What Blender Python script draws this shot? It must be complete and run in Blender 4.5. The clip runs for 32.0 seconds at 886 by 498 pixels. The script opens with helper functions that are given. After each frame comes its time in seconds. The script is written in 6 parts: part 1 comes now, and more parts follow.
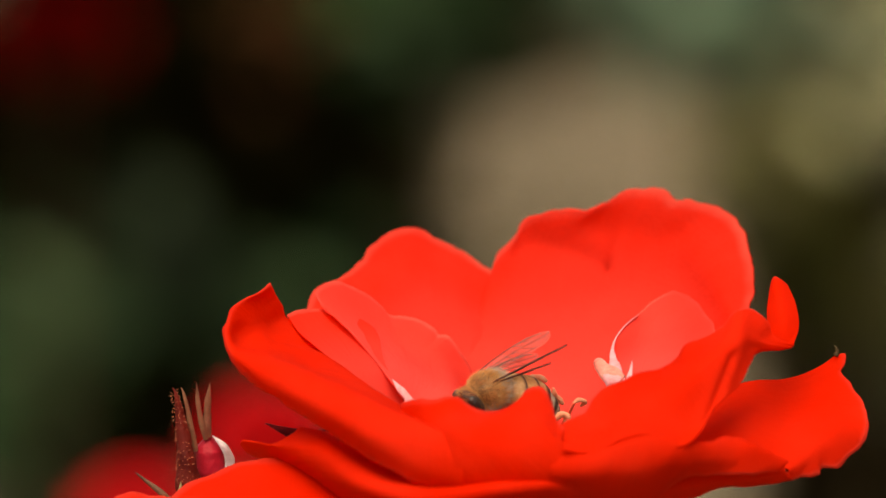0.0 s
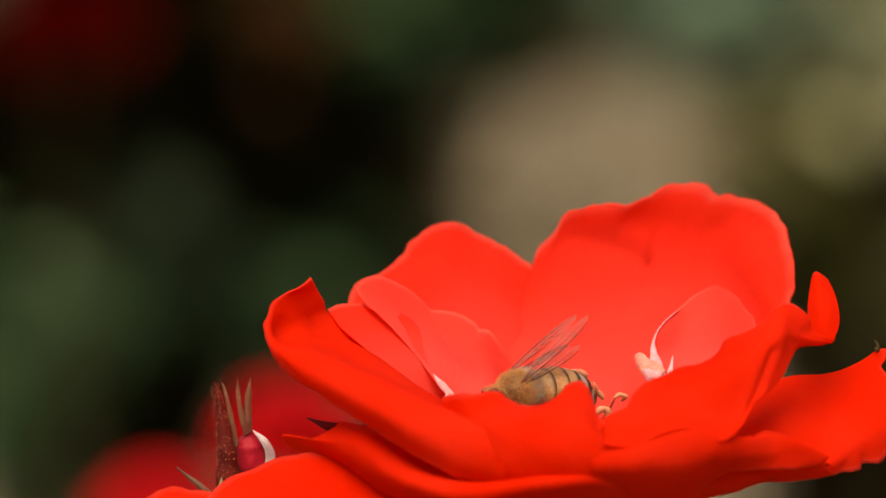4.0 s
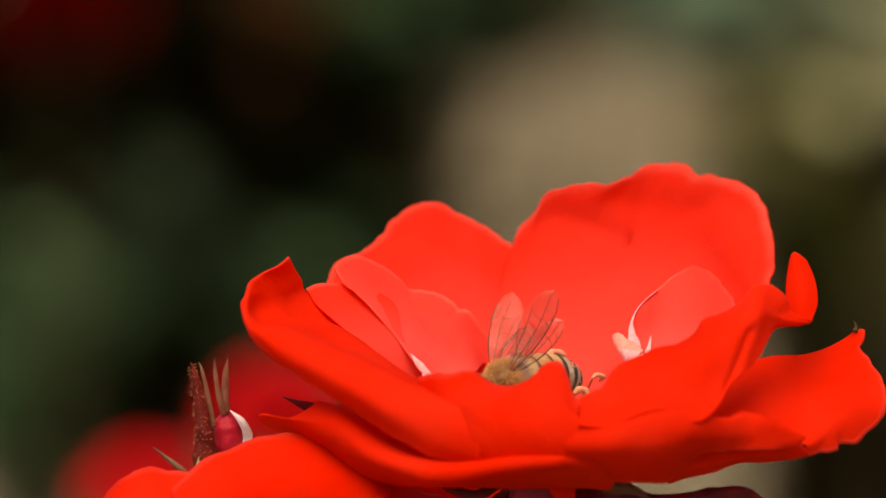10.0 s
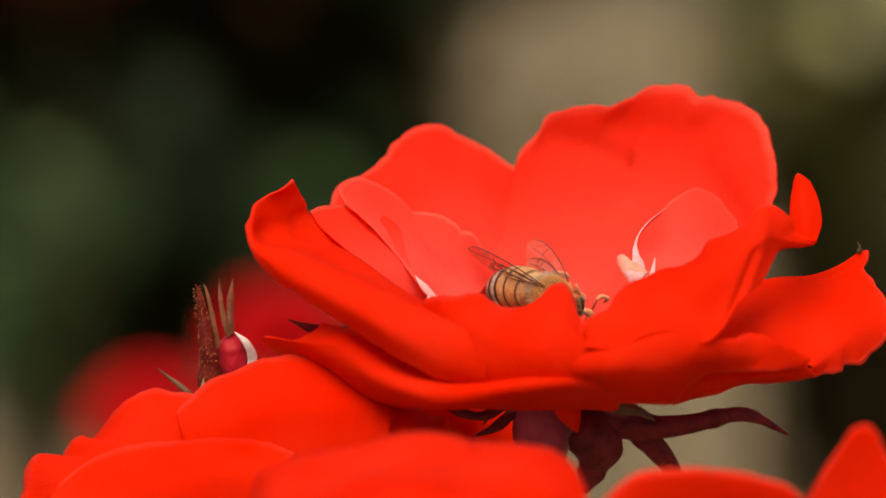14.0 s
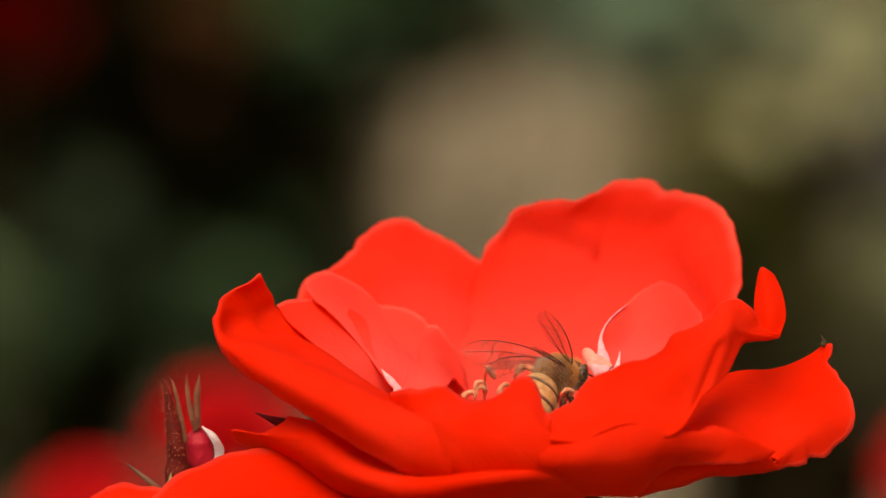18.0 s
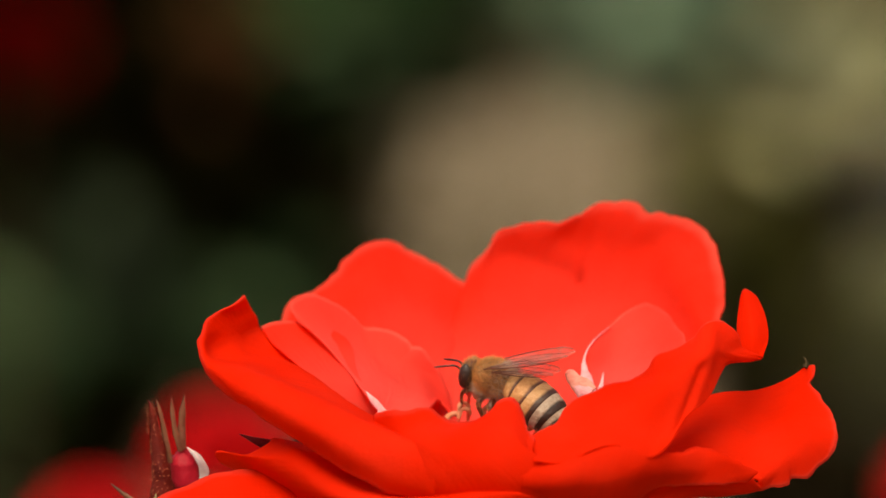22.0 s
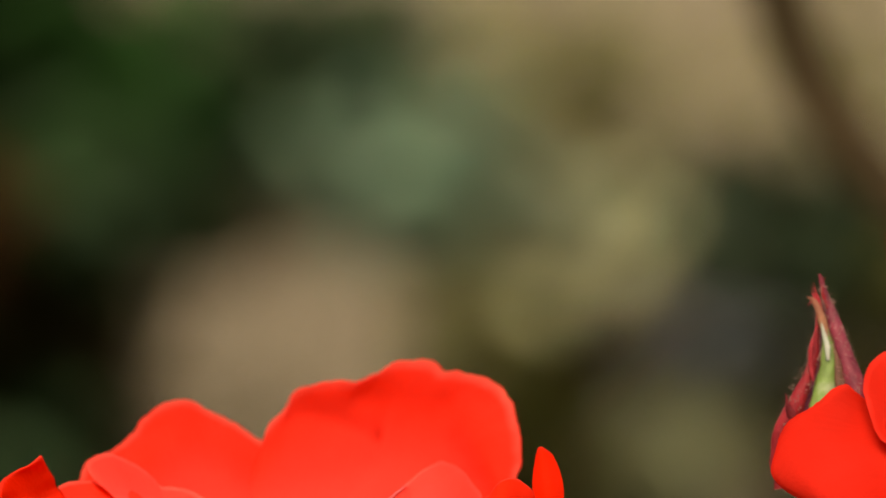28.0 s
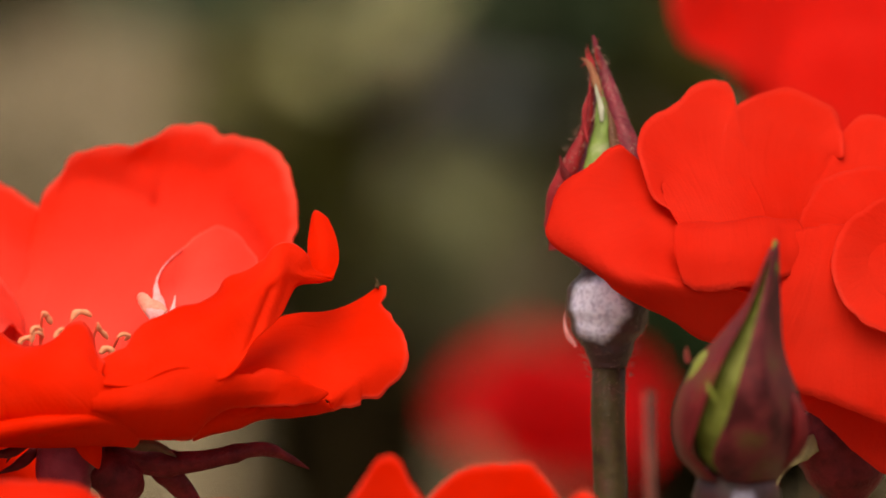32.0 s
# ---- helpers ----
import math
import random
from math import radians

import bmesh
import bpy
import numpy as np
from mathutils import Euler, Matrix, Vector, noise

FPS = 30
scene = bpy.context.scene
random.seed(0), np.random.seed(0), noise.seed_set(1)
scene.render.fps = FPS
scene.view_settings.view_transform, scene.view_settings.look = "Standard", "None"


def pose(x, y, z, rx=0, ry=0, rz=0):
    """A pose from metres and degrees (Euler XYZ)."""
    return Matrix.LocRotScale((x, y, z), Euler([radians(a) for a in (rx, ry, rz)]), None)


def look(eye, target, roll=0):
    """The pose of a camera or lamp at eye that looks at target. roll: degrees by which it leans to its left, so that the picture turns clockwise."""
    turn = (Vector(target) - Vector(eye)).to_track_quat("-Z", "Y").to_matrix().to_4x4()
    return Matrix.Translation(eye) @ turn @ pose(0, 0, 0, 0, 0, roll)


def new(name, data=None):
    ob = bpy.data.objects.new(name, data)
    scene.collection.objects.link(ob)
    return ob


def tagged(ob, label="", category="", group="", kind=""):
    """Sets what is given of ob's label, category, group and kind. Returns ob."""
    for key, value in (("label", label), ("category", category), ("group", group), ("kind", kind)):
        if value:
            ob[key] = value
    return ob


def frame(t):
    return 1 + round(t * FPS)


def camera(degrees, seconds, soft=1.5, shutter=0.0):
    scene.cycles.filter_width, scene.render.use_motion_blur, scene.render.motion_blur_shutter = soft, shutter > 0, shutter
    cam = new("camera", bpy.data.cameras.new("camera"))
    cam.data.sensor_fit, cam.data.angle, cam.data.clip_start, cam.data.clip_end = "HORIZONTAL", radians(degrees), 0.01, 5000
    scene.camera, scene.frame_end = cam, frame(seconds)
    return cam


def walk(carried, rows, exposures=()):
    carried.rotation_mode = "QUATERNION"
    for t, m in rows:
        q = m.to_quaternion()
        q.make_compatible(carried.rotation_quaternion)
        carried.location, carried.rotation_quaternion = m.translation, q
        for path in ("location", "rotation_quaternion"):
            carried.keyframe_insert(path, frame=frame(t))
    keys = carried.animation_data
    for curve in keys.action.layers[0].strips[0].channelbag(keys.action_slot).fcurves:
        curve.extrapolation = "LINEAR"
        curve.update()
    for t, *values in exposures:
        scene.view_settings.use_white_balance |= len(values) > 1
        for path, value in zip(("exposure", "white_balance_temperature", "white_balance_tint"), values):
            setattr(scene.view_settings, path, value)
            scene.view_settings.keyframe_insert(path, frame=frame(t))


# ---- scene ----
cam = camera(6.0, 32.0, 1.5)
cam.data.dof.use_dof = True
cam.data.dof.focus_distance = 0.823
cam.data.dof.aperture_fstop = 21.0

PATH = [
    (0, pose(-0.00968, -0.78736, 1.04001, 74.718, 0, -0.035)),
    (0.5, pose(-0.01335, -0.78740, 1.04002, 74.720, 0, -0.100)),
    (1, pose(-0.01452, -0.78745, 1.04003, 74.725, 0, -0.135)),
    (1.5, pose(-0.01387, -0.78749, 1.04004, 74.717, 0, -0.123)),
    (2, pose(-0.01050, -0.78753, 1.04005, 74.717, 0, -0.055)),
    (2.5, pose(-0.00966, -0.78757, 1.04007, 74.704, 0, -0.046)),
    (3, pose(-0.01000, -0.78762, 1.04008, 74.697, 0, -0.023)),
    (3.5, pose(-0.01228, -0.78766, 1.04009, 74.707, 0, -0.053)),
    (5.5, pose(-0.01587, -0.78766, 1.04009, 74.551, 0, -0.092)),
    (6, pose(-0.01629, -0.78766, 1.04009, 74.566, 0, -0.097)),
    (6.5, pose(-0.01452, -0.78766, 1.04009, 74.658, 0, -0.066)),
    (7, pose(-0.01417, -0.78766, 1.04009, 74.683, 0, -0.061)),
    (7.5, pose(-0.01465, -0.78766, 1.04009, 74.615, 0, -0.094)),
    (8, pose(-0.01434, -0.78766, 1.04009, 74.504, 0, -0.108)),
    (8.5, pose(-0.01244, -0.78731, 1.04000, 74.447, 0, -0.071)),
    (9, pose(-0.01208, -0.78696, 1.03990, 74.469, 0, -0.073)),
    (9.5, pose(-0.01205, -0.78661, 1.03980, 74.510, 0, -0.062)),
    (10, pose(-0.01162, -0.78626, 1.03970, 74.546, 0, -0.048)),
    (10.5, pose(-0.01169, -0.78629, 1.03971, 74.497, 0, -0.058)),
    (11, pose(-0.01189, -0.78633, 1.03972, 74.181, 0, -0.068)),
    (11.5, pose(-0.01191, -0.78636, 1.03973, 73.956, 0, -0.067)),
    (12, pose(-0.01131, -0.78639, 1.03974, 73.956, 0, -0.053)),
    (12.5, pose(-0.01081, -0.78643, 1.03975, 73.988, 0, -0.023)),
    (13, pose(-0.01078, -0.78646, 1.03976, 74.005, 0, -0.003)),
    (13.5, pose(-0.01148, -0.78679, 1.03985, 74.005, 0, -0.020)),
    (14, pose(-0.01172, -0.78713, 1.03995, 74.016, 0, -0.023)),
    (14.5, pose(-0.01214, -0.78746, 1.04004, 74.080, 0, -0.030)),
    (16.5, pose(-0.01875, -0.79006, 1.04076, 74.414, 0, -0.634)),
    (17, pose(-0.01855, -0.79046, 1.04087, 74.541, 0, -0.703)),
    (17.5, pose(-0.01857, -0.79086, 1.04097, 74.619, 0, -0.714)),
    (18, pose(-0.01783, -0.79126, 1.04108, 74.656, 0, -0.704)),
    (18.5, pose(-0.01752, -0.79166, 1.04119, 74.654, 0, -0.748)),
    (19, pose(-0.01720, -0.79206, 1.04130, 74.631, 0, -0.788)),
    (19.5, pose(-0.01690, -0.79226, 1.04136, 74.627, 0, -0.821)),
    (20, pose(-0.01721, -0.79246, 1.04140, 74.682, 0, -0.874)),
    (20.5, pose(-0.01725, -0.79266, 1.04145, 74.759, 0, -0.858)),
    (21, pose(-0.01791, -0.79286, 1.04150, 74.800, 0, -0.858)),
    (21.5, pose(-0.01548, -0.79353, 1.04168, 74.806, 0, -0.677)),
    (22, pose(-0.01351, -0.79419, 1.04186, 74.805, 0, -0.503)),
    (22.5, pose(-0.01644, -0.79486, 1.04204, 74.810, 0, -0.553)),
    (23, pose(-0.01875, -0.79506, 1.04210, 74.821, 0, -0.591)),
    (23.5, pose(-0.01946, -0.79526, 1.04214, 74.858, 0, -0.650)),
    (24, pose(-0.01934, -0.79546, 1.04219, 74.932, 0, -0.692)),
    (24.5, pose(-0.01954, -0.79566, 1.04222, 75.032, 0, -0.721)),
    (26.5, pose(-0.01855, -0.79586, 1.04211, 76.021, 0, -0.657)),
    (27, pose(-0.01858, -0.79588, 1.04213, 75.968, 0, -1.206)),
    (27.5, pose(-0.01854, -0.79590, 1.04213, 75.956, 0, -1.853)),
    (28, pose(-0.01850, -0.79591, 1.04215, 75.895, 0, -2.297)),
    (28.5, pose(-0.01854, -0.79593, 1.04218, 75.719, 0, -2.529)),
    (29, pose(-0.01848, -0.79595, 1.04224, 75.351, 0, -2.559)),
    (29.5, pose(-0.01854, -0.79597, 1.04236, 74.672, 0, -2.556)),
    (30, pose(-0.01846, -0.79599, 1.04247, 74.088, 0, -2.605)),
    (30.5, pose(-0.01846, -0.79601, 1.04251, 73.844, 0, -2.757)),
    (31, pose(-0.01843, -0.79602, 1.04251, 73.892, 0, -3.011)),
    (31.5, pose(-0.01846, -0.79604, 1.04249, 74.036, 0, -3.291)),
    (32, pose(-0.01831, -0.79606, 1.04246, 74.270, 0, -3.866)),
]
walk(cam, PATH, exposures=[(0.0, 0.42, 8600, 8), (27.0, 0.42, 8600, 8), (28.0, 0.56, 8600, 8), (29.0, 0.80, 8600, 8), (30.0, 0.64, 8600, 8), (31.0, 0.46, 8600, 8), (32.0, 0.42, 8600, 8)])

# ---- light: a bright overcast sky with a soft, high sun ----
world = bpy.data.worlds.new("sky")
scene.world = world
world.use_nodes = True
wn = world.node_tree.nodes
sky = wn.new("ShaderNodeTexSky")
sky.sky_type, sky.sun_disc = "NISHITA", False
SUN_EL, SUN_AZ = radians(68), radians(195)
sky.sun_elevation, sky.sun_rotation = SUN_EL, SUN_AZ
sky.air_density, sky.dust_density = 1.0, 4.0
world.node_tree.links.new(sky.outputs[0], wn["Background"].inputs[0])
wn["Background"].inputs[1].default_value = 0.14
sun = new("sun", bpy.data.lights.new("sun", "SUN"))
sun.data.energy, sun.data.angle, sun.data.color = 1.9, radians(50), (1.0, 0.95, 0.88)
sun.matrix_world = look((0, 0, 3), Vector((0, 0, 3)) - Vector((math.sin(SUN_AZ) * math.cos(SUN_EL), math.cos(SUN_AZ) * math.cos(SUN_EL), math.sin(SUN_EL))))

BASE = Vector((0, 0, 0.80))  # where the main rose joins its stalk; lengths of plants below are in mm from here


def at(p):
    return BASE + Vector(p) * 0.001


# ---- materials ----
def material(name):
    m = bpy.data.materials.new(name)
    m.use_nodes = True
    n = m.node_tree.nodes
    return m, n, m.node_tree.links, n["Principled BSDF"]


def ramp(n, l, source, stops):
    r = n.new("ShaderNodeValToRGB")
    while len(r.color_ramp.elements) < len(stops):
        r.color_ramp.elements.new(0.5)
    for e, (p, c) in zip(r.color_ramp.elements, stops):
        e.position, e.color = p, (*c, 1)
    l.new(source, r.inputs[0])
    return r.outputs[0]


def tex_noise(n, l, scale, detail=4, coord="Object", stretch=None):
    t = n.new("ShaderNodeTexNoise")
    t.inputs["Scale"].default_value, t.inputs["Detail"].default_value = scale, detail
    c = n.new("ShaderNodeTexCoord")
    if stretch:
        mp = n.new("ShaderNodeMapping")
        mp.inputs["Scale"].default_value = stretch
        l.new(c.outputs[coord], mp.inputs[0])
        l.new(mp.outputs[0], t.inputs["Vector"])
    else:
        l.new(c.outputs[coord], t.inputs["Vector"])
    return t.outputs["Fac"]


def mix_colour(n, l, fac, a, b, mode="MIX"):
    m = n.new("ShaderNodeMix")
    m.data_type, m.blend_type = "RGBA", mode
    for s, v in ((m.inputs[0], fac), (m.inputs[6], a), (m.inputs[7], b)):
        if isinstance(v, (tuple, float, int)):
            s.default_value = (*v, 1) if isinstance(v, tuple) else v
        else:
            l.new(v, s)
    return m.outputs[2]


def bump(n, l, p, height, strength, distance):
    b = n.new("ShaderNodeBump")
    b.inputs["Strength"].default_value, b.inputs["Distance"].default_value = strength, distance
    l.new(height, b.inputs["Height"])
    l.new(b.outputs[0], p.inputs["Normal"])
    return b.outputs[0]


def petal_material(name, deep, clear, through_colour, translucent=0.35, pale=0.0, rim=0.25):
    """Velvety petal: fine veins from claw to rim, light shining through."""
    m, n, l, p = material(name)
    veins = tex_noise(n, l, 1.0, 3, "UV", (70, 2.2, 1))
    cloud = tex_noise(n, l, 95, 5)
    col = ramp(n, l, cloud, [(0.3, deep), (0.7, clear)])
    vein = ramp(n, l, veins, [(0.35, (0.93, 0.90, 0.88)), (0.6, (1, 1, 1))])
    col = mix_colour(n, l, 0.5, col, vein, "MULTIPLY")
    c = n.new("ShaderNodeTexCoord")
    s = n.new("ShaderNodeSeparateXYZ")
    l.new(c.outputs["UV"], s.inputs[0])
    # paler rim: the petal's whitish margin plus a painted highlight on its edge
    edge = mix_colour(n, l, 1.0, ramp(n, l, s.outputs[1], [(0.965, (0, 0, 0)), (1.0, (rim, rim, rim))]), ramp(n, l, cloud, [(0.4, (0.3, 0.3, 0.3)), (0.65, (1, 1, 1))]), "MULTIPLY")
    col = mix_colour(n, l, edge, col, (0.95, 0.24, 0.18))
    if pale:
        col = mix_colour(n, l, ramp(n, l, s.outputs[1], [(0.3, (pale, pale, pale)), (0.85, (0, 0, 0))]), col, (0.95, 0.14, 0.12))
    l.new(col, p.inputs["Base Color"])
    p.inputs["Roughness"].default_value = 0.75
    p.inputs["Specular IOR Level"].default_value = 0.025
    fine = tex_noise(n, l, 2600, 2)
    folds = tex_noise(n, l, 1.0, 2, "UV", (16, 3.5, 1))
    sum1, sum2 = n.new("ShaderNodeMath"), n.new("ShaderNodeMath")
    for node, a, k, c in ((sum1, veins, 0.8, fine), (sum2, folds, 2.2, sum1.outputs[0])):
        node.operation = "MULTIPLY_ADD"
        l.new(a, node.inputs[0])
        node.inputs[1].default_value = k
        l.new(c, node.inputs[2])
    nrm = bump(n, l, p, sum2.outputs[0], 0.22, 0.0003)
    t = n.new("ShaderNodeBsdfTranslucent")
    t.inputs[0].default_value = (*through_colour, 1)
    l.new(nrm, t.inputs["Normal"])
    mx = n.new("ShaderNodeMixShader")
    mx.inputs[0].default_value = translucent
    l.new(p.outputs[0], mx.inputs[1])
    l.new(t.outputs[0], mx.inputs[2])
    l.new(mx.outputs[0], n["Material Output"].inputs[0])
    return m


def plant_material(name, stops, scale=300, rough=0.5, bump_height=0.0003, stretch=None, spec=0.3):
    m, n, l, p = material(name)
    f = tex_noise(n, l, scale, 5, "Object", stretch)
    g = tex_noise(n, l, scale * 5, 3)
    col = ramp(n, l, f, stops)
    col = mix_colour(n, l, 0.35, col, ramp(n, l, g, [(0.3, (0.55, 0.55, 0.55)), (0.7, (1, 1, 1))]), "MULTIPLY")
    l.new(col, p.inputs["Base Color"])
    p.inputs["Roughness"].default_value, p.inputs["Specular IOR Level"].default_value = rough, spec
    bump(n, l, p, g, 0.5, bump_height)
    return m


RED = petal_material("red_petal", (0.75, 0.016, 0.005), (0.86, 0.031, 0.013), (0.90, 0.030, 0.010), translucent=0.4)
RED_INNER = petal_material("red_petal_paler_inside", (0.82, 0.027, 0.014), (0.91, 0.048, 0.029), (0.94, 0.048, 0.024), translucent=0.45, pale=0.5, rim=0.5)
RED_PALE = petal_material("pinkish_red_inner_petal", (0.86, 0.048, 0.035), (0.93, 0.090, 0.068), (0.96, 0.088, 0.06), translucent=0.45, pale=0.6, rim=0.7)
RED_EVEN = petal_material("red_petal_with_even_edge", (0.64, 0.018, 0.010), (0.76, 0.033, 0.020), (0.82, 0.032, 0.016), translucent=0.4, rim=0.08)
SCARLET = petal_material("scarlet_petal", (0.58, 0.010, 0.008), (0.70, 0.018, 0.015), (0.72, 0.018, 0.013), translucent=0.4, rim=0.1)
CRIMSON = petal_material("crimson_petal", (0.58, 0.009, 0.014), (0.70, 0.016, 0.025), (0.75, 0.02, 0.025), rim=0.05)
# far rose's shade is painted into this red by darkening the petal colour
SHADED_RED = petal_material("red_petal_with_painted_shade", (0.085, 0.0005, 0.0005), (0.115, 0.0008, 0.0008), (0.10, 0.0006, 0.0006), rim=0.0)
SEPAL_DARK = plant_material("maroon_sepal", [(0.3, (0.075, 0.006, 0.008)), (0.7, (0.19, 0.016, 0.020))], 500, 0.5, spec=0.12)
SEPAL_RED = plant_material("wine_red_sepal", [(0.3, (0.13, 0.012, 0.025)), (0.7, (0.27, 0.035, 0.055))], 600, 0.5)
SEPAL_GREEN = plant_material("green_sepal", [(0.3, (0.08, 0.11, 0.028)), (0.55, (0.17, 0.26, 0.06)), (0.72, (0.36, 0.40, 0.24))], 300, 0.5)
SEPAL_PALE = plant_material("pale_dry_sepal", [(0.3, (0.22, 0.17, 0.07)), (0.7, (0.42, 0.36, 0.18))], 500, 0.6)
SEPAL_CRIMSON = plant_material("crimson_sepal", [(0.3, (0.19, 0.010, 0.014)), (0.7, (0.36, 0.028, 0.036))], 400, 0.5, spec=0.12)
CRIMSON_BUD = plant_material("crimson_bud", [(0.3, (0.34, 0.006, 0.016)), (0.7, (0.56, 0.022, 0.05))], 250, 0.5, spec=0.15)
SEPAL_RUST = plant_material("rust_brown_sepal", [(0.3, (0.075, 0.006, 0.005)), (0.7, (0.17, 0.018, 0.011))], 500, 0.55, spec=0.12)
SEPAL_WINE = plant_material("wine_maroon_sepal", [(0.3, (0.085, 0.008, 0.010)), (0.55, (0.15, 0.014, 0.018)), (0.75, (0.13, 0.05, 0.02))], 160, 0.5, spec=0.12)
BUD_GREEN = plant_material("yellow_green_bud_skin", [(0.3, (0.10, 0.11, 0.015)), (0.7, (0.24, 0.27, 0.06))], 260, 0.5, spec=0.15)
RECEPTACLE = plant_material("purple_red_receptacle", [(0.3, (0.22, 0.014, 0.038)), (0.7, (0.36, 0.04, 0.075))], 350, 0.5, spec=0.2)
SEPAL_TAN = plant_material("brownish_dry_sepal", [(0.3, (0.20, 0.06, 0.04)), (0.7, (0.31, 0.14, 0.075))], 500, 0.6, spec=0.15)
SEPAL_BROWN = plant_material("brown_sepal", [(0.3, (0.09, 0.035, 0.018)), (0.7, (0.19, 0.08, 0.04))], 500, 0.6)
SEPAL_ASH = plant_material("whitish_downy_sepal", [(0.3, (0.26, 0.28, 0.20)), (0.7, (0.46, 0.47, 0.38))], 700, 0.7)
BUD_MIX = plant_material("maroon_bud_skin", [(0.38, (0.05, 0.006, 0.008)), (0.52, (0.12, 0.016, 0.020)), (0.64, (0.10, 0.035, 0.018)), (0.76, (0.11, 0.07, 0.02))], 260, 0.5, spec=0.15)


def hip_material(name, centre, reach, wax=((0.50, 0.46, 0.66), (0.82, 0.80, 1.0))):
    """Dark maroon skin with a frosted patch of pale waxy bloom, the hip's highlight painted into it, round one point
    (mm from the thing's foot).
    """
    m, n, l, p = material(name)
    c = n.new("ShaderNodeTexCoord")
    d = n.new("ShaderNodeVectorMath")
    d.operation = "DISTANCE"
    l.new(c.outputs["Object"], d.inputs[0])
    d.inputs[1].default_value = Vector(centre) * 0.001
    grain = tex_noise(n, l, 2400, 4)
    cloud = tex_noise(n, l, 420, 4)
    a = n.new("ShaderNodeMath")
    a.operation = "MULTIPLY_ADD"
    l.new(cloud, a.inputs[0])
    a.inputs[1].default_value = 0.0022
    l.new(d.outputs["Value"], a.inputs[2])
    s = n.new("ShaderNodeMath")
    s.operation = "DIVIDE"
    l.new(a.outputs[0], s.inputs[0])
    s.inputs[1].default_value = reach * 0.001
    patch = ramp(n, l, s.outputs[0], [(0.74, (1, 1, 1)), (0.98, (0, 0, 0))])
    bloom = ramp(n, l, grain, [(0.33, wax[0]), (0.55, wax[1])])
    skin = ramp(n, l, cloud, [(0.35, (0.028, 0.007, 0.009)), (0.7, (0.075, 0.018, 0.024))])
    l.new(mix_colour(n, l, patch, skin, bloom), p.inputs["Base Color"])
    p.inputs["Roughness"].default_value = 0.45
    bump(n, l, p, grain, 0.5, 0.0004)
    return m


STEM = plant_material("green_brown_stem", [(0.34, (0.036, 0.015, 0.008)), (0.48, (0.062, 0.042, 0.013)), (0.58, (0.080, 0.036, 0.020)), (0.68, (0.13, 0.066, 0.044))], 350, 0.55)
STEM_RED = plant_material("reddish_stem", [(0.3, (0.10, 0.018, 0.016)), (0.7, (0.18, 0.05, 0.035))], 350, 0.55)
BROWN_CANE = plant_material("brown_cane", [(0.3, (0.03, 0.02, 0.008)), (0.7, (0.06, 0.04, 0.018))], 60, 0.7, spec=0.1)
HAIR = plant_material("bristle", [(0.3, (0.16, 0.06, 0.05)), (0.7, (0.34, 0.19, 0.15))], 300, 0.6)
BRISTLE_GOLD = plant_material("golden_bristle", [(0.3, (0.24, 0.05, 0.02)), (0.7, (0.40, 0.12, 0.05))], 300, 0.6)
ANTHER = plant_material("peach_anther", [(0.3, (0.86, 0.27, 0.13)), (0.7, (0.88, 0.42, 0.25))], 1500, 0.7)
FILAMENT = plant_material("reddish_filament", [(0.3, (0.88, 0.09, 0.05)), (0.7, (0.9, 0.17, 0.10))], 800, 0.6)
CLAW_PEACH = plant_material("peach_petal_claw", [(0.3, (0.86, 0.22, 0.16)), (0.7, (0.88, 0.36, 0.29))], 600, 0.6)
WHITE_PETAL = plant_material("white_petal_edge", [(0.3, (0.84, 0.25, 0.25)), (0.7, (0.86, 0.42, 0.45))], 600, 0.6)

DOWNY_WHITE = plant_material("white_folded_petal", [(0.3, (0.66, 0.50, 0.50)), (0.7, (0.82, 0.76, 0.76))], 500, 0.6)


def leaf_material(name, stops):
    m, n, l, p = material(name)
    g = n.new("ShaderNodeNewGeometry")
    col = ramp(n, l, g.outputs["Random Per Island"], stops)
    f = tex_noise(n, l, 60, 4)
    col = mix_colour(n, l, 0.5, col, ramp(n, l, f, [(0.3, (0.6, 0.6, 0.6)), (0.7, (1, 1, 1))]), "MULTIPLY")
    l.new(col, p.inputs["Base Color"])
    p.inputs["Roughness"].default_value = 0.6
    p.inputs["Specular IOR Level"].default_value = 0.0
    bump(n, l, p, f, 0.3, 0.002)
    return m


# deep shade inside the dense shrubs is painted as a near-black leaf colour
LEAF_DEEP_SHADE = leaf_material("leaf_with_painted_deep_shade", [(0.0, (0.002, 0.002, 0.0005)), (0.5, (0.005, 0.0045, 0.001)), (0.9, (0.012, 0.010, 0.003))])
LEAF_DULL = leaf_material("dull_olive_leaf", [(0.0, (0.044, 0.043, 0.010)), (0.5, (0.075, 0.074, 0.018)), (1.0, (0.11, 0.108, 0.03))])
LEAF_GREEN = leaf_material("dark_green_leaf", [(0.0, (0.020, 0.040, 0.015)), (0.5, (0.038, 0.070, 0.031)), (1.0, (0.054, 0.09, 0.045))])
LEAF_SAGE = leaf_material("dim_sage_leaf", [(0.0, (0.048, 0.098, 0.040)), (0.6, (0.082, 0.15, 0.067)), (1.0, (0.115, 0.19, 0.094))])
# darker copy of the green leaf with shade put into its colour
LEAF_SHADE = leaf_material("green_leaf_with_painted_shade", [(0.0, (0.006, 0.014, 0.004)), (0.5, (0.012, 0.026, 0.008)), (1.0, (0.020, 0.036, 0.013))])
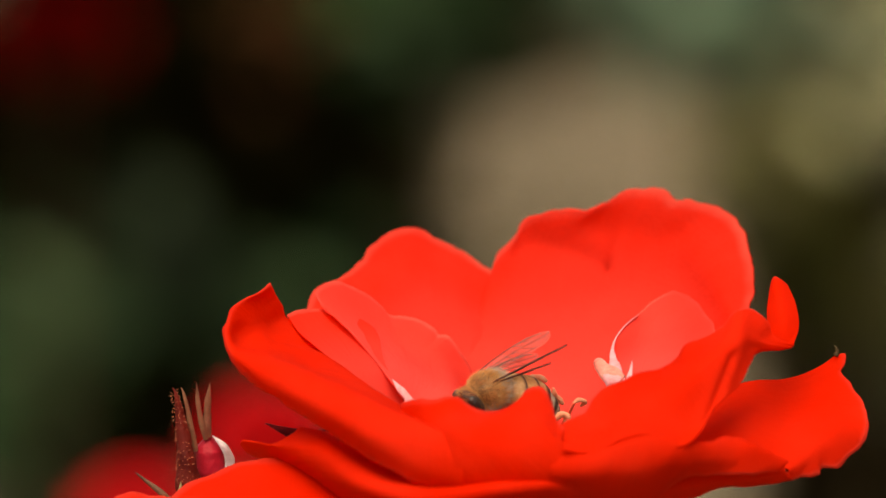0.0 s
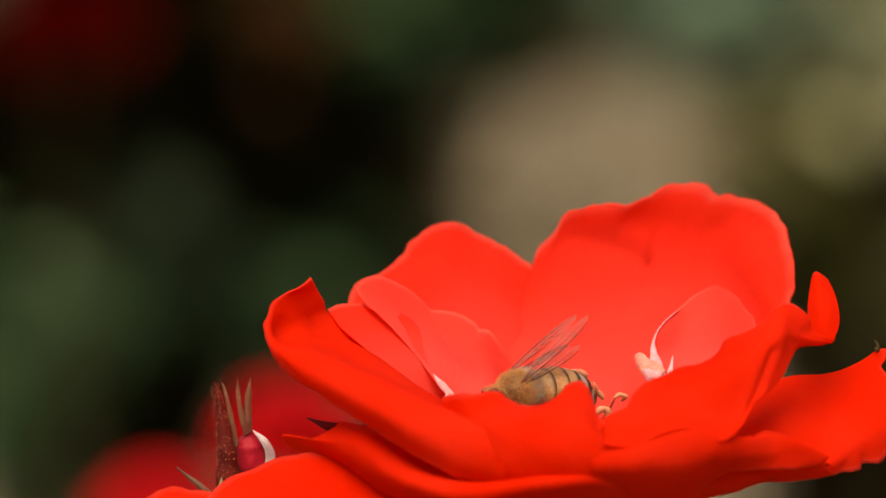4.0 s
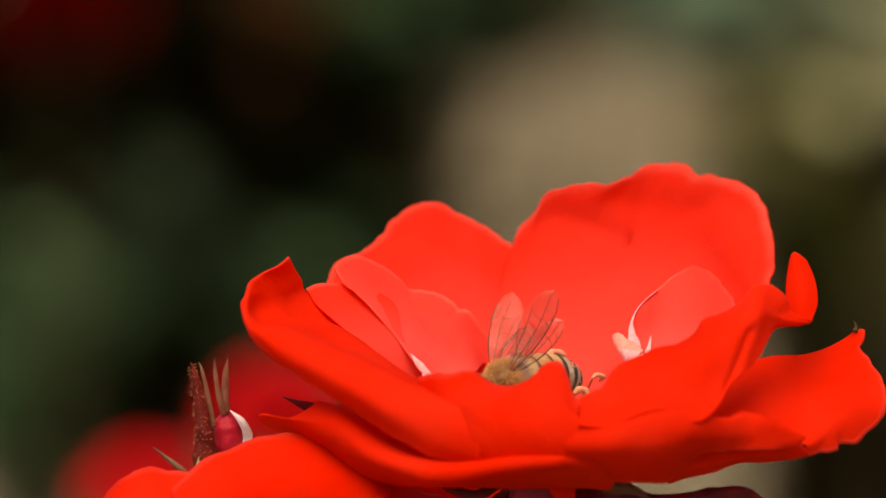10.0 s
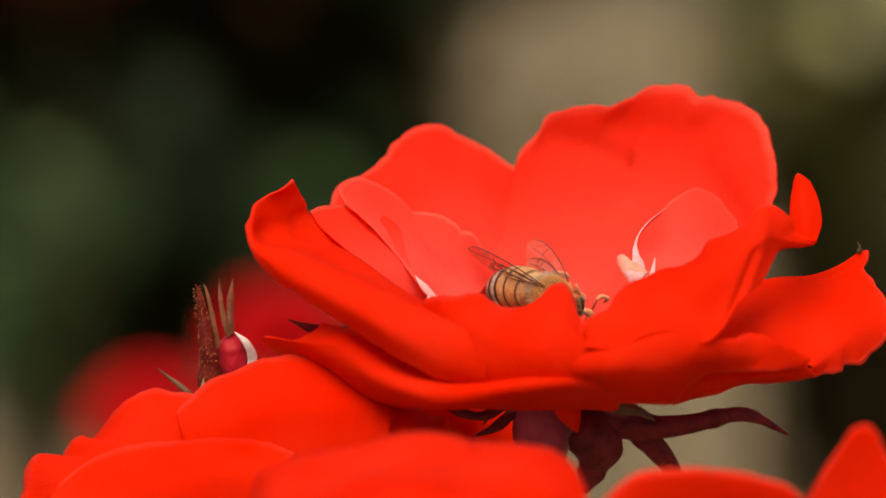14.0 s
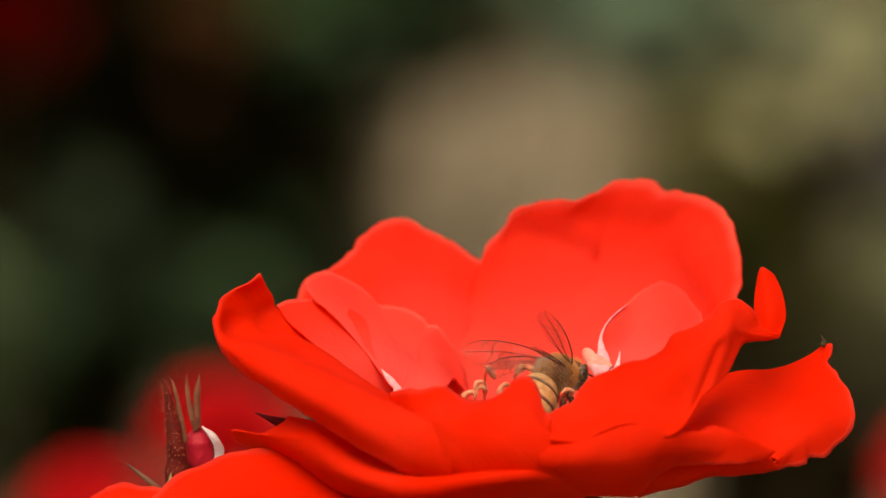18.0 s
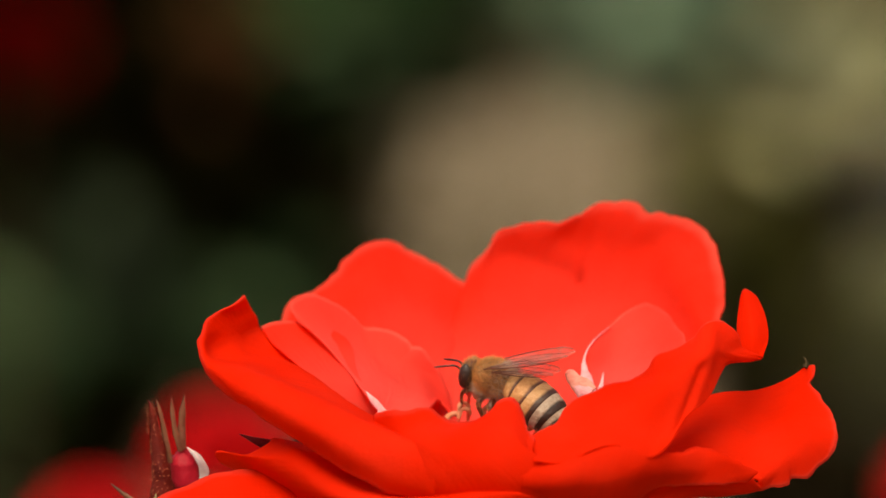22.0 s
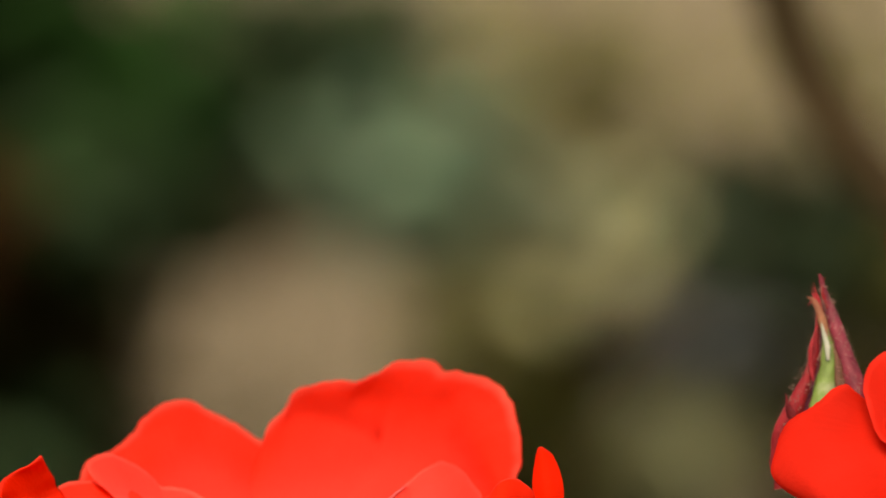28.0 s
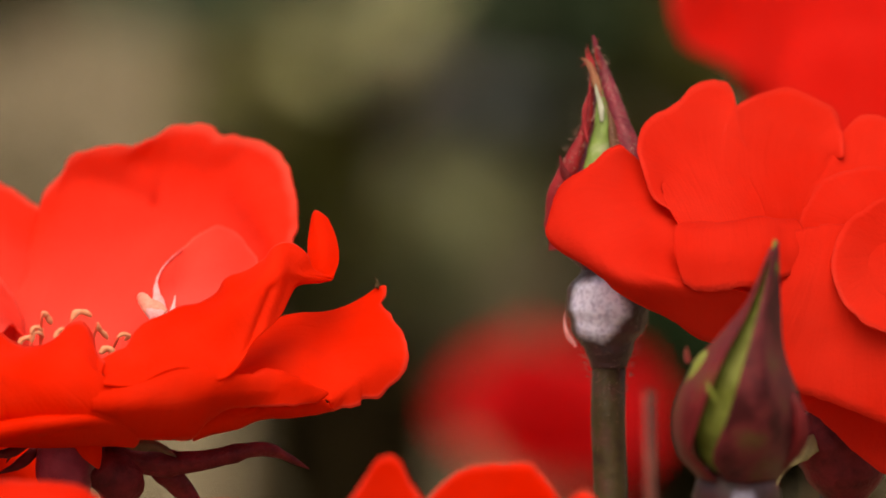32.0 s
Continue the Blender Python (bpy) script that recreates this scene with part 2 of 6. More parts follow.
LEAF_MID = leaf_material("fresh_green_leaf", [(0.0, (0.014, 0.045, 0.010)), (0.6, (0.026, 0.072, 0.018)), (1.0, (0.038, 0.095, 0.030))])
LEAF_GREY = leaf_material("grey_green_leaf", [(0.0, (0.12, 0.20, 0.12)), (0.6, (0.175, 0.27, 0.175)), (1.0, (0.23, 0.32, 0.22))])
LEAF_OLIVE = leaf_material("olive_leaf", [(0.0, (0.10, 0.094, 0.034)), (0.6, (0.175, 0.168, 0.07)), (1.0, (0.25, 0.23, 0.11))])
LEAF_KHAKI = leaf_material("khaki_leaf", [(0.0, (0.33, 0.33, 0.17)), (0.6, (0.44, 0.44, 0.24)), (1.0, (0.52, 0.51, 0.30))])
LEAF_BLUE = leaf_material("blue_grey_leaf", [(0.0, (0.20, 0.225, 0.235)), (1.0, (0.36, 0.39, 0.40))])
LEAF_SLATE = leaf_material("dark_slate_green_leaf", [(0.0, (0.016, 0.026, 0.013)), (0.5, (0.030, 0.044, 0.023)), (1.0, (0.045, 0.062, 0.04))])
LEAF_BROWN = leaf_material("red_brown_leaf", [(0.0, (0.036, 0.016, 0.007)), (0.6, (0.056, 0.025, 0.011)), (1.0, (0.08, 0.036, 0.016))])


def ground_material():
    m, n, l, p = material("dry_sandy_earth")
    big = tex_noise(n, l, 3, 5)
    small = tex_noise(n, l, 120, 6)
    col = ramp(n, l, big, [(0.3, (0.156, 0.122, 0.072)), (0.7, (0.226, 0.174, 0.102))])
    col = mix_colour(n, l, 0.5, col, ramp(n, l, small, [(0.3, (0.5, 0.5, 0.5)), (0.65, (1, 1, 1))]), "MULTIPLY")
    l.new(col, p.inputs["Base Color"])
    p.inputs["Roughness"].default_value = 0.95
    bump(n, l, p, small, 0.8, 0.004)
    return m


EARTH = ground_material()


# ---- mesh helpers ----
def mesh_ob(name, verts, faces, mat, parent=None, origin=(0, 0, 0), uvs=None, smooth=True, label=""):
    """A mesh whose points are mm from BASE; it hangs under parent, whose own origin is given."""
    o = Vector(origin)
    me = bpy.data.meshes.new(name)
    me.from_pydata([tuple((Vector(v) - o) * 0.001) for v in verts], [], faces)
    if uvs:
        lay = me.uv_layers.new(name="uv")
        for lp in me.loops:
            lay.data[lp.index].uv = uvs[lp.vertex_index]
    for f in me.polygons:
        f.use_smooth = smooth
    me.materials.append(mat)
    ob = new(name, me)
    if parent:
        ob.parent = parent
    else:
        ob.location = BASE + o * 0.001
    if label:
        tagged(ob, label)
    return ob


def thing(name, origin, label, category, group=""):
    e = new(name)
    e.location = at(origin)
    e.empty_display_size = 0.005
    return tagged(e, label, category, group)


def spline(pts, count, pace=None):
    """Catmull-Rom through pts, evenly by chord, or by the chords of another line of as many points."""
    p = [Vector(q) for q in pts]
    d = [0.0]
    lead = [Vector(q) for q in pace] if pace and len(pace) == len(pts) else p
    for a, b in zip(lead, lead[1:]):
        d.append(d[-1] + max((b - a).length, 1e-6) ** 0.8)
    out = []
    k = 0
    for i in range(count):
        s = d[-1] * i / (count - 1)
        while k < len(p) - 2 and s > d[k + 1]:
            k += 1
        t = (s - d[k]) / (d[k + 1] - d[k])
        p1, p2 = p[k], p[k + 1]
        m1 = (p2 - p[k - 1]) * ((d[k + 1] - d[k]) / (d[k + 1] - d[k - 1])) if k else p2 - p1
        m2 = (p[k + 2] - p1) * ((d[k + 1] - d[k]) / (d[k + 2] - d[k])) if k + 2 < len(p) else p2 - p1
        t2, t3 = t * t, t * t * t
        out.append(p1 * (2 * t3 - 3 * t2 + 1) + m1 * (t3 - 2 * t2 + t) + p2 * (3 * t2 - 2 * t3) + m2 * (t3 - t2))
    return out


def grid_normals(rows):
    ns, nu = [], len(rows[0])
    for j in range(len(rows)):
        line = []
        for i in range(nu):
            a = rows[j][min(i + 1, nu - 1)] - rows[j][max(i - 1, 0)]
            c = rows[min(j + 1, len(rows) - 1)][i] - rows[max(j - 1, 0)][i]
            q = a.cross(c)
            line.append(q.normalized() if q.length > 1e-9 else Vector((0, 0, 1)))
        ns.append(line)
    return ns


def skin(name, parent, origin, rows, b, lip, thick, mat, label):
    """A thin petal of two sides from a grid of points, claw first and rim last; lip: mm of rolled edge."""
    nu, nv = len(rows[0]), len(rows) - 1
    if lip:
        ns = grid_normals(rows)
        edge, inner = rows[-1], rows[-2]
        extra = []
        for k in range(1, 6):
            a = k / 5 * 2.2
            line = []
            for i in range(nu):
                q = min(1.0, 6 * min(i, nu - 1 - i) / nu)
                T = (edge[i] - inner[i]).normalized()
                N = ns[-1][i]
                if N.dot(edge[i] - b - Vector((0, 0, 14))) < 0:
                    N = -N
                line.append(edge[i] + (T * math.sin(a) + N * (1 - math.cos(a))) * lip * q * 0.5)
            extra.append(line)
        rows.extend(extra)
    ns = grid_normals(rows)
    nr = len(rows)
    verts, uvs, faces = [], [], []
    for side in (1, -1):
        for j in range(nr):
            for i in range(nu):
                verts.append(rows[j][i] + ns[j][i] * (thick * 0.5 * side))
                uvs.append((i / (nu - 1), min(1 - 0.02 * (j > nv), j / nv)))
    m = nr * nu

    def vid(s, j, i):
        return s * m + j * nu + i

    for j in range(nr - 1):
        for i in range(nu - 1):
            faces.append((vid(0, j, i), vid(0, j, i + 1), vid(0, j + 1, i + 1), vid(0, j + 1, i)))
            faces.append((vid(1, j, i), vid(1, j + 1, i), vid(1, j + 1, i + 1), vid(1, j, i + 1)))
    for i in range(nu - 1):
        faces.append((vid(0, nr - 1, i), vid(0, nr - 1, i + 1), vid(1, nr - 1, i + 1), vid(1, nr - 1, i)))
        faces.append((vid(0, 0, i + 1), vid(0, 0, i), vid(1, 0, i), vid(1, 0, i + 1)))
    for j in range(nr - 1):
        faces.append((vid(0, j, 0), vid(0, j + 1, 0), vid(1, j + 1, 0), vid(1, j, 0)))
        faces.append((vid(0, j + 1, nu - 1), vid(0, j, nu - 1), vid(1, j, nu - 1), vid(1, j + 1, nu - 1)))
    return mesh_ob(name, verts, faces, mat or RED, parent, origin, uvs, label=label)


def loft(parent, origin, lines, ruffle=0.3, creases=(), mat=None, nu=72, nv=28, lip=0.0, thick=0.2, frill=0.25, name="petal", label=""):
    """A petal drawn smoothly through several lines across it, the claw first and the rim last. creases: folds from one point of the
    front view (x, height less slope) to another, with their depth at both ends and their width, in mm."""
    drawn = [spline(q, nu) for q in lines]
    rows = [[] for _ in range(nv + 1)]
    for i in range(nu):
        for j, p in enumerate(spline([d[i] for d in drawn], nv + 1)):
            rows[j].append(p)
    b = rows[0][nu // 2]
    ns = grid_normals(rows)
    seed = Vector((b.x * 0.37 + rows[-1][nu // 2].x, b.y * 0.21, rows[-1][nu // 2].y))
    toward = Vector((0, -1, 0.3))
    moved = []
    for j in range(nv + 1):
        v = j / nv
        line = []
        for i in range(nu):
            p, n = rows[j][i], ns[j][i]
            if n.dot(toward) < 0:
                n = -n
            w = ruffle * (noise.noise(p * 0.14 + seed) + 0.5 * noise.noise(p * 0.4 + seed)) * min(1, v * 1.6)
            s = p.z - 0.2868 * p.y
            for x0, s0, x1, s1, a0, a1, width in creases:
                dx, ds = x1 - x0, s1 - s0
                f = max(0.0, min(1.0, ((p.x - x0) * dx + (s - s0) * ds) / (dx * dx + ds * ds + 1e-9)))
                gap = math.hypot(p.x - x0 - f * dx, s - s0 - f * ds)
                w += (a0 + (a1 - a0) * f) * math.exp(-(gap / width) ** 2)
            q = p + n * w
            if v > 0.75:
                q = q + (p - rows[j - 1][i]).normalized() * frill * (v - 0.75) * 4 * (noise.noise(p * 0.45 + seed) + 0.6 * noise.noise(p * 1.2 + seed))
            line.append(q)
        moved.append(line)
    return skin(name, parent, origin, moved, b, lip, thick, mat, label)


def petal(parent, origin, rim, base, out=0.6, up=0.25, spread=0.12, ruffle=0.5, lip=0.0, dents=(), mat=None, nu=72, nv=20, thick=0.22, name="petal", label="", push=(0, 0, 0), frill=0.3):
    """A petal from its claw at base (a point, or a line where it is rolled or hidden) to the rim through the given points. out, up: how far out and up the
    middle of the petal has come (low up: a bowl, high up: arched over). lip: mm of rolled edge."""
    R = spline(rim, nu)
    line = spline(base, nu, rim) if isinstance(base, list) else None
    b = line[nu // 2] if line else Vector(base)
    for i in range(1, nu - 1):
        w = min(1.0, 5 * min(i, nu - 1 - i) / nu)
        R[i] = R[i] + (R[i] - b).normalized() * frill * w * (noise.noise(R[i] * 0.45 + b) + 0.6 * noise.noise(R[i] * 1.1 + b))
    mid = R[nu // 2]
    push = Vector(push)
    rows = []
    for j in range(nv + 1):
        v = j / nv
        row = []
        for i in range(nu):
            B = line[i] if line else b + (R[i] - mid) * spread
            C = Vector((B.x + (R[i].x - B.x) * out, B.y + (R[i].y - B.y) * out, B.z + (R[i].z - B.z) * up)) + push
            row.append(B * (1 - v) ** 2 + C * 2 * v * (1 - v) + R[i] * v * v)
        rows.append(row)

    ns = grid_normals(rows)
    seed = Vector((b.x * 0.37 + mid.x, b.y * 0.21 + mid.z, mid.y))
    for j in range(nv + 1):
        v = j / nv
        for i in range(nu):
            u = i / (nu - 1)
            w = ruffle * (noise.noise(rows[j][i] * 0.14 + seed) + 0.45 * noise.noise(rows[j][i] * 0.4 + seed)) * min(1, v * 1.6) * min(1, 8 * (1 - v) + 0.25)
            for du, dv, amp, su, sv in dents:
                w += amp * math.exp(-((u - du) / su) ** 2 - ((v - dv) / sv) ** 2)
            rows[j][i] = rows[j][i] + ns[j][i] * w
    return skin(name, parent, origin, rows, b, lip, thick, mat, label)


def tube(name, parent, origin, pts, radii, mat, count=24, sides=14, squash=1.0, wobble=0.0, label=""):
    """A tapered round limb along a smooth line; closed ends."""
    P = spline(pts, count)
    verts, faces = [], []
    side = None
    for i, p in enumerate(P):
        t = (P[min(i + 1, count - 1)] - P[max(i - 1, 0)]).normalized()
        a = Vector((0, 1, 0)) if abs(t.y) < 0.9 else Vector((1, 0, 0))
        x = t.cross(a).normalized()
        y = t.cross(x).normalized()
        f = i / (count - 1) * (len(radii) - 1)
        k = min(int(f), len(radii) - 2)
        w = f - k
        w = w * w * (3 - 2 * w)
        r = radii[k] * (1 - w) + radii[k + 1] * w
        for s in range(sides):
            a = 2 * math.pi * s / sides
            rr = r * (1 + wobble * noise.noise(p * 0.8 + Vector((math.cos(a), math.sin(a), 0))))
            verts.append(p + x * math.cos(a) * rr + y * math.sin(a) * rr * squash)
    for i in range(count - 1):
        for s in range(sides):
            n2 = (s + 1) % sides
            faces.append((i * sides + s, i * sides + n2, (i + 1) * sides + n2, (i + 1) * sides + s))
    faces.append(tuple(range(sides - 1, -1, -1)))
    faces.append(tuple((count - 1) * sides + s for s in range(sides)))
    return mesh_ob(name, verts, faces, mat, parent, origin, label=label)


def sepal(parent, origin, pts, width, mat, fold=0.35, face=(0, -1, 0.3), profile=(0.5, 1.0, 0.75, 0.3, 0.05), label="", name="sepal"):
    """A pointed leafy strip along a line, folded along its midrib."""
    count, across = 22, 7
    P = spline(pts, count)
    verts, faces = [], []
    fv = Vector(face)
    for side in (0, 1):
        for i, p in enumerate(P):
            t = (P[min(i + 1, count - 1)] - P[max(i - 1, 0)]).normalized()
            x = t.cross(fv).normalized()
            n2 = x.cross(t).normalized()
            f = i / (count - 1) * (len(profile) - 1)
            k = min(int(f), len(profile) - 2)
            w = width * 0.5 * (profile[k] + (profile[k + 1] - profile[k]) * (f - k))
            w *= 1 + 0.3 * noise.noise(p * 0.7)
            for j in range(across):
                c = 2 * j / (across - 1) - 1
                q = p + x * c * w + n2 * (fold * w * (1 - abs(c) ** 1.5) + side * -0.35)
                q += n2 * 0.25 * noise.noise(q * 0.6)
                verts.append(q)
    m = count * across
    for i in range(count - 1):
        for j in range(across - 1):
            a, b, c, d = i * across + j, i * across + j + 1, (i + 1) * across + j + 1, (i + 1) * across + j
            faces.append((a, b, c, d))
            faces.append((a + m, d + m, c + m, b + m))
        for j in (0, across - 1):
            a, d = i * across + j, (i + 1) * across + j
            faces.append((a, d, d + m, a + m) if j == 0 else (d, a, a + m, d + m))
    return mesh_ob(name, verts, faces, mat, parent, origin, label=label)


def bristles(parent, origin, line, radius, count, length, mat=None, seed=1):
    """Fine hairs standing off a stem or bud along a line; too many to count."""
    rnd = random.Random(seed)
    P = spline(line, 40)
    verts, faces = [], []
    for _ in range(count):
        f = rnd.random() * 38.99
        i = int(f)
        p = P[i].lerp(P[i + 1], f - i)
        k = f / 39 * (len(radius) - 1)
        a = min(int(k), len(radius) - 2)
        r = radius[a] + (radius[a + 1] - radius[a]) * (k - a)
        d = Vector((rnd.gauss(0, 1), rnd.gauss(0, 1), rnd.gauss(0, 0.25))).normalized()
        s = d.cross(Vector((0, 0, 1))).normalized() * 0.06
        q = p + d * r * 0.97
        e = q + d * length * rnd.uniform(0.5, 1.2) + Vector((0, 0, rnd.uniform(-0.2, 0.4) * length))
        n0 = len(verts)
        verts += [q - s, q + s, q + Vector((0, 0, 0.08)), e]
        faces += [(n0, n0 + 1, n0 + 3), (n0 + 1, n0 + 2, n0 + 3), (n0 + 2, n0, n0 + 3)]
    ob = mesh_ob("bristles", verts, faces, mat or HAIR, parent, origin, smooth=False)
    return tagged(ob, kind="stuff")


# ---- ground ----
def ground():
    n, verts, faces = 60, [], []
    for j in range(n + 1):
        for i in range(n + 1):
            x = (i / n * 2 - 1)
            y = (j / n * 2 - 1)
            X, Y = 60 * x * abs(x) ** 1.6, 60 * y * abs(y) ** 1.6 + 1.5
            verts.append((X, Y, 0.03 * noise.noise((X * 1.5, Y * 1.5, 0)) - 0.02))
    for j in range(n):
        for i in range(n):
            a = j * (n + 1) + i
            faces.append((a, a + 1, a + n + 2, a + n + 1))
    me = bpy.data.meshes.new("ground")
    me.from_pydata(verts, [], faces)
    for f in me.polygons:
        f.use_smooth = True
    me.materials.append(EARTH)
    tagged(new("ground", me), "dry pale brown garden earth under the roses", "ground", kind="structure")


ground()

# ---- the main rose ----

def main_rose():
    o = (0, 0, 0)
    rose = thing("rose", o, "fully open bright orange-red rose with ruffled petals on a dark calyx", "rose", "roses")

    def W(*lines, **k):
        return loft(rose, o, lines, **k)

    # back petals
    W(
        [(-5, 3, 2.2), (-1, 4, 1.8), (4, 4, 2.4)],
        [(-6.9, 14.5, 6.6), (-1.3, 17, 6.4), (4.9, 17, 7), (9.8, 12, 9.6)],
        [(-6.1, 21.5, 9.8), (-0.7, 24, 12), (6.7, 25, 12.9), (13.9, 22, 13.2), (19.4, 10, 12.2)],
        [(-4.9, 26, 13.2), (-0.3, 27.4, 16.9), (7.3, 28.5, 17.8), (15.1, 26.5, 18), (20.2, 12.5, 14)],
        [(-4.3, 27.5, 15), (-3.7, 27.7, 16.5), (-2, 27.5, 18.5), (-1.2, 28, 20), (1.1, 28.3, 20.8), (3.6, 28.4, 21), (5, 28.4, 20.9), (6.7, 29, 21.5), (8.4, 29.6, 22.2), (10.1, 29.8, 22.7), (11.5, 29.6, 22.9), (12.9, 29, 22.8), (14, 28.4, 22.1), (15.1, 28, 22.1), (16, 27.6, 21.9), (17.4, 27, 22), (18.5, 26.2, 21.7), (19.6, 25.2, 21.3), (20.4, 24, 20.5), (21.1, 22, 19), (21.5, 19.8, 17.3), (21.6, 18.6, 16.4), (21.3, 16.8, 15.2), (20.7, 14.4, 14.3), (20, 11.6, 13.3)],
        ruffle=0.35, mat=RED_INNER, nu=120, nv=44, lip=0.12, frill=0.35, creases=((1.6, 11.9, 6.3, 9.3, 0.2, 0.35, 1.1), (-0.6, 10.2, 7.2, 7.8, -0.05, -0.4, 0.55), (9.5, 13.1, 7.6, 8.1, -0.06, -0.22, 0.7), (7.3, 7.9, 7.3, 7.8, -0.75, -0.75, 0.3), (15.5, 9.9, 15.2, 4.1, 0.3, 0.1, 2.5),))
    W(
        [(-8, 3, 2.8), (-4, 3.5, 2.2)],
        [(-14.1, 11, 8.2), (-10.2, 14, 7.3), (-5.8, 17, 7)],
        [(-18.6, 16, 11.4), (-13, 20, 12.6), (-4.6, 24.3, 11.3)],
        [(-21.4, 19, 13.4), (-15.8, 25, 16.4), (-12.2, 27, 17.3), (-3.7, 28, 13.2)],
        [(-22.8, 19, 12.8), (-22, 20, 14.6), (-20.9, 21, 15.5), (-19.2, 22.5, 15.7), (-17.8, 24, 16.4), (-17, 25, 17), (-16.4, 26, 17.9), (-15.3, 27, 18.6), (-13.6, 28, 19.2), (-12.2, 28.5, 19.3), (-10.8, 29, 18.7), (-9.7, 29, 18), (-7.4, 29.3, 16.7), (-5.7, 29.3, 15.7), (-4.3, 29.3, 14.8), (-2.6, 29, 13)],
        ruffle=0.35, mat=RED_INNER, lip=0.1)
    # left, inner folds
    W(
        [(-9, 1, 4), (-8, 3, 4)],
        [(-18.5, 1.5, 12.2), (-14.4, 2.5, 11.7)],
        [(-22.9, 6.5, 14.4), (-19.5, 8.4, 14), (-15.8, 10, 13.8)],
        [(-24.4, 9.4, 15.6), (-23.6, 10.2, 15.8), (-22.1, 11.2, 15.7), (-20.5, 11.8, 15.4), (-18.6, 13, 15)],
        ruffle=0.2, mat=RED_INNER)
    W(
        [(-13.1, -1, 10.2), (-12.7, -0.6, 9.8), (-11.6, 0.4, 9.2)],
        [(-15.6, 3, 12.6), (-13, 6.4, 11.4), (-10.2, 6, 9.6), (-8.3, 2.5, 9)],
        [(-18.3, 7.5, 14.4), (-15.2, 11.6, 12.9), (-9.7, 12.8, 10), (-6.9, 10.8, 7.5)],
        [(-20.6, 10.6, 15.7), (-21.4, 11.6, 16.5), (-21.7, 12.6, 17.2), (-21, 13.6, 17.6), (-19.8, 14.4, 17.6), (-18.6, 15, 17.2), (-16.9, 15.2, 16.2), (-15.2, 15.2, 14.8), (-14.4, 15, 14), (-13, 15.2, 13.8), (-11.6, 15.4, 13.5), (-10.2, 15.2, 12.5), (-9.7, 15, 11.8), (-8.8, 15, 11.7), (-7.9, 15, 10.7), (-6.8, 15, 8.9), (-6, 13.6, 7.1), (-5.6, 9, 6.4)],
        ruffle=0.25, mat=RED_PALE, nu=90, creases=((-11.1, 10.7, -9, 9.1, -0.2, -0.1, 0.8),))
    # left outer petal, rolled over at its edge
    W(
        [(-8, 2, 2.6), (-8, 0, 2), (-6, -3, 1.4)],
        [(-20.7, 6.5, 12.9), (-17.9, 1, 11.9), (-13.5, -6, 10.8), (-7, -12, 8.7)],
        [(-24.1, 9, 15.4), (-25.9, 4, 15.1), (-22.8, -1, 13.7), (-17.9, -7, 13), (-12.4, -12.6, 11.8), (-7.9, -17.4, 11)],
        [(-25.1, 8.2, 17.3), (-27.9, 3.4, 16.7), (-29.1, 0.6, 15.6), (-26, -4.3, 15.1), (-22.7, -8, 14.7), (-17.8, -12, 13.6), (-12.4, -15.6, 12), (-7.5, -18.9, 10.1)],
        [(-25.8, 6.7, 19.1), (-28.8, 3, 18.3), (-29.9, 0, 17.2), (-29.4, -3, 15.4), (-26, -7.2, 14), (-22.7, -10.8, 13.1), (-17.8, -15, 11.5), (-11.9, -17.6, 8.8), (-7.3, -20, 7.8)],
        [(-26, 6, 19.8), (-27.3, 4.5, 19), (-28.9, 3, 18.7), (-29.9, 1.5, 18.2), (-30.4, 0, 17.1), (-30.4, -1.2, 16.3), (-29.9, -2.5, 14.9), (-28.8, -4, 13.4), (-26, -6.5, 12.1), (-22.7, -9.5, 10.9), (-19.4, -12, 9.5), (-15.1, -15, 7.6), (-10.8, -17.4, 6.3), (-7.1, -19.4, 6)],
        ruffle=0.25, nu=110, nv=40, creases=((-28.7, 15.2, -25.8, 13.7, -0.3, -0.1, 0.7), (-25, 19.1, -20.6, 15.4, -0.3, 0, 1.2), (-25.8, 13.9, -18.5, 10.4, -0.35, -0.55, 0.45), (-18.5, 10.4, -9.7, 5.8, -0.55, -0.3, 0.45),))
    # inner right petal over the pale claw
    W(
        [(8.1, 0, 11.1), (9.4, -0.5, 11.4), (11.1, -1.5, 11.8)],
        [(7.6, 4, 12.2), (10.7, 8, 12.5), (15.1, 5, 12.8)],
        [(7.5, 7, 12.9), (7.8, 8.4, 13.5), (8.6, 10, 14.2), (10, 12.4, 14.8), (11.4, 14.6, 15.5), (12.6, 15.6, 15.9), (13.7, 16, 16.1), (15.1, 15.6, 15.8), (16, 14.4, 15.3), (16.5, 13, 14.6), (17.3, 11.4, 14.1), (17.5, 9, 13.5)],
        ruffle=0.2, mat=RED_PALE, nu=60)
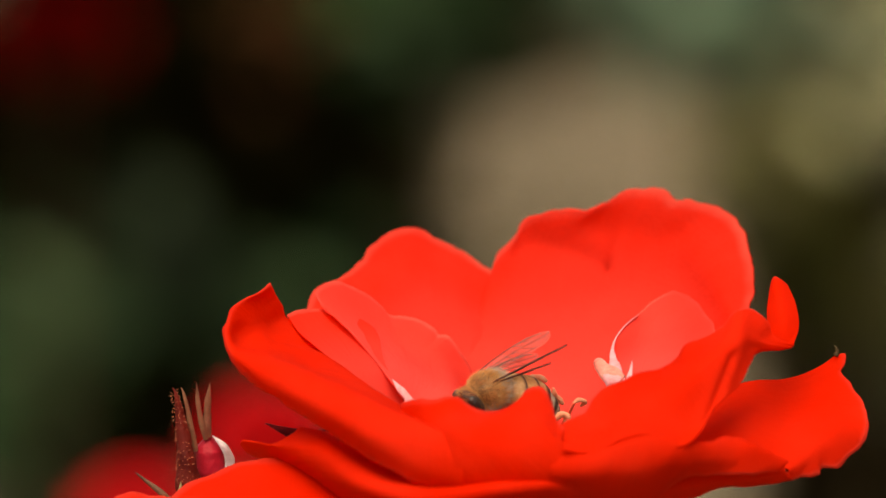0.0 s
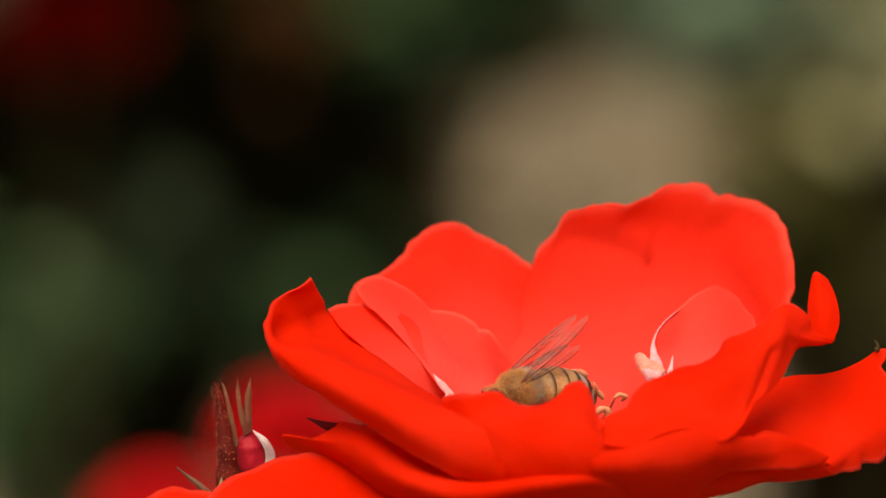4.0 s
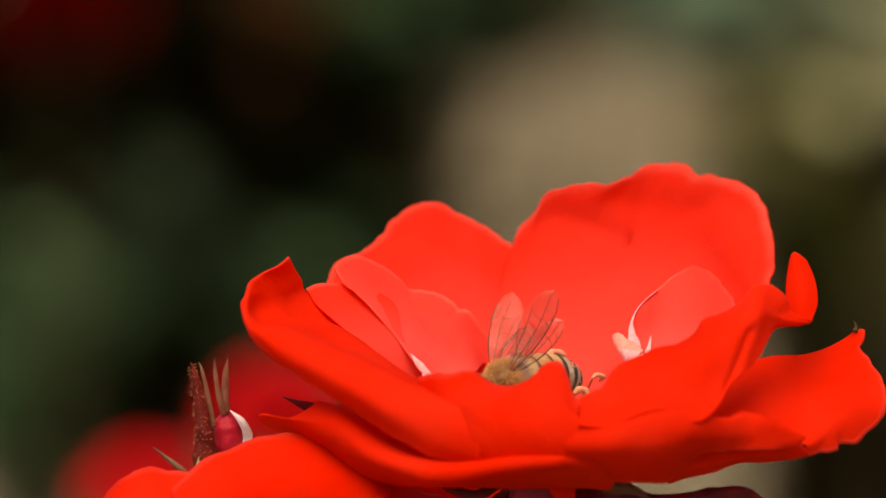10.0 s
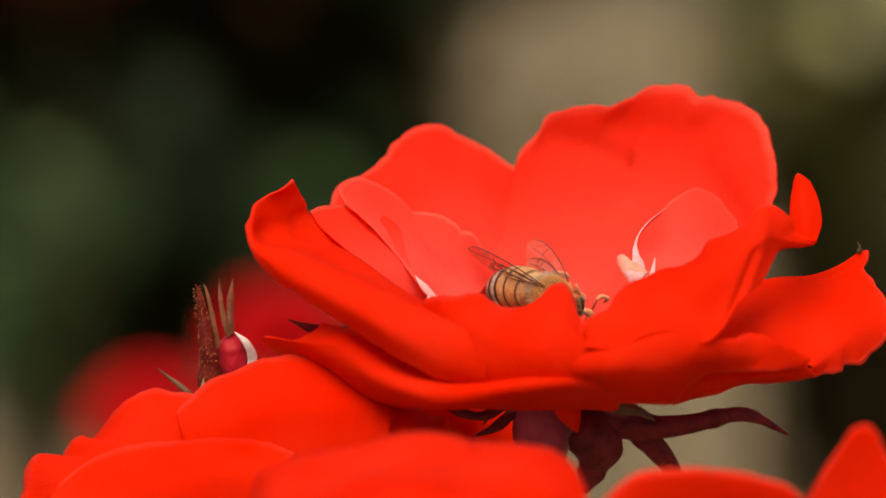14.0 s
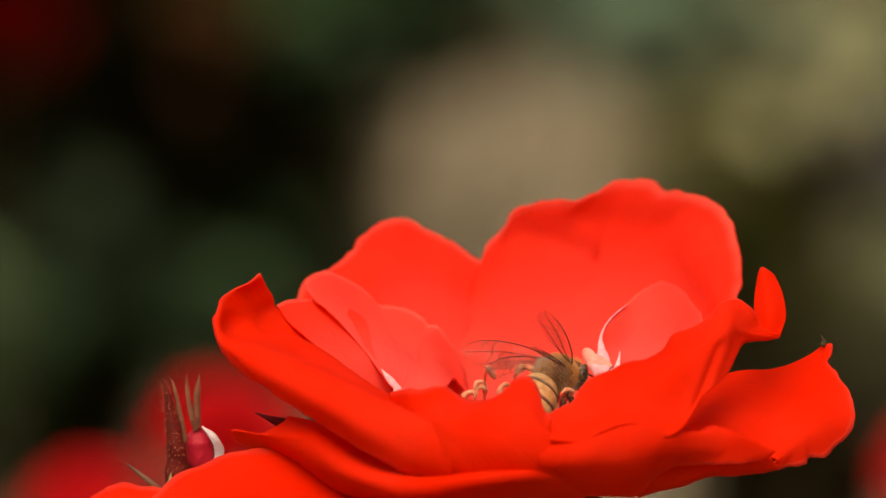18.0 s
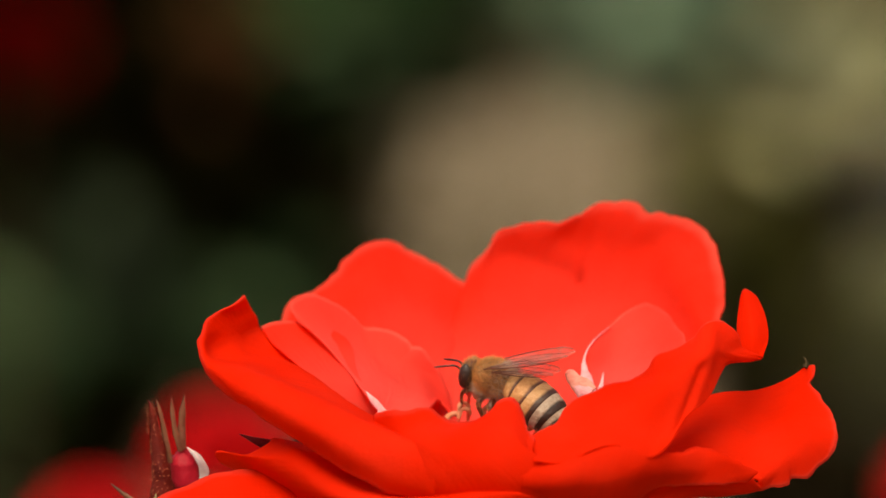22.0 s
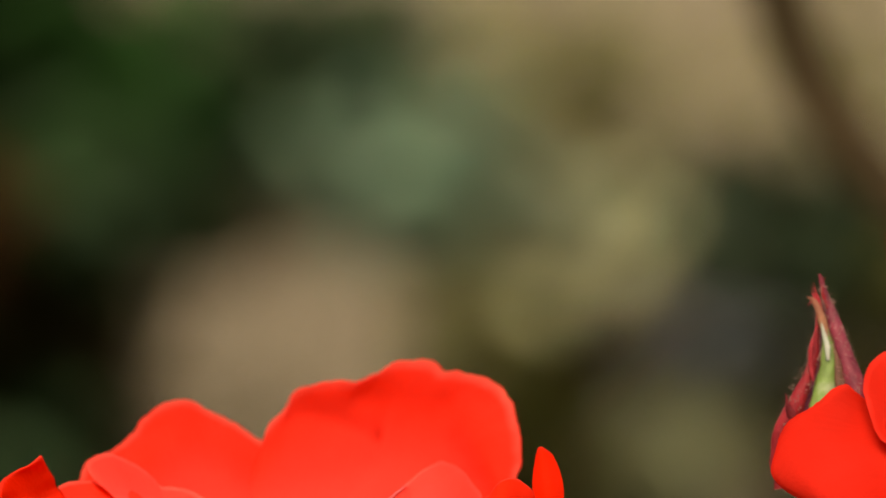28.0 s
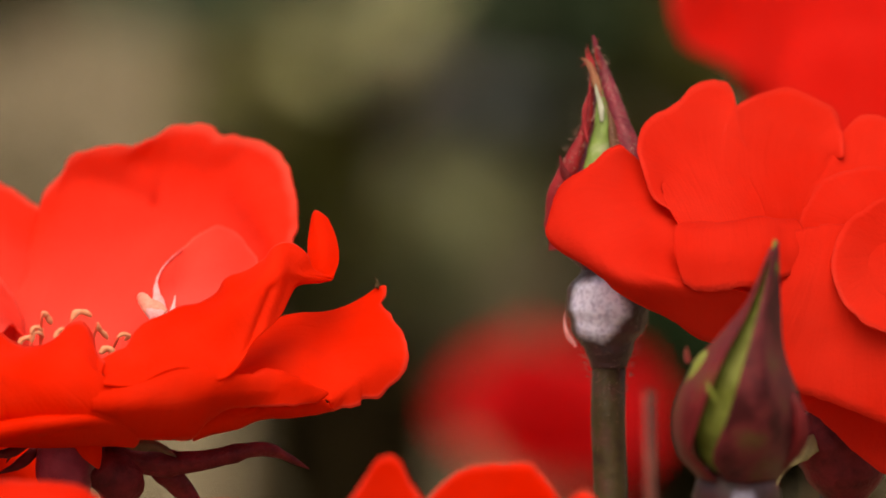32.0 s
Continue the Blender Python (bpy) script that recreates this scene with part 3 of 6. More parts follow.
    # front cup
    W(
        [(-8, -7, 0.5), (-2, -7, 0.3), (4, -7, 0.5)],
        [(-9.7, -17, 4.5), (-4.4, -18.5, 5), (1.5, -18.2, 4.8), (5.4, -15, 3.1)],
        [(-11.4, -14, 6.2), (-8, -19.2, 8), (-5.5, -20.2, 8.9), (0.9, -20.6, 8.4), (3.4, -19.8, 8.5), (6.1, -17, 7.4)],
        [(-12.7, -11.5, 9.1), (-9.7, -15.6, 11.1), (-7.6, -17.8, 12.1), (-3.3, -18.6, 11.9), (0.2, -18.4, 12.3), (2.1, -18.8, 10.6)],
        [(-13.2, -9.5, 12), (-11.5, -12, 13.2), (-10, -12.5, 13.3), (-8.5, -12, 13.5), (-7.6, -11.5, 13.4), (-6.7, -12, 12.7), (-5.4, -12.5, 12.3), (-3.5, -12.8, 12.4), (-1.9, -12.4, 13.2), (-1.2, -11.8, 13.8), (-0.4, -11.2, 14.1), (0.3, -11, 14.1), (0.8, -11.8, 13.7), (1.2, -13, 12.9), (1.4, -14.6, 12.4), (1.8, -15.6, 12), (2.3, -16.4, 11.7)],
        ruffle=0.3, nu=110, nv=36, creases=((-1, 18.9, -2.5, 13.3, 0.35, 0.05, 1.6), (-6, 17.3, -5.4, 12.2, -0.2, 0, 1.6), (-9.7, 17.8, -8.9, 11.1, 0.25, 0.1, 2),))
    # front right petal, its lower edge turned out
    W(
        [(2.1, -20.2, 10.6), (4.2, -20, 10.3), (5.5, -19.9, 10.5), (7.9, -19.6, 11.4), (9.8, -19.2, 11.8), (11.7, -18.9, 11.1), (13.3, -18.8, 10.5), (15, -17.4, 11.1), (16.6, -14, 12.9), (19.2, -10.2, 14.3), (20.2, -7.8, 15.5), (21, -5.8, 16.1), (22.8, -4.4, 16), (24.4, -3.2, 15.9)],
        [(2.1, -18.6, 10.7), (4.2, -18.2, 10.9), (5.5, -18.2, 11.1), (7.9, -18.4, 11.9), (9.8, -18, 12.3), (11.7, -17.4, 11.9), (13.3, -17, 11.3), (15, -15.6, 11.9), (16.7, -13.4, 13.3), (18.9, -10.2, 14.9), (19.9, -8, 16.1), (20.9, -6.2, 16.6), (22.7, -4.6, 16.3), (24.3, -3.4, 16)],
        [(2.2, -18, 10.6), (4.7, -16.6, 12), (8, -15, 13.5), (11.8, -14.4, 14.4), (14.8, -12.6, 16.1), (17.8, -10, 17.6), (20.1, -7, 17.9), (22.7, -4.2, 16.5)],
        [(1.5, -16.3, 11.9), (3, -15, 12.2), (4.3, -13.8, 12.5), (5.1, -12.5, 13.5), (6.2, -11.5, 14.2), (8.1, -10.5, 14.5), (10, -9.5, 15.3), (11.9, -9, 15.6), (13.1, -8, 16.2), (14.1, -7, 17.3), (16, -6.2, 17.8), (17.4, -5.5, 18.3), (18.8, -4.5, 19.1), (19.9, -3.5, 19.6), (21, -3, 19.3), (22.1, -3, 18.4), (22.6, -3.2, 17.1), (24.3, -3, 16)],
        ruffle=0.2, nu=110, nv=40, creases=((18.9, 20.5, 14.1, 13.3, 0.5, 0.4, 1.2), (18.2, 19.7, 13.8, 13.1, -0.5, -0.45, 0.5), (8.1, 17.2, 7.6, 12.7, 0.2, 0.1, 1.6),))
    # hooked tip behind it
    W(
        [(22.4, -3, 15.6), (23.4, -2.8, 15.5), (24.6, -2.6, 15.9)],
        [(22.2, -0.6, 16.9), (23.7, -1.4, 17.4), (25.2, -0.4, 17.2)],
        [(22.3, 1.5, 18.6), (23.4, 1, 19.3), (24.9, 2, 19)],
        [(22.7, 3.8, 20.2), (23, 4, 20.9), (23.6, 3.9, 20.7), (24.2, 3.8, 20.2)],
        ruffle=0.05, nu=40, nv=16, frill=0.1)
    # right outer petal
    W(
        [(13.8, -1, 9.4), (13.5, -4, 8), (12.8, -7.5, 7.3), (12.5, -9.5, 6.8)],
        [(19.7, 0.8, 11), (19, -2.6, 9.8), (18.4, -6.5, 9), (17.8, -9, 7.1)],
        [(23.7, 1.5, 11.3), (24.4, -2.2, 9.4), (23.7, -6.5, 8.2), (20.9, -9.6, 6.4)],
        [(27.4, 1.9, 12.7), (28.6, -1.6, 10.1), (28.1, -6, 8.3), (24, -9.7, 5.5)],
        [(29.1, 2.1, 13.7), (29.8, 2, 13.7), (29.8, 1.5, 12.8), (29.4, 1, 12.3), (30.3, 0, 11.4), (31.3, -1.6, 9.8), (31.8, -3.3, 8.3), (31.5, -4.5, 7.3), (31, -5.5, 6.4), (30, -6.3, 6), (28.9, -7.6, 5.1), (27.3, -8, 5.1), (27, -8.5, 4.7), (25, -9, 4.6), (24.2, -9.4, 4.4), (22.8, -9.8, 4.5)],
        ruffle=0.3, nu=100, nv=44, creases=((29.2, 13.9, 21.5, 8, -0.5, -0.1, 1), (28.3, 14.4, 20.3, 10, 0.35, 0.1, 1.2), (31, 7.4, 23.1, 6.3, -0.3, -0.1, 1.3), (31.4, 9.7, 24.7, 8.6, 0.25, 0.1, 1.2),))
    # low front petals
    W(
        [(2, -8, 1.5), (9, -8, 2), (15, -7, 4)],
        [(1, -18.6, 10.1), (5.2, -19.2, 10.5), (9.8, -18.4, 11.9), (13.3, -17.8, 10.8), (16.4, -14.8, 9.8), (17.8, -12.4, 9.5), (20.3, -12, 8.7), (23.8, -10.9, 6.7)],
        [(0.9, -20.6, 8.4), (5.8, -20.8, 8.5), (11.1, -19.8, 8.8), (14.9, -17.4, 8.8), (19.4, -13.4, 7.8), (23.3, -11.4, 6.3)],
        [(0.5, -16, 5.5), (2.1, -16, 4.5), (3.5, -15.5, 3.7), (5.9, -15.5, 3.6), (8, -15.5, 3.6), (10.6, -15, 3.5), (11.8, -15.4, 5.1), (13.9, -16, 6.9), (16.7, -15, 6.7), (19.4, -13.8, 6.3), (22.7, -11.4, 5.9)],
        ruffle=0.3, nu=90, nv=28)
    W(
        [(6, -5, 0.8), (12, -6, 2), (18, -6, 4)],
        [(9.2, -11.5, 5.9), (14.1, -11.6, 6.6), (19, -10.2, 6.4), (23.1, -8.8, 6.6)],
        [(10.7, -12.6, 4.3), (14.6, -12.4, 4.8), (18.9, -11.6, 5.3), (23.6, -10.2, 5.7)],
        [(10.7, -10.6, 2), (12, -10.6, 2.5), (14.7, -10.5, 3.1), (17.4, -10.3, 4), (20.1, -10, 4), (22.8, -9.7, 4.2), (24.5, -9.4, 4.5)],
        ruffle=0.15, nu=60, nv=16)
    # low left petal with a bright rolled lip
    W(
        [(-13, 6, 2.6), (-10, 2, 2), (-6, -4, 1.4), (0, -7, 1)],
        [(-22.8, -3, 7.8), (-19.5, -7, 7.5), (-15.1, -12, 5.8), (-9.7, -15, 5.6), (-4.4, -16.5, 6.6), (1, -16, 6.4), (4.3, -13, 5)],
        [(-23.6, -5.5, 8), (-20.6, -9.5, 8.3), (-17.3, -14, 6.8), (-13, -18, 6.1), (-9.7, -20.2, 6.5), (-4.4, -21.4, 7.5), (1, -20.6, 7.6), (7, -15.4, 5.3)],
        [(-25.8, -5.6, 6.9), (-21.6, -10.4, 7.8), (-17.8, -15, 5.9), (-13, -18.8, 5.1), (-9.7, -20.6, 5.3), (-4.4, -21.6, 6.5), (1, -20.6, 6.7), (7, -15, 4.3)],
        [(-28.6, -3, 6.5), (-26.1, -5, 6.2), (-22.8, -8, 5.5), (-17.9, -11.5, 2.9), (-13, -14.5, 2.9), (-8.1, -16, 3.5), (-4.4, -17, 4.4), (1, -17, 4.4)],
        [(-28.4, 1, 4.2), (-22.9, -2, 2.3), (-17.9, -5, 0.3), (-11.9, -8, 0.9), (-4.3, -9, 1.4), (1.1, -9, 1.4)],
        ruffle=0.2, nu=110, nv=36)
    W(
        [(-1.6, -8.5, 2.5), (0.3, -9.5, 2.8), (2.2, -8.5, 2.2)],
        [(-0.9, -9.6, 1.4), (0.6, -10.2, 1.2), (1.9, -9.4, 1.4)],
        [(-0.1, -9.6, 0.2), (0.9, -9.8, -0.6), (1.5, -9.6, -1), (1.8, -9.4, -0.1)],
        ruffle=0.1, nu=30, nv=10)
    tube("petal_tip", rose, o, [(28.9, 1.9, 13.6), (29.1, 2.0, 13.9), (29.0, 2.1, 14.3), (28.8, 2.2, 14.6)], [0.3, 0.16, 0.08], BROWN_CANE, 8, 6, label="withered brown petal tip")

    # pale claws of the inner petals
    sepal(rose, o, [(8.0, -0.8, 10.9), (7.7, 1.2, 11.9), (7.4, 3.4, 12.7), (7.4, 6.4, 13.2), (7.8, 8.0, 13.8), (8.6, 9.6, 14.4), (10.1, 12.0, 15.0)], 1.1, WHITE_PETAL, 0.3, (0, -1, 0.3), (1.2, 1.1, 0.7, 0.3, 0.12, 0.06, 0.03), name="petal_claw", label="white petal claw")
    sepal(rose, o, [(8, -1, 11.8), (7.2, -0.4, 12.2), (6.4, 0.6, 12.6), (5.9, 1.4, 13), (5.6, 2, 13.0)], 1.7, CLAW_PEACH, 0.4, (0, -1, 0.3), (0.9, 1.0, 0.95, 0.85, 0.35), name="petal_claw", label="peach petal claw")
    sepal(rose, o, [(7.9, -1.2, 11.7), (7.3, -1, 11.9), (6.9, -0.2, 12.3), (6.9, 0.8, 12.6)], 1.5, WHITE_PETAL, 0.5, (0, -1, 0.3), (0.9, 1.0, 0.7, 0.2), name="petal_claw", label="white petal claw")
    sepal(rose, o, [(8.7, -0.8, 11.5), (9, 1, 12.2), (9.2, 3, 12.8)], 0.5, WHITE_PETAL, 0.3, (0, -1, 0.3), (1.2, 0.9, 0.1), name="petal_claw", label="white petal claw")
    sepal(rose, o, [(-11.6, -1.6, 9.9), (-12.4, -1.6, 10.2), (-13.1, -1, 10.8), (-13.6, 0, 11.1), (-14.1, 1, 11.5)], 0.6, WHITE_PETAL, 0.3, (0, -1, 0.3), (0.3, 1.0, 1.2, 0.7, 0.1), name="petal_claw", label="white petal claw")
    sepal(rose, o, [(-12.6, -1.7, 10.4), (-12.8, -2, 10.1), (-12.9, -2.2, 9.8)], 0.4, WHITE_PETAL, 0.3, (0, -1, 0.3), (0.8, 0.8, 0.1), name="petal_claw", label="white petal claw")
    # stamens round the middle, their anthers curled
    def stamen(r, *pts):
        tip = Vector(pts[0])
        root = Vector((tip.x * 0.9 - 0.3, 2.6 + tip.y * 0.5, 4.4))
        s = tube("stamen", rose, o, [root, (root + tip) / 2 + Vector((-0.25, 0.3, 0.2)), tip], [0.16, 0.14, 0.16], FILAMENT, 10, 6)
        tube("anther", s, o, pts, [r * 0.45, r * 0.9, r * 0.7, r * 0.85, r * 0.5], ANTHER, 16, 10, 0.8, 0.3)

    stamen(0.4, (-3.9, 3.5, 11), (-3.5, 3.9, 10.5), (-3, 4.2, 9.6))
    stamen(0.4, (-1, 3, 10.4), (-0.6, 3.4, 10.9), (0.2, 3.7, 10.9), (0.9, 4, 10.4))
    stamen(0.36, (1.5, 3, 10), (1.7, 3.4, 9.2), (2.1, 3.7, 8.7), (2.5, 4, 8.1))
    stamen(0.28, (3.5, 1, 9.1), (4, 1.4, 9.3), (4.6, 1.7, 9), (4.2, 2, 8.5))
    stamen(0.42, (2.6, 1.7, 7), (2.9, 1.7, 7.5), (2.3, 1.4, 7.8), (1.7, 1, 7.5))
    stamen(0.33, (-6.2, 3.5, 7.4), (-6, 3.7, 8.1), (-5.3, 3.9, 8.3), (-4.9, 4.2, 7.8))
    stamen(0.33, (-5, 3.5, 7.9), (-4.8, 3.7, 8.7), (-4.2, 3.9, 8.8), (-3.8, 4.2, 8.2))
    stamen(0.3, (-3.9, 4.2, 8.6), (-4.2, 3.9, 9.3), (-4.8, 3.7, 9.3), (-5, 3.5, 8.8))
    stamen(0.32, (-2.4, 3.5, 7.9), (-2.5, 3.7, 8.7), (-2, 3.9, 9.1), (-1.5, 4.2, 8.6))
    stamen(0.3, (-0.6, 3, 9), (-0.4, 3.2, 9.7), (0, 3.4, 9.8), (0.4, 3.7, 9.2))
    # calyx
    tube("receptacle", rose, o, [(-1.2, -4.5, 1.5), (-1.5, -5.0, -0.2), (-1.7, -5.0, -2.1), (-1.5, -4.2, -4.4), (-1.2, -3.0, -7.6)], [2.3, 2.9, 3.0, 2.1, 1.2], RECEPTACLE, 24, 18, label="purple-red round receptacle")
    sepal(rose, o, [(2.2, -5, 0.3), (4.3, -7, -0.6), (7.5, -8, -1.1), (11.9, -8.5, -0.7), (16.8, -8, 0.2), (18.7, -7.5, -0.2), (22.1, -6, -2.5)], 2.7, SEPAL_DARK, 0.6, (0, -1, 0.3), (1.2, 1.0, 0.95, 0.8, 0.6, 0.45, 0.05))
    sepal(rose, o, [(2.9, -7, 0.9), (5.3, -8.5, 1.1), (7.5, -9, 0.8), (9.1, -8.6, -0.3)], 1.5, SEPAL_BROWN, 0.5, (0, -1, 0.3), (0.6, 1.0, 0.8, 0.1))
    sepal(rose, o, [(6.2, -7, -1.3), (8.4, -7.5, -2.6), (10.2, -7, -4.8), (11.4, -7, -6.7), (12.7, -7, -8.8)], 2.4, SEPAL_DARK, 0.5, (0, -1, 0.3), (0.5, 1.0, 0.9, 0.55, 0.05))
    sepal(rose, o, [(2.1, -6, 0.1), (3, -8, -1.3), (3.4, -8.5, -3.4), (2.9, -8, -5.8), (2.2, -7.5, -7.9)], 4.4, SEPAL_DARK, 0.5, (0, -1, 0.3), (0.5, 1.0, 1.0, 0.7, 0.15))
    sepal(rose, o, [(-11.7, -6, 0.6), (-9.9, -7, 0.1), (-7.7, -7, -0.3), (-5.3, -5, 0)], 1.0, SEPAL_DARK, 0.4, (0, -1, 0.3), (0.1, 0.9, 1.0, 0.6))
    sepal(rose, o, [(-8.3, -6, -2.6), (-6.6, -6, -1.9), (-5.3, -5, -1.2), (-4.4, -4, -0.5)], 1.2, SEPAL_DARK, 0.4, (0, -1, 0.3), (0.1, 0.8, 1.0, 0.8))
    sepal(rose, o, [(-7.5, -6.5, -1.4), (-7.2, -6.5, -0.8), (-7.1, -6, -0.2)], 0.4, SEPAL_DARK, 0.4, (0, -1, 0.3), (0.2, 1.0, 1.0))
    sepal(rose, o, [(-18, 2, 4.7), (-20.7, 0, 5.8), (-22.9, -2, 6.7), (-24.5, -2.5, 7.3), (-26.3, -3, 8.2)], 1.5, SEPAL_DARK, 0.4, (0, -1, 0.3), (1.0, 1.0, 0.9, 0.6, 0.05))
    sepal(rose, o, [(-18.5, 1, 5.4), (-20.7, -1.5, 6.4), (-22.6, -3, 7.1)], 0.7, SEPAL_BROWN, 0.4, (0, -1, 0.3), (0.8, 1.0, 0.1))
    tube("stalk", rose, o, [(-1.4, -2.4, -8.5), (-0.5, -1.7, -20.3), (10, 30, -250), (5, 25, -812)], [1.2, 1.5, 2.0, 2.4], STEM, 30, 10)

    return rose


ROSE = main_rose()


# ---- the rose below in front ----
def lower_rose():
    o = (-22.9, -18.2, -12.5)
    rose = thing("rose", o, "bright orange-red rose with broad overlapping petals growing low in front", "rose", "roses")

    def W(*lines, **k):
        return loft(rose, o, lines, **k)

    # broad petals
    W(
        [(-33, -20, -24), (-26, -20, -24)],
        [(-47.3, -14, -6.7), (-40.8, -12, -2.5), (-33.5, -12, -1.4)],
        [(-52.4, -11, -8.5), (-51.9, -8.5, -6.4), (-51.1, -7, -4.7), (-50.3, -6.5, -4.4), (-48.9, -6.5, -4.6), (-48.1, -6.5, -4.6), (-47.3, -6, -3.3), (-46.5, -5.5, -2.8), (-45.7, -5.5, -3.2), (-44.9, -5.5, -2.7), (-44.2, -5, -1.9), (-43.4, -5, -0.7), (-42.4, -4.5, 0.5), (-41.1, -4.5, 1.2), (-39.3, -4.5, 1.5), (-37.6, -4.5, 1.2), (-35.8, -5, 1.2), (-33.1, -5, 1)],
        ruffle=0.4, nu=100, nv=30, frill=0.35)
    W(
        [(-26, -20, -24), (-18, -20, -24)],
        [(-35.9, -13, -1.6), (-27.2, -12.5, 1.1), (-20.7, -12.5, 1.1), (-16.6, -13, -0.2)],
        [(-37.1, -9, 0.6), (-35.5, -7, 1.8), (-34.4, -6, 2.6), (-32.8, -5.5, 3.6), (-31.1, -5, 3.9), (-29.5, -5, 4.6), (-27.9, -5, 5), (-25.1, -5, 5), (-23, -5, 4.9), (-20.8, -5.5, 4.5), (-18.6, -6.5, 3.5), (-16.8, -8, 2.5), (-15.8, -10, 1.1)],
        ruffle=0.4, nu=100, nv=30)
    W(
        [(-16, -10, -20), (-8, -10, -20)],
        [(-18.6, -2, -5.6), (-12.1, -2, -5.9), (-4.9, -1, -6.8)],
        [(-20.9, 2, 0.1), (-15.4, 2, -0.8), (-10.4, 2, -1.4), (-6.5, 2, -1.8), (-4.6, 1.6, -2.7), (-3.5, 1, -4.8)],
        ruffle=0.2, nu=80)
    W(
        [(-18, -20, -18), (-12, -20, -18)],
        [(-18, -12, -0.8), (-14.2, -12, -1.6), (-11.2, -12, -2.5)],
        [(-20.3, -2, 2), (-16.4, -2, 0.8), (-14.2, -3, -0.5), (-12.6, -4, -1.1), (-11.1, -5, -1.1), (-10.6, -7, -2.2)],
        ruffle=0.2)
    W(
        [(-34, -24, -26), (-26, -24, -26)],
        [(-49.8, -18, -8), (-43.3, -18, -5.7), (-35.2, -18, -4), (-27.1, -18, -3.4)],
        [(-48, -15, -4.4), (-45.1, -13, -2.9), (-41.3, -12.5, -1.8), (-37, -12.5, -1.2), (-32.6, -13, -0.8), (-28.8, -13.5, -1), (-25.5, -15, -1.6)],
        ruffle=0.4)
    tube("stalk", rose, o, [(-26, -25, -21), (-24, -22, -34), (-20, 10, -300), (-15, 10, -812)], [1.4, 1.6, 2.0, 2.4], STEM, 24, 10)


lower_rose()


def near_rose():
    o = (-13, -74, -2)
    rose = thing("rose", o, "bright red rose close by, its broad petals soft with blur", "rose", "roses")

    def W(*lines, **k):
        return loft(rose, o, lines, **k)

    # broad petals
    W(
        [(-20, -76, 2), (-14, -76, 2)],
        [(-26.1, -66, 8.6), (-19, -66, 10.2), (-9.9, -67, 10.5)],
        [(-29.2, -54, 5), (-28, -51, 7.7), (-26.4, -49, 8.1), (-23.4, -48, 8.8), (-20.3, -48, 9.4), (-17.7, -49, 10.3), (-15.1, -50, 11.2), (-13, -50, 11.2), (-10.4, -51, 11.2), (-8.4, -53, 11.1)],
        ruffle=0.5, nu=70, nv=22)
    W(
        [(-14, -76, 2), (-6, -76, 2)],
        [(-9.9, -66, 10.7), (-4.9, -66, 10.2), (-0.3, -67, 9.4)],
        [(-10.9, -54, 10.6), (-8.9, -51, 10.9), (-6.8, -51, 10.9), (-3.7, -52, 10.9), (-1.4, -53, 10.7), (0.1, -54, 10.1), (0.9, -57, 9.5), (1.4, -60, 8.9), (1.7, -64, 8.2)],
        ruffle=0.5, nu=70, nv=22)
    W(
        [(-18, -78, 0), (-10, -78, 0)],
        [(-22, -72, 9.4), (-15, -72, 10.8), (-6.9, -72, 10)],
        [(-24.1, -64, 9), (-21.1, -62, 10.5), (-17, -61, 11.1), (-13, -61, 11.2), (-8.9, -62, 11.1), (-5.9, -64, 10.8)],
        ruffle=0.4, nu=60, nv=18)
    tube("calyx", rose, o, [(-13, -75, 3), (-13, -75, -2), (-13, -73, -8)], [3.4, 3.0, 1.4], SEPAL_DARK, 12, 12)
    tube("stalk", rose, o, [(-13, -73, -7), (-14, -68, -40), (-30, -20, -300), (-30, -10, -812)], [1.4, 1.6, 2.0, 2.4], STEM, 24, 10)


near_rose()


def front_rose():
    o = (26.7, -55.6, -1.4)
    rose = thing("rose", o, "orange-red rose with pointed petal edges seen from its side", "rose", "roses")
    c = (25.7, -56.1, -3.3)

    def P(rim, **k):
        return petal(rose, o, rim, k.pop("base", c), **k)

    P([(0.5, -58.1, -0.1), (2.2, -56.7, 5.4), (3.8, -56.1, 7.6), (6.4, -55.7, 9.3), (10, -55.8, 9.8), (14.1, -56, 9.7), (17.3, -56.3, 9.1), (20.4, -56.8, 8), (22.4, -57.6, 5.4)], out=0.7, up=0.3)
    P([(20.4, -56.6, 1.2), (21.5, -55.3, 6), (22.8, -54.6, 8.7), (24.6, -54, 11.2), (25.9, -53.5, 13), (26.8, -53.5, 13.4), (27.8, -53.7, 12.8), (28.8, -54.3, 10.8), (30.1, -54.9, 8.8), (30.8, -56.2, 4.3)], out=0.6, up=0.35, ruffle=0.2)
    P([(28.4, -53, 0.5), (29.5, -51.5, 6.1), (31.1, -50.9, 8.6), (33.3, -50.5, 10.4), (35.9, -50.3, 11.2), (38.5, -50.4, 11.3), (40.3, -50.6, 11.1), (41.9, -51.1, 9.5), (42.9, -51.7, 7.5), (43.6, -53, 3.1)], out=0.7, up=0.3)
    P([(40.7, -55.5, 1.1), (41.8, -54.3, 5.7), (43, -53.7, 7.9), (44.8, -53.3, 9.4), (46.1, -53.6, 8.6), (46.5, -54.2, 6.7), (46.3, -55, 3.7), (45, -55.8, 0.6)], out=0.7, up=0.3, ruffle=0.2)
    tube("stalk", rose, o, [c, (26.2, -47.7, -17.9), (0, -10, -300), (5, 0, -812)], [1.4, 1.6, 2.0, 2.4], STEM, 24, 10)


front_rose()


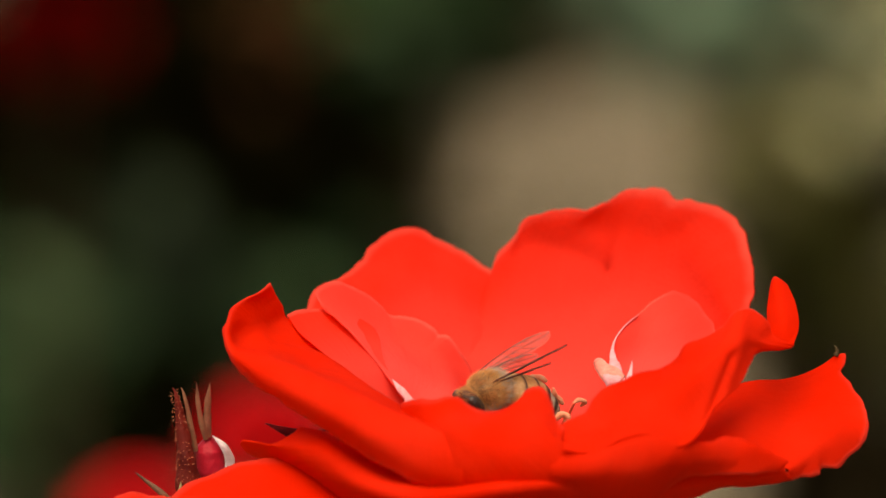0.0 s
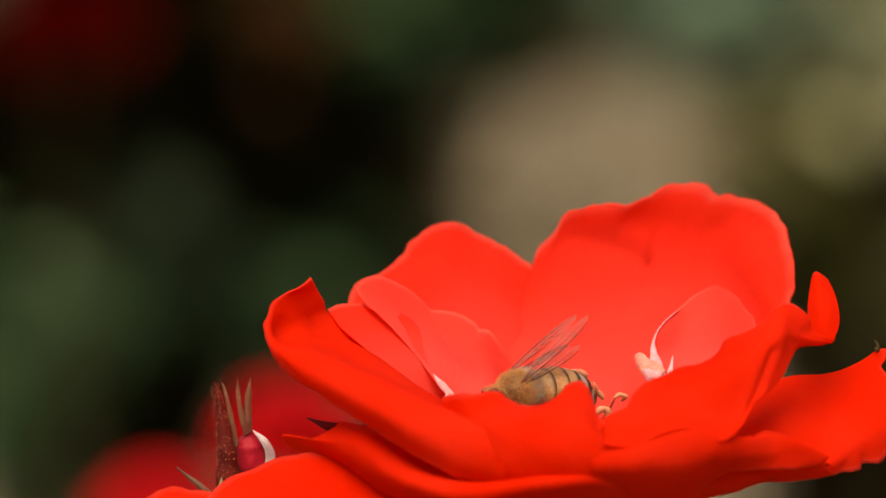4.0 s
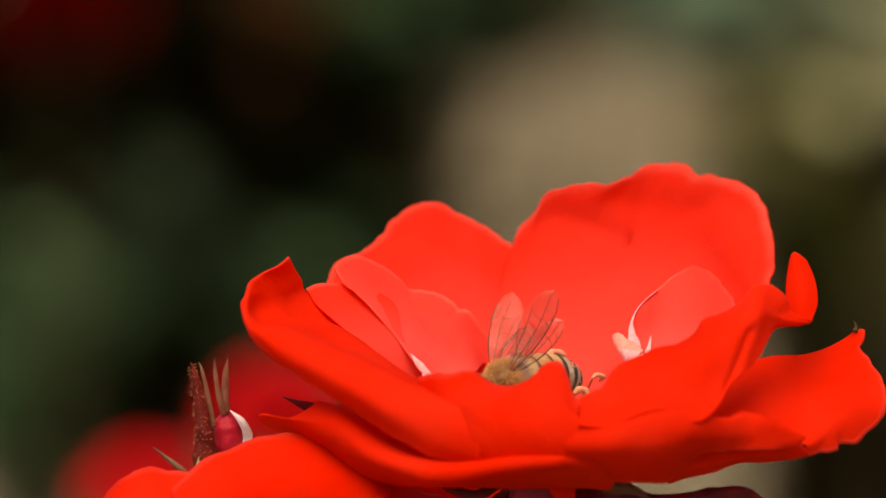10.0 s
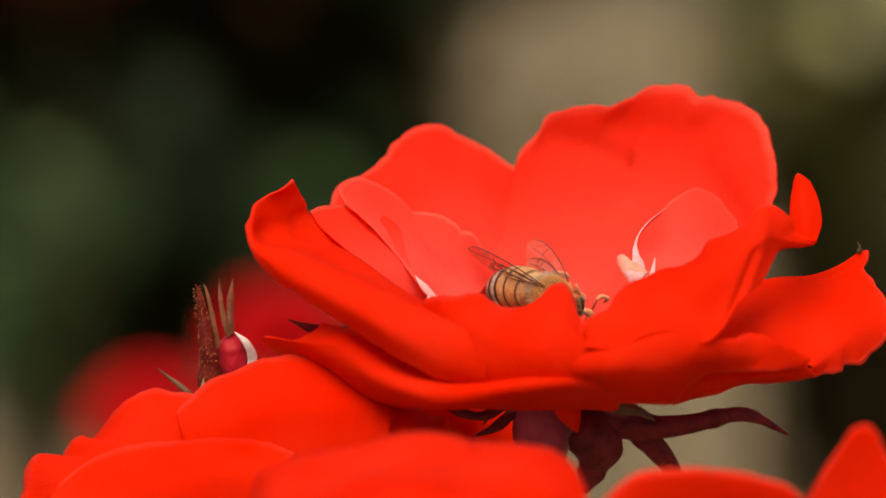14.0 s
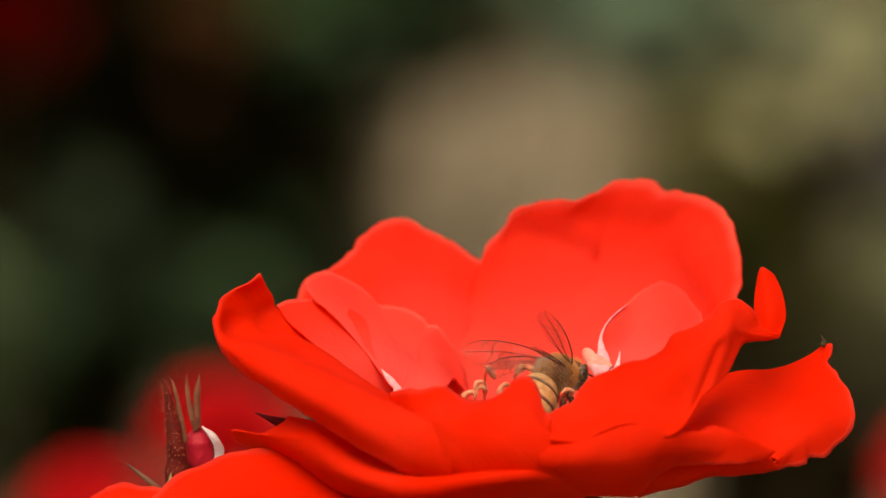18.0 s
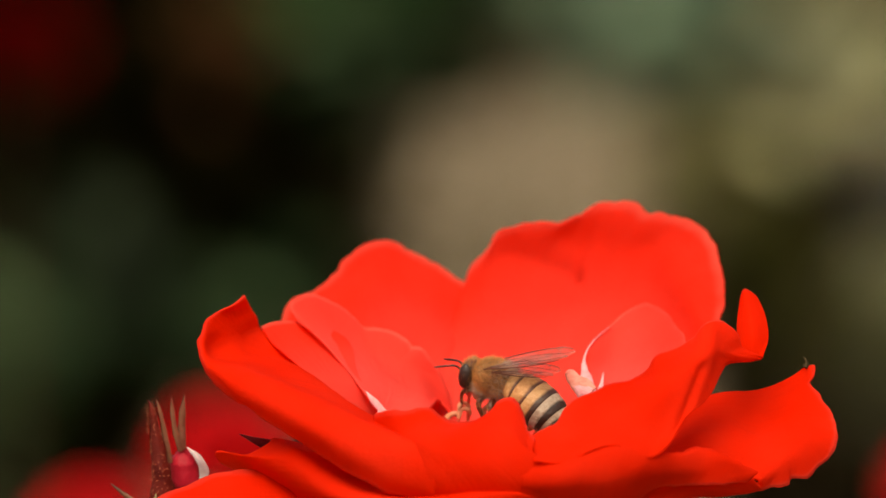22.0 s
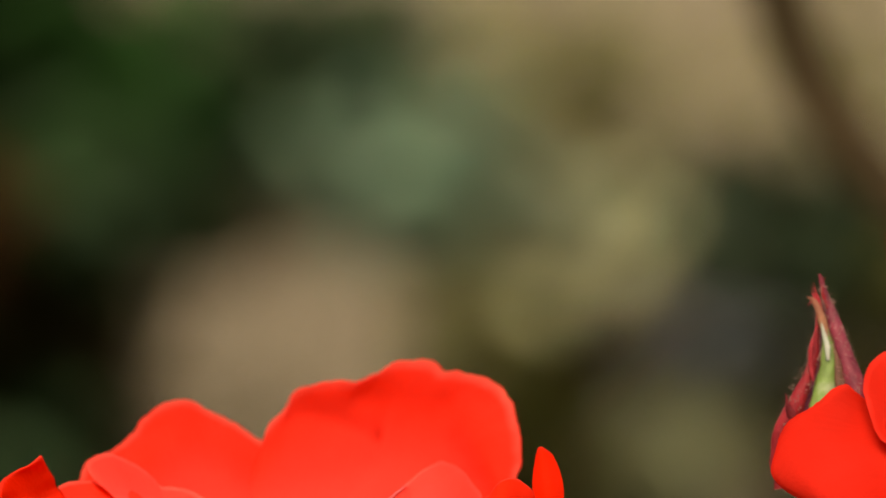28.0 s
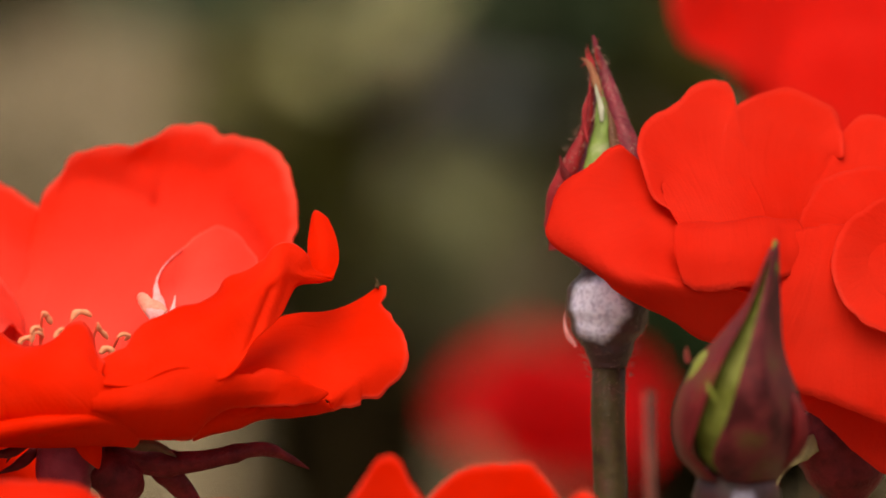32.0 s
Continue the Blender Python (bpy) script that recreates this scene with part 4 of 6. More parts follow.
def right_rose():
    o = (68.7, -0.2, 6.0)
    rose = thing("rose", o, "bright red rose with rounded petals crowding over a bud", "rose", "roses")

    def W(*lines, **k):
        return loft(rose, o, lines, thick=0.14, mat=RED_EVEN, **k)

    # back petals
    W(
        [(66, -2, 12), (68, -2, 12)],
        [(63.5, -1.5, 20), (69.9, 1, 19.7), (73.4, 2.5, 19.8)],
        [(62.8, 3, 22.8), (69.4, 8, 24.8), (74.6, 8.5, 23.4)],
        [(63.4, 7, 25.7), (64.5, 9.5, 28.2), (65.8, 11, 29), (67.6, 12.5, 29.5), (70, 13.5, 29.9), (71.1, 13.6, 29.8), (72.8, 13, 29.3), (74.4, 12.4, 28.7), (75.4, 11.4, 27.8), (75.8, 9.5, 26.3), (75.6, 7, 24.4)],
        ruffle=0.3, nu=70, nv=26)
    W(
        [(70, -2, 12), (72, -2, 12)],
        [(71.1, 2, 20.6), (75.8, 4, 21.1), (81.4, 4, 21)],
        [(74.1, 8, 23.5), (75.4, 10, 25.4), (77.1, 12, 26.7), (78.7, 13, 27.2), (80.7, 13, 26.8), (83.4, 12, 25.8), (84.8, 9, 23.7)],
        ruffle=0.3, nu=60, nv=22)
    W(
        [(64, -3, 12), (66, -3, 12)],
        [(58.8, -7, 20.2), (63.2, -4, 19.8), (67.3, -2, 20.1)],
        [(56.7, 0.5, 23.6), (60.7, 5, 24.6), (65.9, 6, 24.2)],
        [(57.8, -4, 22), (55.7, -1.6, 23.5), (55.1, 1, 25.2), (55, 3.6, 26.7), (55.5, 6, 28.1), (57.3, 8, 29), (59.4, 9.4, 29.7), (60.7, 10.8, 30.7), (62.2, 11.6, 31.1), (63.5, 11.8, 31.2), (64.7, 11.4, 30.9), (65.1, 10, 29.8), (65.4, 8.5, 27.9), (65.8, 7, 25.7)],
        ruffle=0.3, nu=80, nv=28, creases=((65.7, 26.6, 66.4, 20.8, -0.3, -0.2, 1.2), (60.7, 29.5, 61.3, 22.6, 0.25, 0.1, 2),))
    # left petal, its edge rolled under
    W(
        [(60, -1, 12), (62, -3, 11)],
        [(58.3, 5.5, 23.9), (59.5, 1, 21.1), (60.4, -4.5, 19.2)],
        [(55.8, 5.4, 24.6), (53.3, -0.6, 22.8), (53.9, -6, 20.3), (58.5, -9.6, 18.5)],
        [(53.7, 4.5, 26.4), (49.7, 0.5, 24.9), (47.8, -3, 22.4), (49.2, -6.5, 20.2), (52.7, -10, 18.6), (58.3, -12.5, 17.6)],
        [(53.3, 4.6, 26.7), (51.7, 3.6, 26.3), (49.9, 2, 25.1), (47.8, 0.6, 24.3), (46.6, -0.6, 23.2), (45.7, -2.4, 21.4), (45.4, -3.6, 20), (46.5, -5, 19.1), (48.6, -7, 18.3), (50.3, -9, 17.6), (52.6, -11, 17), (55.3, -12, 16.8), (58.8, -12.8, 16.6), (64.7, -12, 15.8)],
        [(53, 5.4, 26.2), (51.6, 4.4, 25.7), (49.9, 3, 24.5), (48.1, 1.8, 23.6), (47, 0.8, 22.4), (46.2, -0.8, 20.8), (46, -1.8, 19.4), (47, -3, 18.2), (49.1, -4.6, 17.1), (51.1, -6.4, 15.9), (53.5, -8, 14.3), (56.2, -9, 13.1), (60.4, -9.5, 10.6), (65, -9, 9.9)],
        ruffle=0.25, nu=90, nv=36)
    # folded lip in front
    W(
        [(62, -2, 11), (66, -3, 11)],
        [(59.5, -5.5, 20.6), (63.2, -4, 20.4), (69.4, -3, 20.6)],
        [(57.5, -9, 22.2), (61.1, -8.4, 21.8), (65.1, -7.6, 21.9), (70.2, -6, 21.1)],
        [(57.1, -11.6, 20.6), (60.2, -12, 20.4), (64.7, -11.4, 20.2), (70.2, -9, 19.7)],
        [(57.8, -13.2, 17.7), (59, -13.6, 17), (60.7, -13.8, 16.8), (63.4, -13.4, 16.9), (66.3, -12.4, 17.1), (70.1, -10, 17.7)],
        ruffle=0.2, nu=60, nv=24, creases=((67.1, 24.6, 62.8, 19, 0.3, 0.2, 1.2), (60.5, 24.4, 60, 19, -0.25, 0, 1.4),))
    # front right, round
    W(
        [(74, -4, 10), (78, -4, 10)],
        [(73.2, -4, 19.3), (77.2, -3, 20.1), (81.7, -3, 19.5)],
        [(70.5, -8, 18.8), (70.1, -5.5, 20.4), (70.6, -3.4, 21.8), (72.5, -0.4, 23.8), (74.3, 1, 24.4), (76.6, 2, 24.7), (79.5, 2.4, 24.5), (82.2, 2, 23.9), (84.2, 0, 22.6)],
        ruffle=0.3, nu=80, nv=28)
    W(
        [(78, -6, 9), (81, -6, 8)],
        [(77.7, -9, 17.2), (80, -8, 17.5), (83.3, -8, 17.4)],
        [(79.2, -15.5, 12.2), (77, -15.4, 13.2), (75.1, -15, 14.1), (73.4, -14, 15.6), (72.5, -12.4, 17.7), (72.8, -10.4, 20), (74, -8.4, 21.7), (76.2, -6.8, 23), (78.5, -6, 23.9), (82.4, -6, 23.7)],
        ruffle=0.3, nu=80, nv=28)
    # low right petal
    W(
        [(68, -5, 9), (74, -5, 8)],
        [(69, -7, 20.3), (73, -6, 21.1), (80.2, -6, 19.8)],
        [(67.5, -11, 16.9), (71.4, -11, 17.4), (79.5, -12, 15.8)],
        [(65.8, -12.6, 13.9), (65.3, -13.4, 11.6), (66.1, -14, 9.3), (68.1, -14.6, 7.2), (70.5, -15, 6.4), (73.8, -15.6, 5.4), (77.5, -16, 3.7), (81.5, -16, 2.6)],
        ruffle=0.35, nu=90, nv=32, creases=((69.6, 22.8, 68.6, 12.5, 0.3, 0.1, 2), (74.1, 14.7, 75.3, 8.4, -0.3, -0.1, 2),))
    # under petals
    W(
        [(70, -5, 6), (78, -5, 4)],
        [(70.1, -9, 5.3), (74.4, -10, 5), (81.1, -10, 2.5)],
        [(69.2, -9.6, 4.9), (70.5, -10.4, 3.5), (72.7, -11, 1.8), (74.3, -11.4, 0.2), (76, -11.6, -1.2), (78.2, -11.8, -2.5), (82.1, -12, -3.8)],
        ruffle=0.3, nu=60, nv=18)
    tube("receptacle", rose, o, [(72.6, -1.6, 1.3), (74.8, -3.1, -3.5), (75.2, -4.5, -8.4)], [3.0, 4.6, 4.0, 1.6], SEPAL_DARK, 14, 12)
    sepal(rose, o, [(72.9, -4.3, -0.8), (70.2, -8.4, -1.2), (68.1, -10.6, -2.2), (67.2, -11.1, -4.4)], 2.2, SEPAL_PALE)
    tube("stalk", rose, o, [(74, -1.9, -6.8), (74.4, -3.6, -20.3), (70, 40, -300), (60, 40, -812)], [1.3, 1.6, 2.0, 2.4], STEM, 24, 10)


right_rose()


def back_rose():
    o = (94.4, 176, -4.8)
    rose = thing("rose", o, "red rose with broad loose petals, out of focus behind", "rose", "roses")

    def W(*lines, **k):
        return loft(rose, o, lines, **k)

    # broad petals
    W(
        [(95.2, 190, -1.3), (98.7, 190, -2.7)],
        [(84.6, 180, 1.3), (84.7, 174, -2.7), (89.9, 172, -6.5)],
        [(77.7, 172, 6.2), (74.5, 167, 2), (73.3, 164, -0.4), (74.5, 163, -3.3), (77.8, 162, -5.2), (81.7, 161, -7.6), (85.5, 162, -10)],
        ruffle=0.8, nu=60, nv=20, mat=SCARLET, thick=0.3)
    W(
        [(96.6, 190, -1.3), (101.4, 190, -2.8)],
        [(84.2, 176, -4.6), (93.3, 172, -5.1), (105, 174, -4.4)],
        [(80.7, 168, -6), (82, 164, -9.1), (84.6, 160, -11.9), (90.5, 158, -14.2), (98.4, 158, -16.4), (107.7, 162, -14.5)],
        ruffle=0.8, nu=60, nv=20, mat=SCARLET, thick=0.3)
    W(
        [(94.6, 184, -2.6), (99.3, 184, -2.7)],
        [(85.4, 188, 1.5), (93.8, 190, 2.9), (106.6, 188, -1)],
        [(80.8, 190, 4.6), (86.2, 196, 8), (94.6, 198, 9.5), (104.7, 196, 7), (112.3, 190, 1.2)],
        ruffle=0.8, nu=60, nv=20, mat=SCARLET, thick=0.3)
    tube("calyx", rose, o, [(94.4, 180, -4.8), (94.4, 184, -10.8), (94.4, 184, -16.8)], [3.6, 3.2, 1.4], SEPAL_DARK, 12, 12)
    tube("stalk", rose, o, [(94.4, 184, -15.8), (94.4, 186, -54.8), (104.4, 196, -400), (109.4, 196, -812)], [1.4, 1.6, 2.0, 2.4], STEM, 24, 10)


back_rose()


# ---- buds ----
def bud_shape(name, parent, origin, line, radii, mat, label=""):
    return tube(name, parent, origin, line, radii, mat, 30, 20, 1.0, 0.05, label)


HIP_TALL = hip_material("frosted_maroon_hip_skin", Vector((-1.6, -2.9, 4.0)), 5.0)
HIP_NEAR = hip_material("dark_maroon_hip_skin", Vector((0.2, -4.2, -0.6)), 2.4, ((0.10, 0.07, 0.10), (0.26, 0.23, 0.32)))


def tall_bud():
    o = (52.4, 7.3, 6)
    bud = thing("rose_bud", o, "closed green and wine-red rosebud on a purplish hip and bristly stem", "rosebud", "buds")
    bud_shape("bud", bud, o, [(52.1, 9.1, 12.5), (51.4, 10.4, 16.8), (52.1, 11.9, 22.2), (52.5, 13, 26.6), (52.2, 14.1, 30.3)], [1.8, 4.7, 3.7, 2.0, 0.8], SEPAL_RED)
    hip = bud_shape("hip", bud, o, [(52.5, 9.2, 12.8), (52.5, 8.7, 11.1), (52.5, 8.1, 8.6), (52.4, 7.5, 6.5), (52.5, 7, 4.9), (52.5, 6.6, 3.3)], [2.6, 4.0, 4.25, 3.6, 2.4, 1.8], HIP_TALL, "purplish round hip with a pale waxy bloom")
    F = (0, -1, 0.2)
    sepal(bud, o, [(54.8, 5.7, 15.7), (55.2, 7.2, 21.1), (54.8, 8.2, 24.6), (53.8, 10.2, 27.8), (52.8, 12.1, 30.7), (52, 13.9, 33.1), (51.4, 14.5, 35.4)], 2.2, SEPAL_RED, 0.6, F, (1.0, 1.0, 1.0, 0.8, 0.65, 0.45, 0.12))
    sepal(bud, o, [(47.4, 6.2, 15.7), (47.2, 7.3, 19.5), (48.5, 8.2, 23.3), (50.1, 10, 26.3), (50.9, 11.7, 28.7), (51.3, 13.3, 30.8)], 1.9, SEPAL_CRIMSON, 0.6, F, (1.0, 1.2, 1.0, 0.7, 0.4, 0.1))
    sepal(bud, o, [(51.1, 4.8, 15.4), (51.2, 6.8, 20.7), (51.5, 8.9, 24.5), (52.1, 10.4, 27.3), (52, 11.6, 29.5), (51.5, 12.5, 31.4)], 3.3, SEPAL_GREEN, 0.4, F, (1.0, 1.1, 0.9, 0.65, 0.45, 0.1))
    sepal(bud, o, [(51.9, 11.5, 29.5), (51.4, 12.4, 31.7), (50.7, 13.5, 33), (50, 14.1, 33.2)], 0.9, SEPAL_TAN, 0.4, F, (0.6, 1.0, 0.7, 0.1))
    sepal(bud, o, [(51.9, 9.9, 27.8), (51.9, 10.5, 29), (51.6, 11.2, 30.2), (51.4, 11.8, 31.1)], 0.5, SEPAL_ASH, 0.3, F, (0.5, 1.0, 0.8, 0.2), label="whitish downy sepal edge")
    sepal(bud, o, [(53.3, 7.5, 23.4), (53.1, 8.8, 25.6), (52.9, 9.9, 27.4), (52.6, 10.8, 28.9)], 1.0, SEPAL_BROWN, 0.4, F, (1.0, 1.0, 0.7, 0.1))
    for tip in ([(51.7, 12.7, 31.3), (51.2, 13.5, 33.1), (50.9, 14.2, 34), (50.8, 14.3, 34.6)], [(52.1, 13, 32.3), (51.7, 13.6, 33.6), (51.7, 14.3, 34.5), (51.9, 14.4, 35.1)], [(51.4, 13.1, 32.3), (50.8, 13.4, 32.8), (50.4, 13.8, 32.6), (50.2, 13.8, 32.3)], [(51.2, 12.9, 31.8), (51, 13.4, 32.7), (50.7, 14.1, 33.7), (50.6, 14.2, 34.2)], [(50.4, 8.9, 25.9), (50.2, 10.2, 28.5), (50.8, 11.5, 30.4), (51, 12.6, 31.9)]):
        sepal(bud, o, tip, 0.5, SEPAL_CRIMSON, 0.5, F)
    bristles(bud, o, [(54.8, 6, 16.8), (54.6, 8.1, 24.3), (52.7, 12.1, 30.8), (51.6, 14.2, 34.4)], [1.2, 1.2, 0.8, 0.3], 320, 0.5, seed=12)
    bristles(bud, o, [(47.2, 6.5, 16.8), (48.4, 8.2, 23.3), (51, 11.7, 29), (51.3, 13.8, 32.7)], [0.9, 0.9, 0.5, 0.2], 220, 0.6, seed=13)
    sepal(bud, o, [(48.5, 6, 22.7), (47.8, 6.3, 23.8), (47.5, 6.8, 25.3)], 1.0, SEPAL_DARK, 0.4, F)
    sepal(bud, o, [(49.1, 5.4, 5.9), (48.3, 5.8, 7), (48, 6.2, 8.2), (48.1, 6.5, 9.3)], 0.5, WHITE_PETAL, 0.3, F, name="scar", label="thin whitish scar")
    stem = tube("stem", bud, o, [(52.5, 6.7, 3.8), (52.2, 5.8, 0.5), (52.3, 4.3, -4.8), (52.4, 2.8, -10.3), (52.5, -1, -23.8), (72, 60, -300), (60, 50, -812)], [1.7, 1.3, 1.25, 1.27, 1.3, 2.0, 2.6], STEM, 60, 14, 1, 0.12)
    bristles(bud, o, [(52.5, 7.9, 8.1), (52.5, 6.4, 2.8), (52.3, 4.3, -4.8), (52.4, 2, -12.9)], [4.1, 1.6, 1.25, 1.27], 620, 0.5)
    bristles(bud, o, [(51.4, 10.4, 16.8), (52.1, 11.9, 22.2), (52.4, 13, 26.6), (51.9, 14.6, 31.9)], [4.7, 3.7, 2.0, 0.6], 240, 0.6, seed=4)


tall_bud()


def near_bud():
    o = (60.6, -39.1, 5.6)
    bud = thing("rose_bud", o, "plump maroon rosebud with a bright green seam", "rosebud", "buds")
    F = (0, -1, 0.2)
    bud_shape("bud", bud, o, [(60.5, -40, 5.9), (60.5, -40, 8.7), (60.4, -40, 11.5), (60.2, -40, 14.8), (61.2, -39.6, 18), (62.7, -38.6, 21.5), (63.7, -37.4, 25), (64.3, -36, 28.2)], [1.8, 4.3, 5.3, 4.6, 2.75, 1.4, 0.7, 0.12], BUD_GREEN, "yellow-green bud showing between its sepals")

    def W(*lines, **k):
        return loft(bud, o, lines, **k)

    W(
        [(63.9, -36, 27.4), (61.6, -38, 23), (59.4, -39, 20.5), (57.1, -39, 17.8), (55.2, -39, 14.6), (54.5, -39, 11.8), (55, -39, 8.5), (56.9, -39, 6)],
        [(63.9, -36.6, 27.5), (61.2, -41, 22.8), (58.5, -43.5, 19.7), (56.1, -44.5, 16.2), (55.1, -44.3, 12.9), (55.2, -43.4, 9.8), (57.4, -42, 6.6)],
        [(63.9, -37, 27.6), (60.9, -42, 22.4), (59, -44.6, 20), (57.3, -46, 16.6), (56.2, -45.6, 13), (55.8, -44.8, 10.3), (58.3, -43, 6.8)],
        ruffle=0.08, nu=40, nv=20, frill=0.0, mat=SEPAL_WINE, name="sepal", label="crimson and maroon sepal")
    W(
        [(64, -37, 27.6), (62, -42.2, 22.5), (60.9, -45, 20.1), (59.7, -46.5, 16.8), (58.7, -46.6, 13.5), (57.6, -46, 9.9), (59.1, -43.6, 6.9)],
        [(64.2, -36.8, 27.6), (62.6, -42, 22.5), (62.3, -45, 19), (62.5, -46.2, 16.1), (62.7, -46, 12.7), (62.4, -45, 9.4), (61.8, -43, 6.6)],
        [(64.6, -35.6, 28), (64.6, -38.4, 22.2), (64.9, -39.2, 18), (66.2, -40, 14.1), (66.8, -40, 11.6), (66.3, -40, 8.6), (64.3, -40, 5.8)],
        ruffle=0.08, nu=40, nv=20, frill=0.0, mat=BUD_MIX, name="sepal", label="dark maroon sepal")
    sepal(bud, o, [(65.1, -41, 15), (66, -42, 13.1), (66.2, -42, 10.6), (65.2, -41.5, 8.4), (63.9, -41, 7)], 1.6, SEPAL_DARK, 0.6, F, (0.3, 0.9, 1.0, 0.8, 0.3))
    sepal(bud, o, [(57.9, -46.4, 15.6), (57.2, -46.6, 16.8), (57.0, -46.2, 17.6)], 0.6, BUD_GREEN, 0.3, F, (0.6, 1.0, 0.1), label="yellow-green side vein")
    sepal(bud, o, [(55.8, -40, 17.6), (55.7, -39.5, 18.3), (55.8, -39, 18.9)], 0.7, SEPAL_WINE, 0.5, F, (1.0, 0.7, 0.1))
    bud_shape("hip", bud, o, [(60.4, -38.7, 6.9), (60.5, -39.4, 4.5), (60.5, -40.1, 1.9), (60.5, -41, -1.1)], [3.4, 4.2, 3.4, 1.7], HIP_NEAR)
    tube("stem", bud, o, [(60.5, -40.8, -0.6), (60.8, -41.5, -10.5), (85, 0, -300), (70, 0, -812)], [1.7, 1.7, 2.2, 2.6], STEM, 20, 10)


near_bud()


def left_bud():
    o = (-33.4, 3.4, -2.8)
    bud = thing("rose_bud", o, "small crimson rosebud opening between long spiky sepals", "rosebud", "buds")
    F = (0, -1, 0.2)
    bud_shape("bud", bud, o, [(-31.8, 4, -0.1), (-31.9, 4, 1.9), (-32.1, 4, 3.6), (-32.2, 4, 4.9)], [1.5, 1.75, 1.5, 0.35], CRIMSON_BUD)
    sepal(bud, o, [(-30.2, 2.6, 1.4), (-30, 2.4, 2.9), (-30.6, 2.4, 4.3), (-31.7, 3, 5.2)], 1.05, DOWNY_WHITE, 0.3, F, (0.7, 1.0, 0.6, 0.1), name="petal", label="white folded petal edge")
    sepal(bud, o, [(-33.9, 1, -0.9), (-34.1, 1.4, 1.8), (-34.4, 2, 4.5), (-34.8, 2.6, 7.2), (-35.2, 3, 9.4), (-35.5, 3, 10)], 2.2, SEPAL_RUST, 0.5, F, (1.35, 1.1, 0.8, 0.55, 0.35, 0.05))
    sepal(bud, o, [(-33.3, 3, 3.6), (-33.7, 3, 5.6), (-34.1, 3, 7.9), (-34.5, 3, 9.6), (-34.7, 3, 10)], 0.6, SEPAL_TAN, 0.5, F, (0.8, 1.0, 0.9, 0.6, 0.1))
    sepal(bud, o, [(-32.3, 3.2, 4.7), (-32.8, 3.2, 6.7), (-33.1, 3.2, 8.7), (-33.2, 3.2, 10.4)], 0.5, SEPAL_TAN, 0.4, F, (0.9, 1.0, 0.9, 0.1))
    sepal(bud, o, [(-32.2, 3.4, 4.9), (-32.2, 3.6, 6.9), (-32.1, 3.8, 8.8), (-31.9, 3.8, 10.3)], 0.7, SEPAL_TAN, 0.4, F, (1.0, 1.0, 0.8, 0.1))
    sepal(bud, o, [(-35.6, -1, -0.3), (-36.9, -0.5, 0.7), (-38, 0, 1.4), (-39.1, 0, 2.3)], 0.55, SEPAL_BROWN, 0.4, F, (0.8, 1.0, 0.7, 0.1))
    sepal(bud, o, [(-35.2, -1, -0.3), (-34.8, -0.5, 0.5), (-34.7, 0, 1.4)], 0.6, SEPAL_PALE, 0.4, F, (1.0, 0.8, 0.1))
    bristles(bud, o, [(-34.2, 1, -0.4), (-34.4, 1.6, 3.5), (-34.9, 2.4, 7.2), (-35.4, 3, 9.8)], [0.85, 0.8, 0.6, 0.3], 170, 0.28, BRISTLE_GOLD, 21)
    tube("stem", bud, o, [(-33.4, 3.7, -1.7), (-33.7, 2.5, -12.9), (-45, 40, -300), (-40, 40, -812)], [1.2, 1.3, 1.8, 2.4], STEM, 20, 10)


left_bud()


# ---- roses farther back ----
def round_rose(where, size, label, mat, seed, tilt=0.0, turn=0.0):
    """A whole open rose of two rings of petals round a heart."""
    rnd = random.Random(seed)
    rose = thing("rose", where, label, "rose", "roses")
    rose.rotation_euler = (radians(tilt), 0, radians(turn))
    o = (0, 0, 0)
    for ring, (n, r, h, o1, u1) in enumerate(((6, 1.0, 0.35, 0.6, 0.15), (5, 0.72, 0.62, 0.75, 0.1), (4, 0.4, 0.7, 0.9, 0.1))):
        for k in range(n):
            a0 = 2 * math.pi * (k + 0.5 * ring) / n + rnd.uniform(-0.15, 0.15)
            half = math.pi / n * 1.25
            rim = []
            for q in range(-4, 5):
                s = q / 4
                rr = size * r * (1 - 0.35 * s ** 4) * rnd.uniform(0.94, 1.04)
                rim.append((rr * math.cos(a0 + s * half), rr * math.sin(a0 + s * half), size * (h * (1 - 0.45 * s ** 2)) * rnd.uniform(0.92, 1.06)))
            petal(rose, o, rim, (0, 0, -size * 0.05), out=o1, up=u1, ruffle=size * 0.03, mat=mat, nu=20, nv=9, thick=0.4)
    tube("calyx", rose, o, [(0, 0, 0), (0, 0, -size * 0.2), (0, 0, -size * 0.5)], [size * 0.16, size * 0.14, size * 0.05], SEPAL_DARK, 8, 10)
    foot = Vector((0, 0, -rose.location.z * 1000))
    foot.rotate(rose.rotation_euler.to_matrix().inverted())
    tube("stalk", rose, o, [(0, 0, -size * 0.45), (0, 0, -size * 1.6), foot * 0.6 + Vector((0, 0, -size)), foot], [size * 0.05, 1.6, 2.2, 2.6], STEM, 24, 8)
    return rose


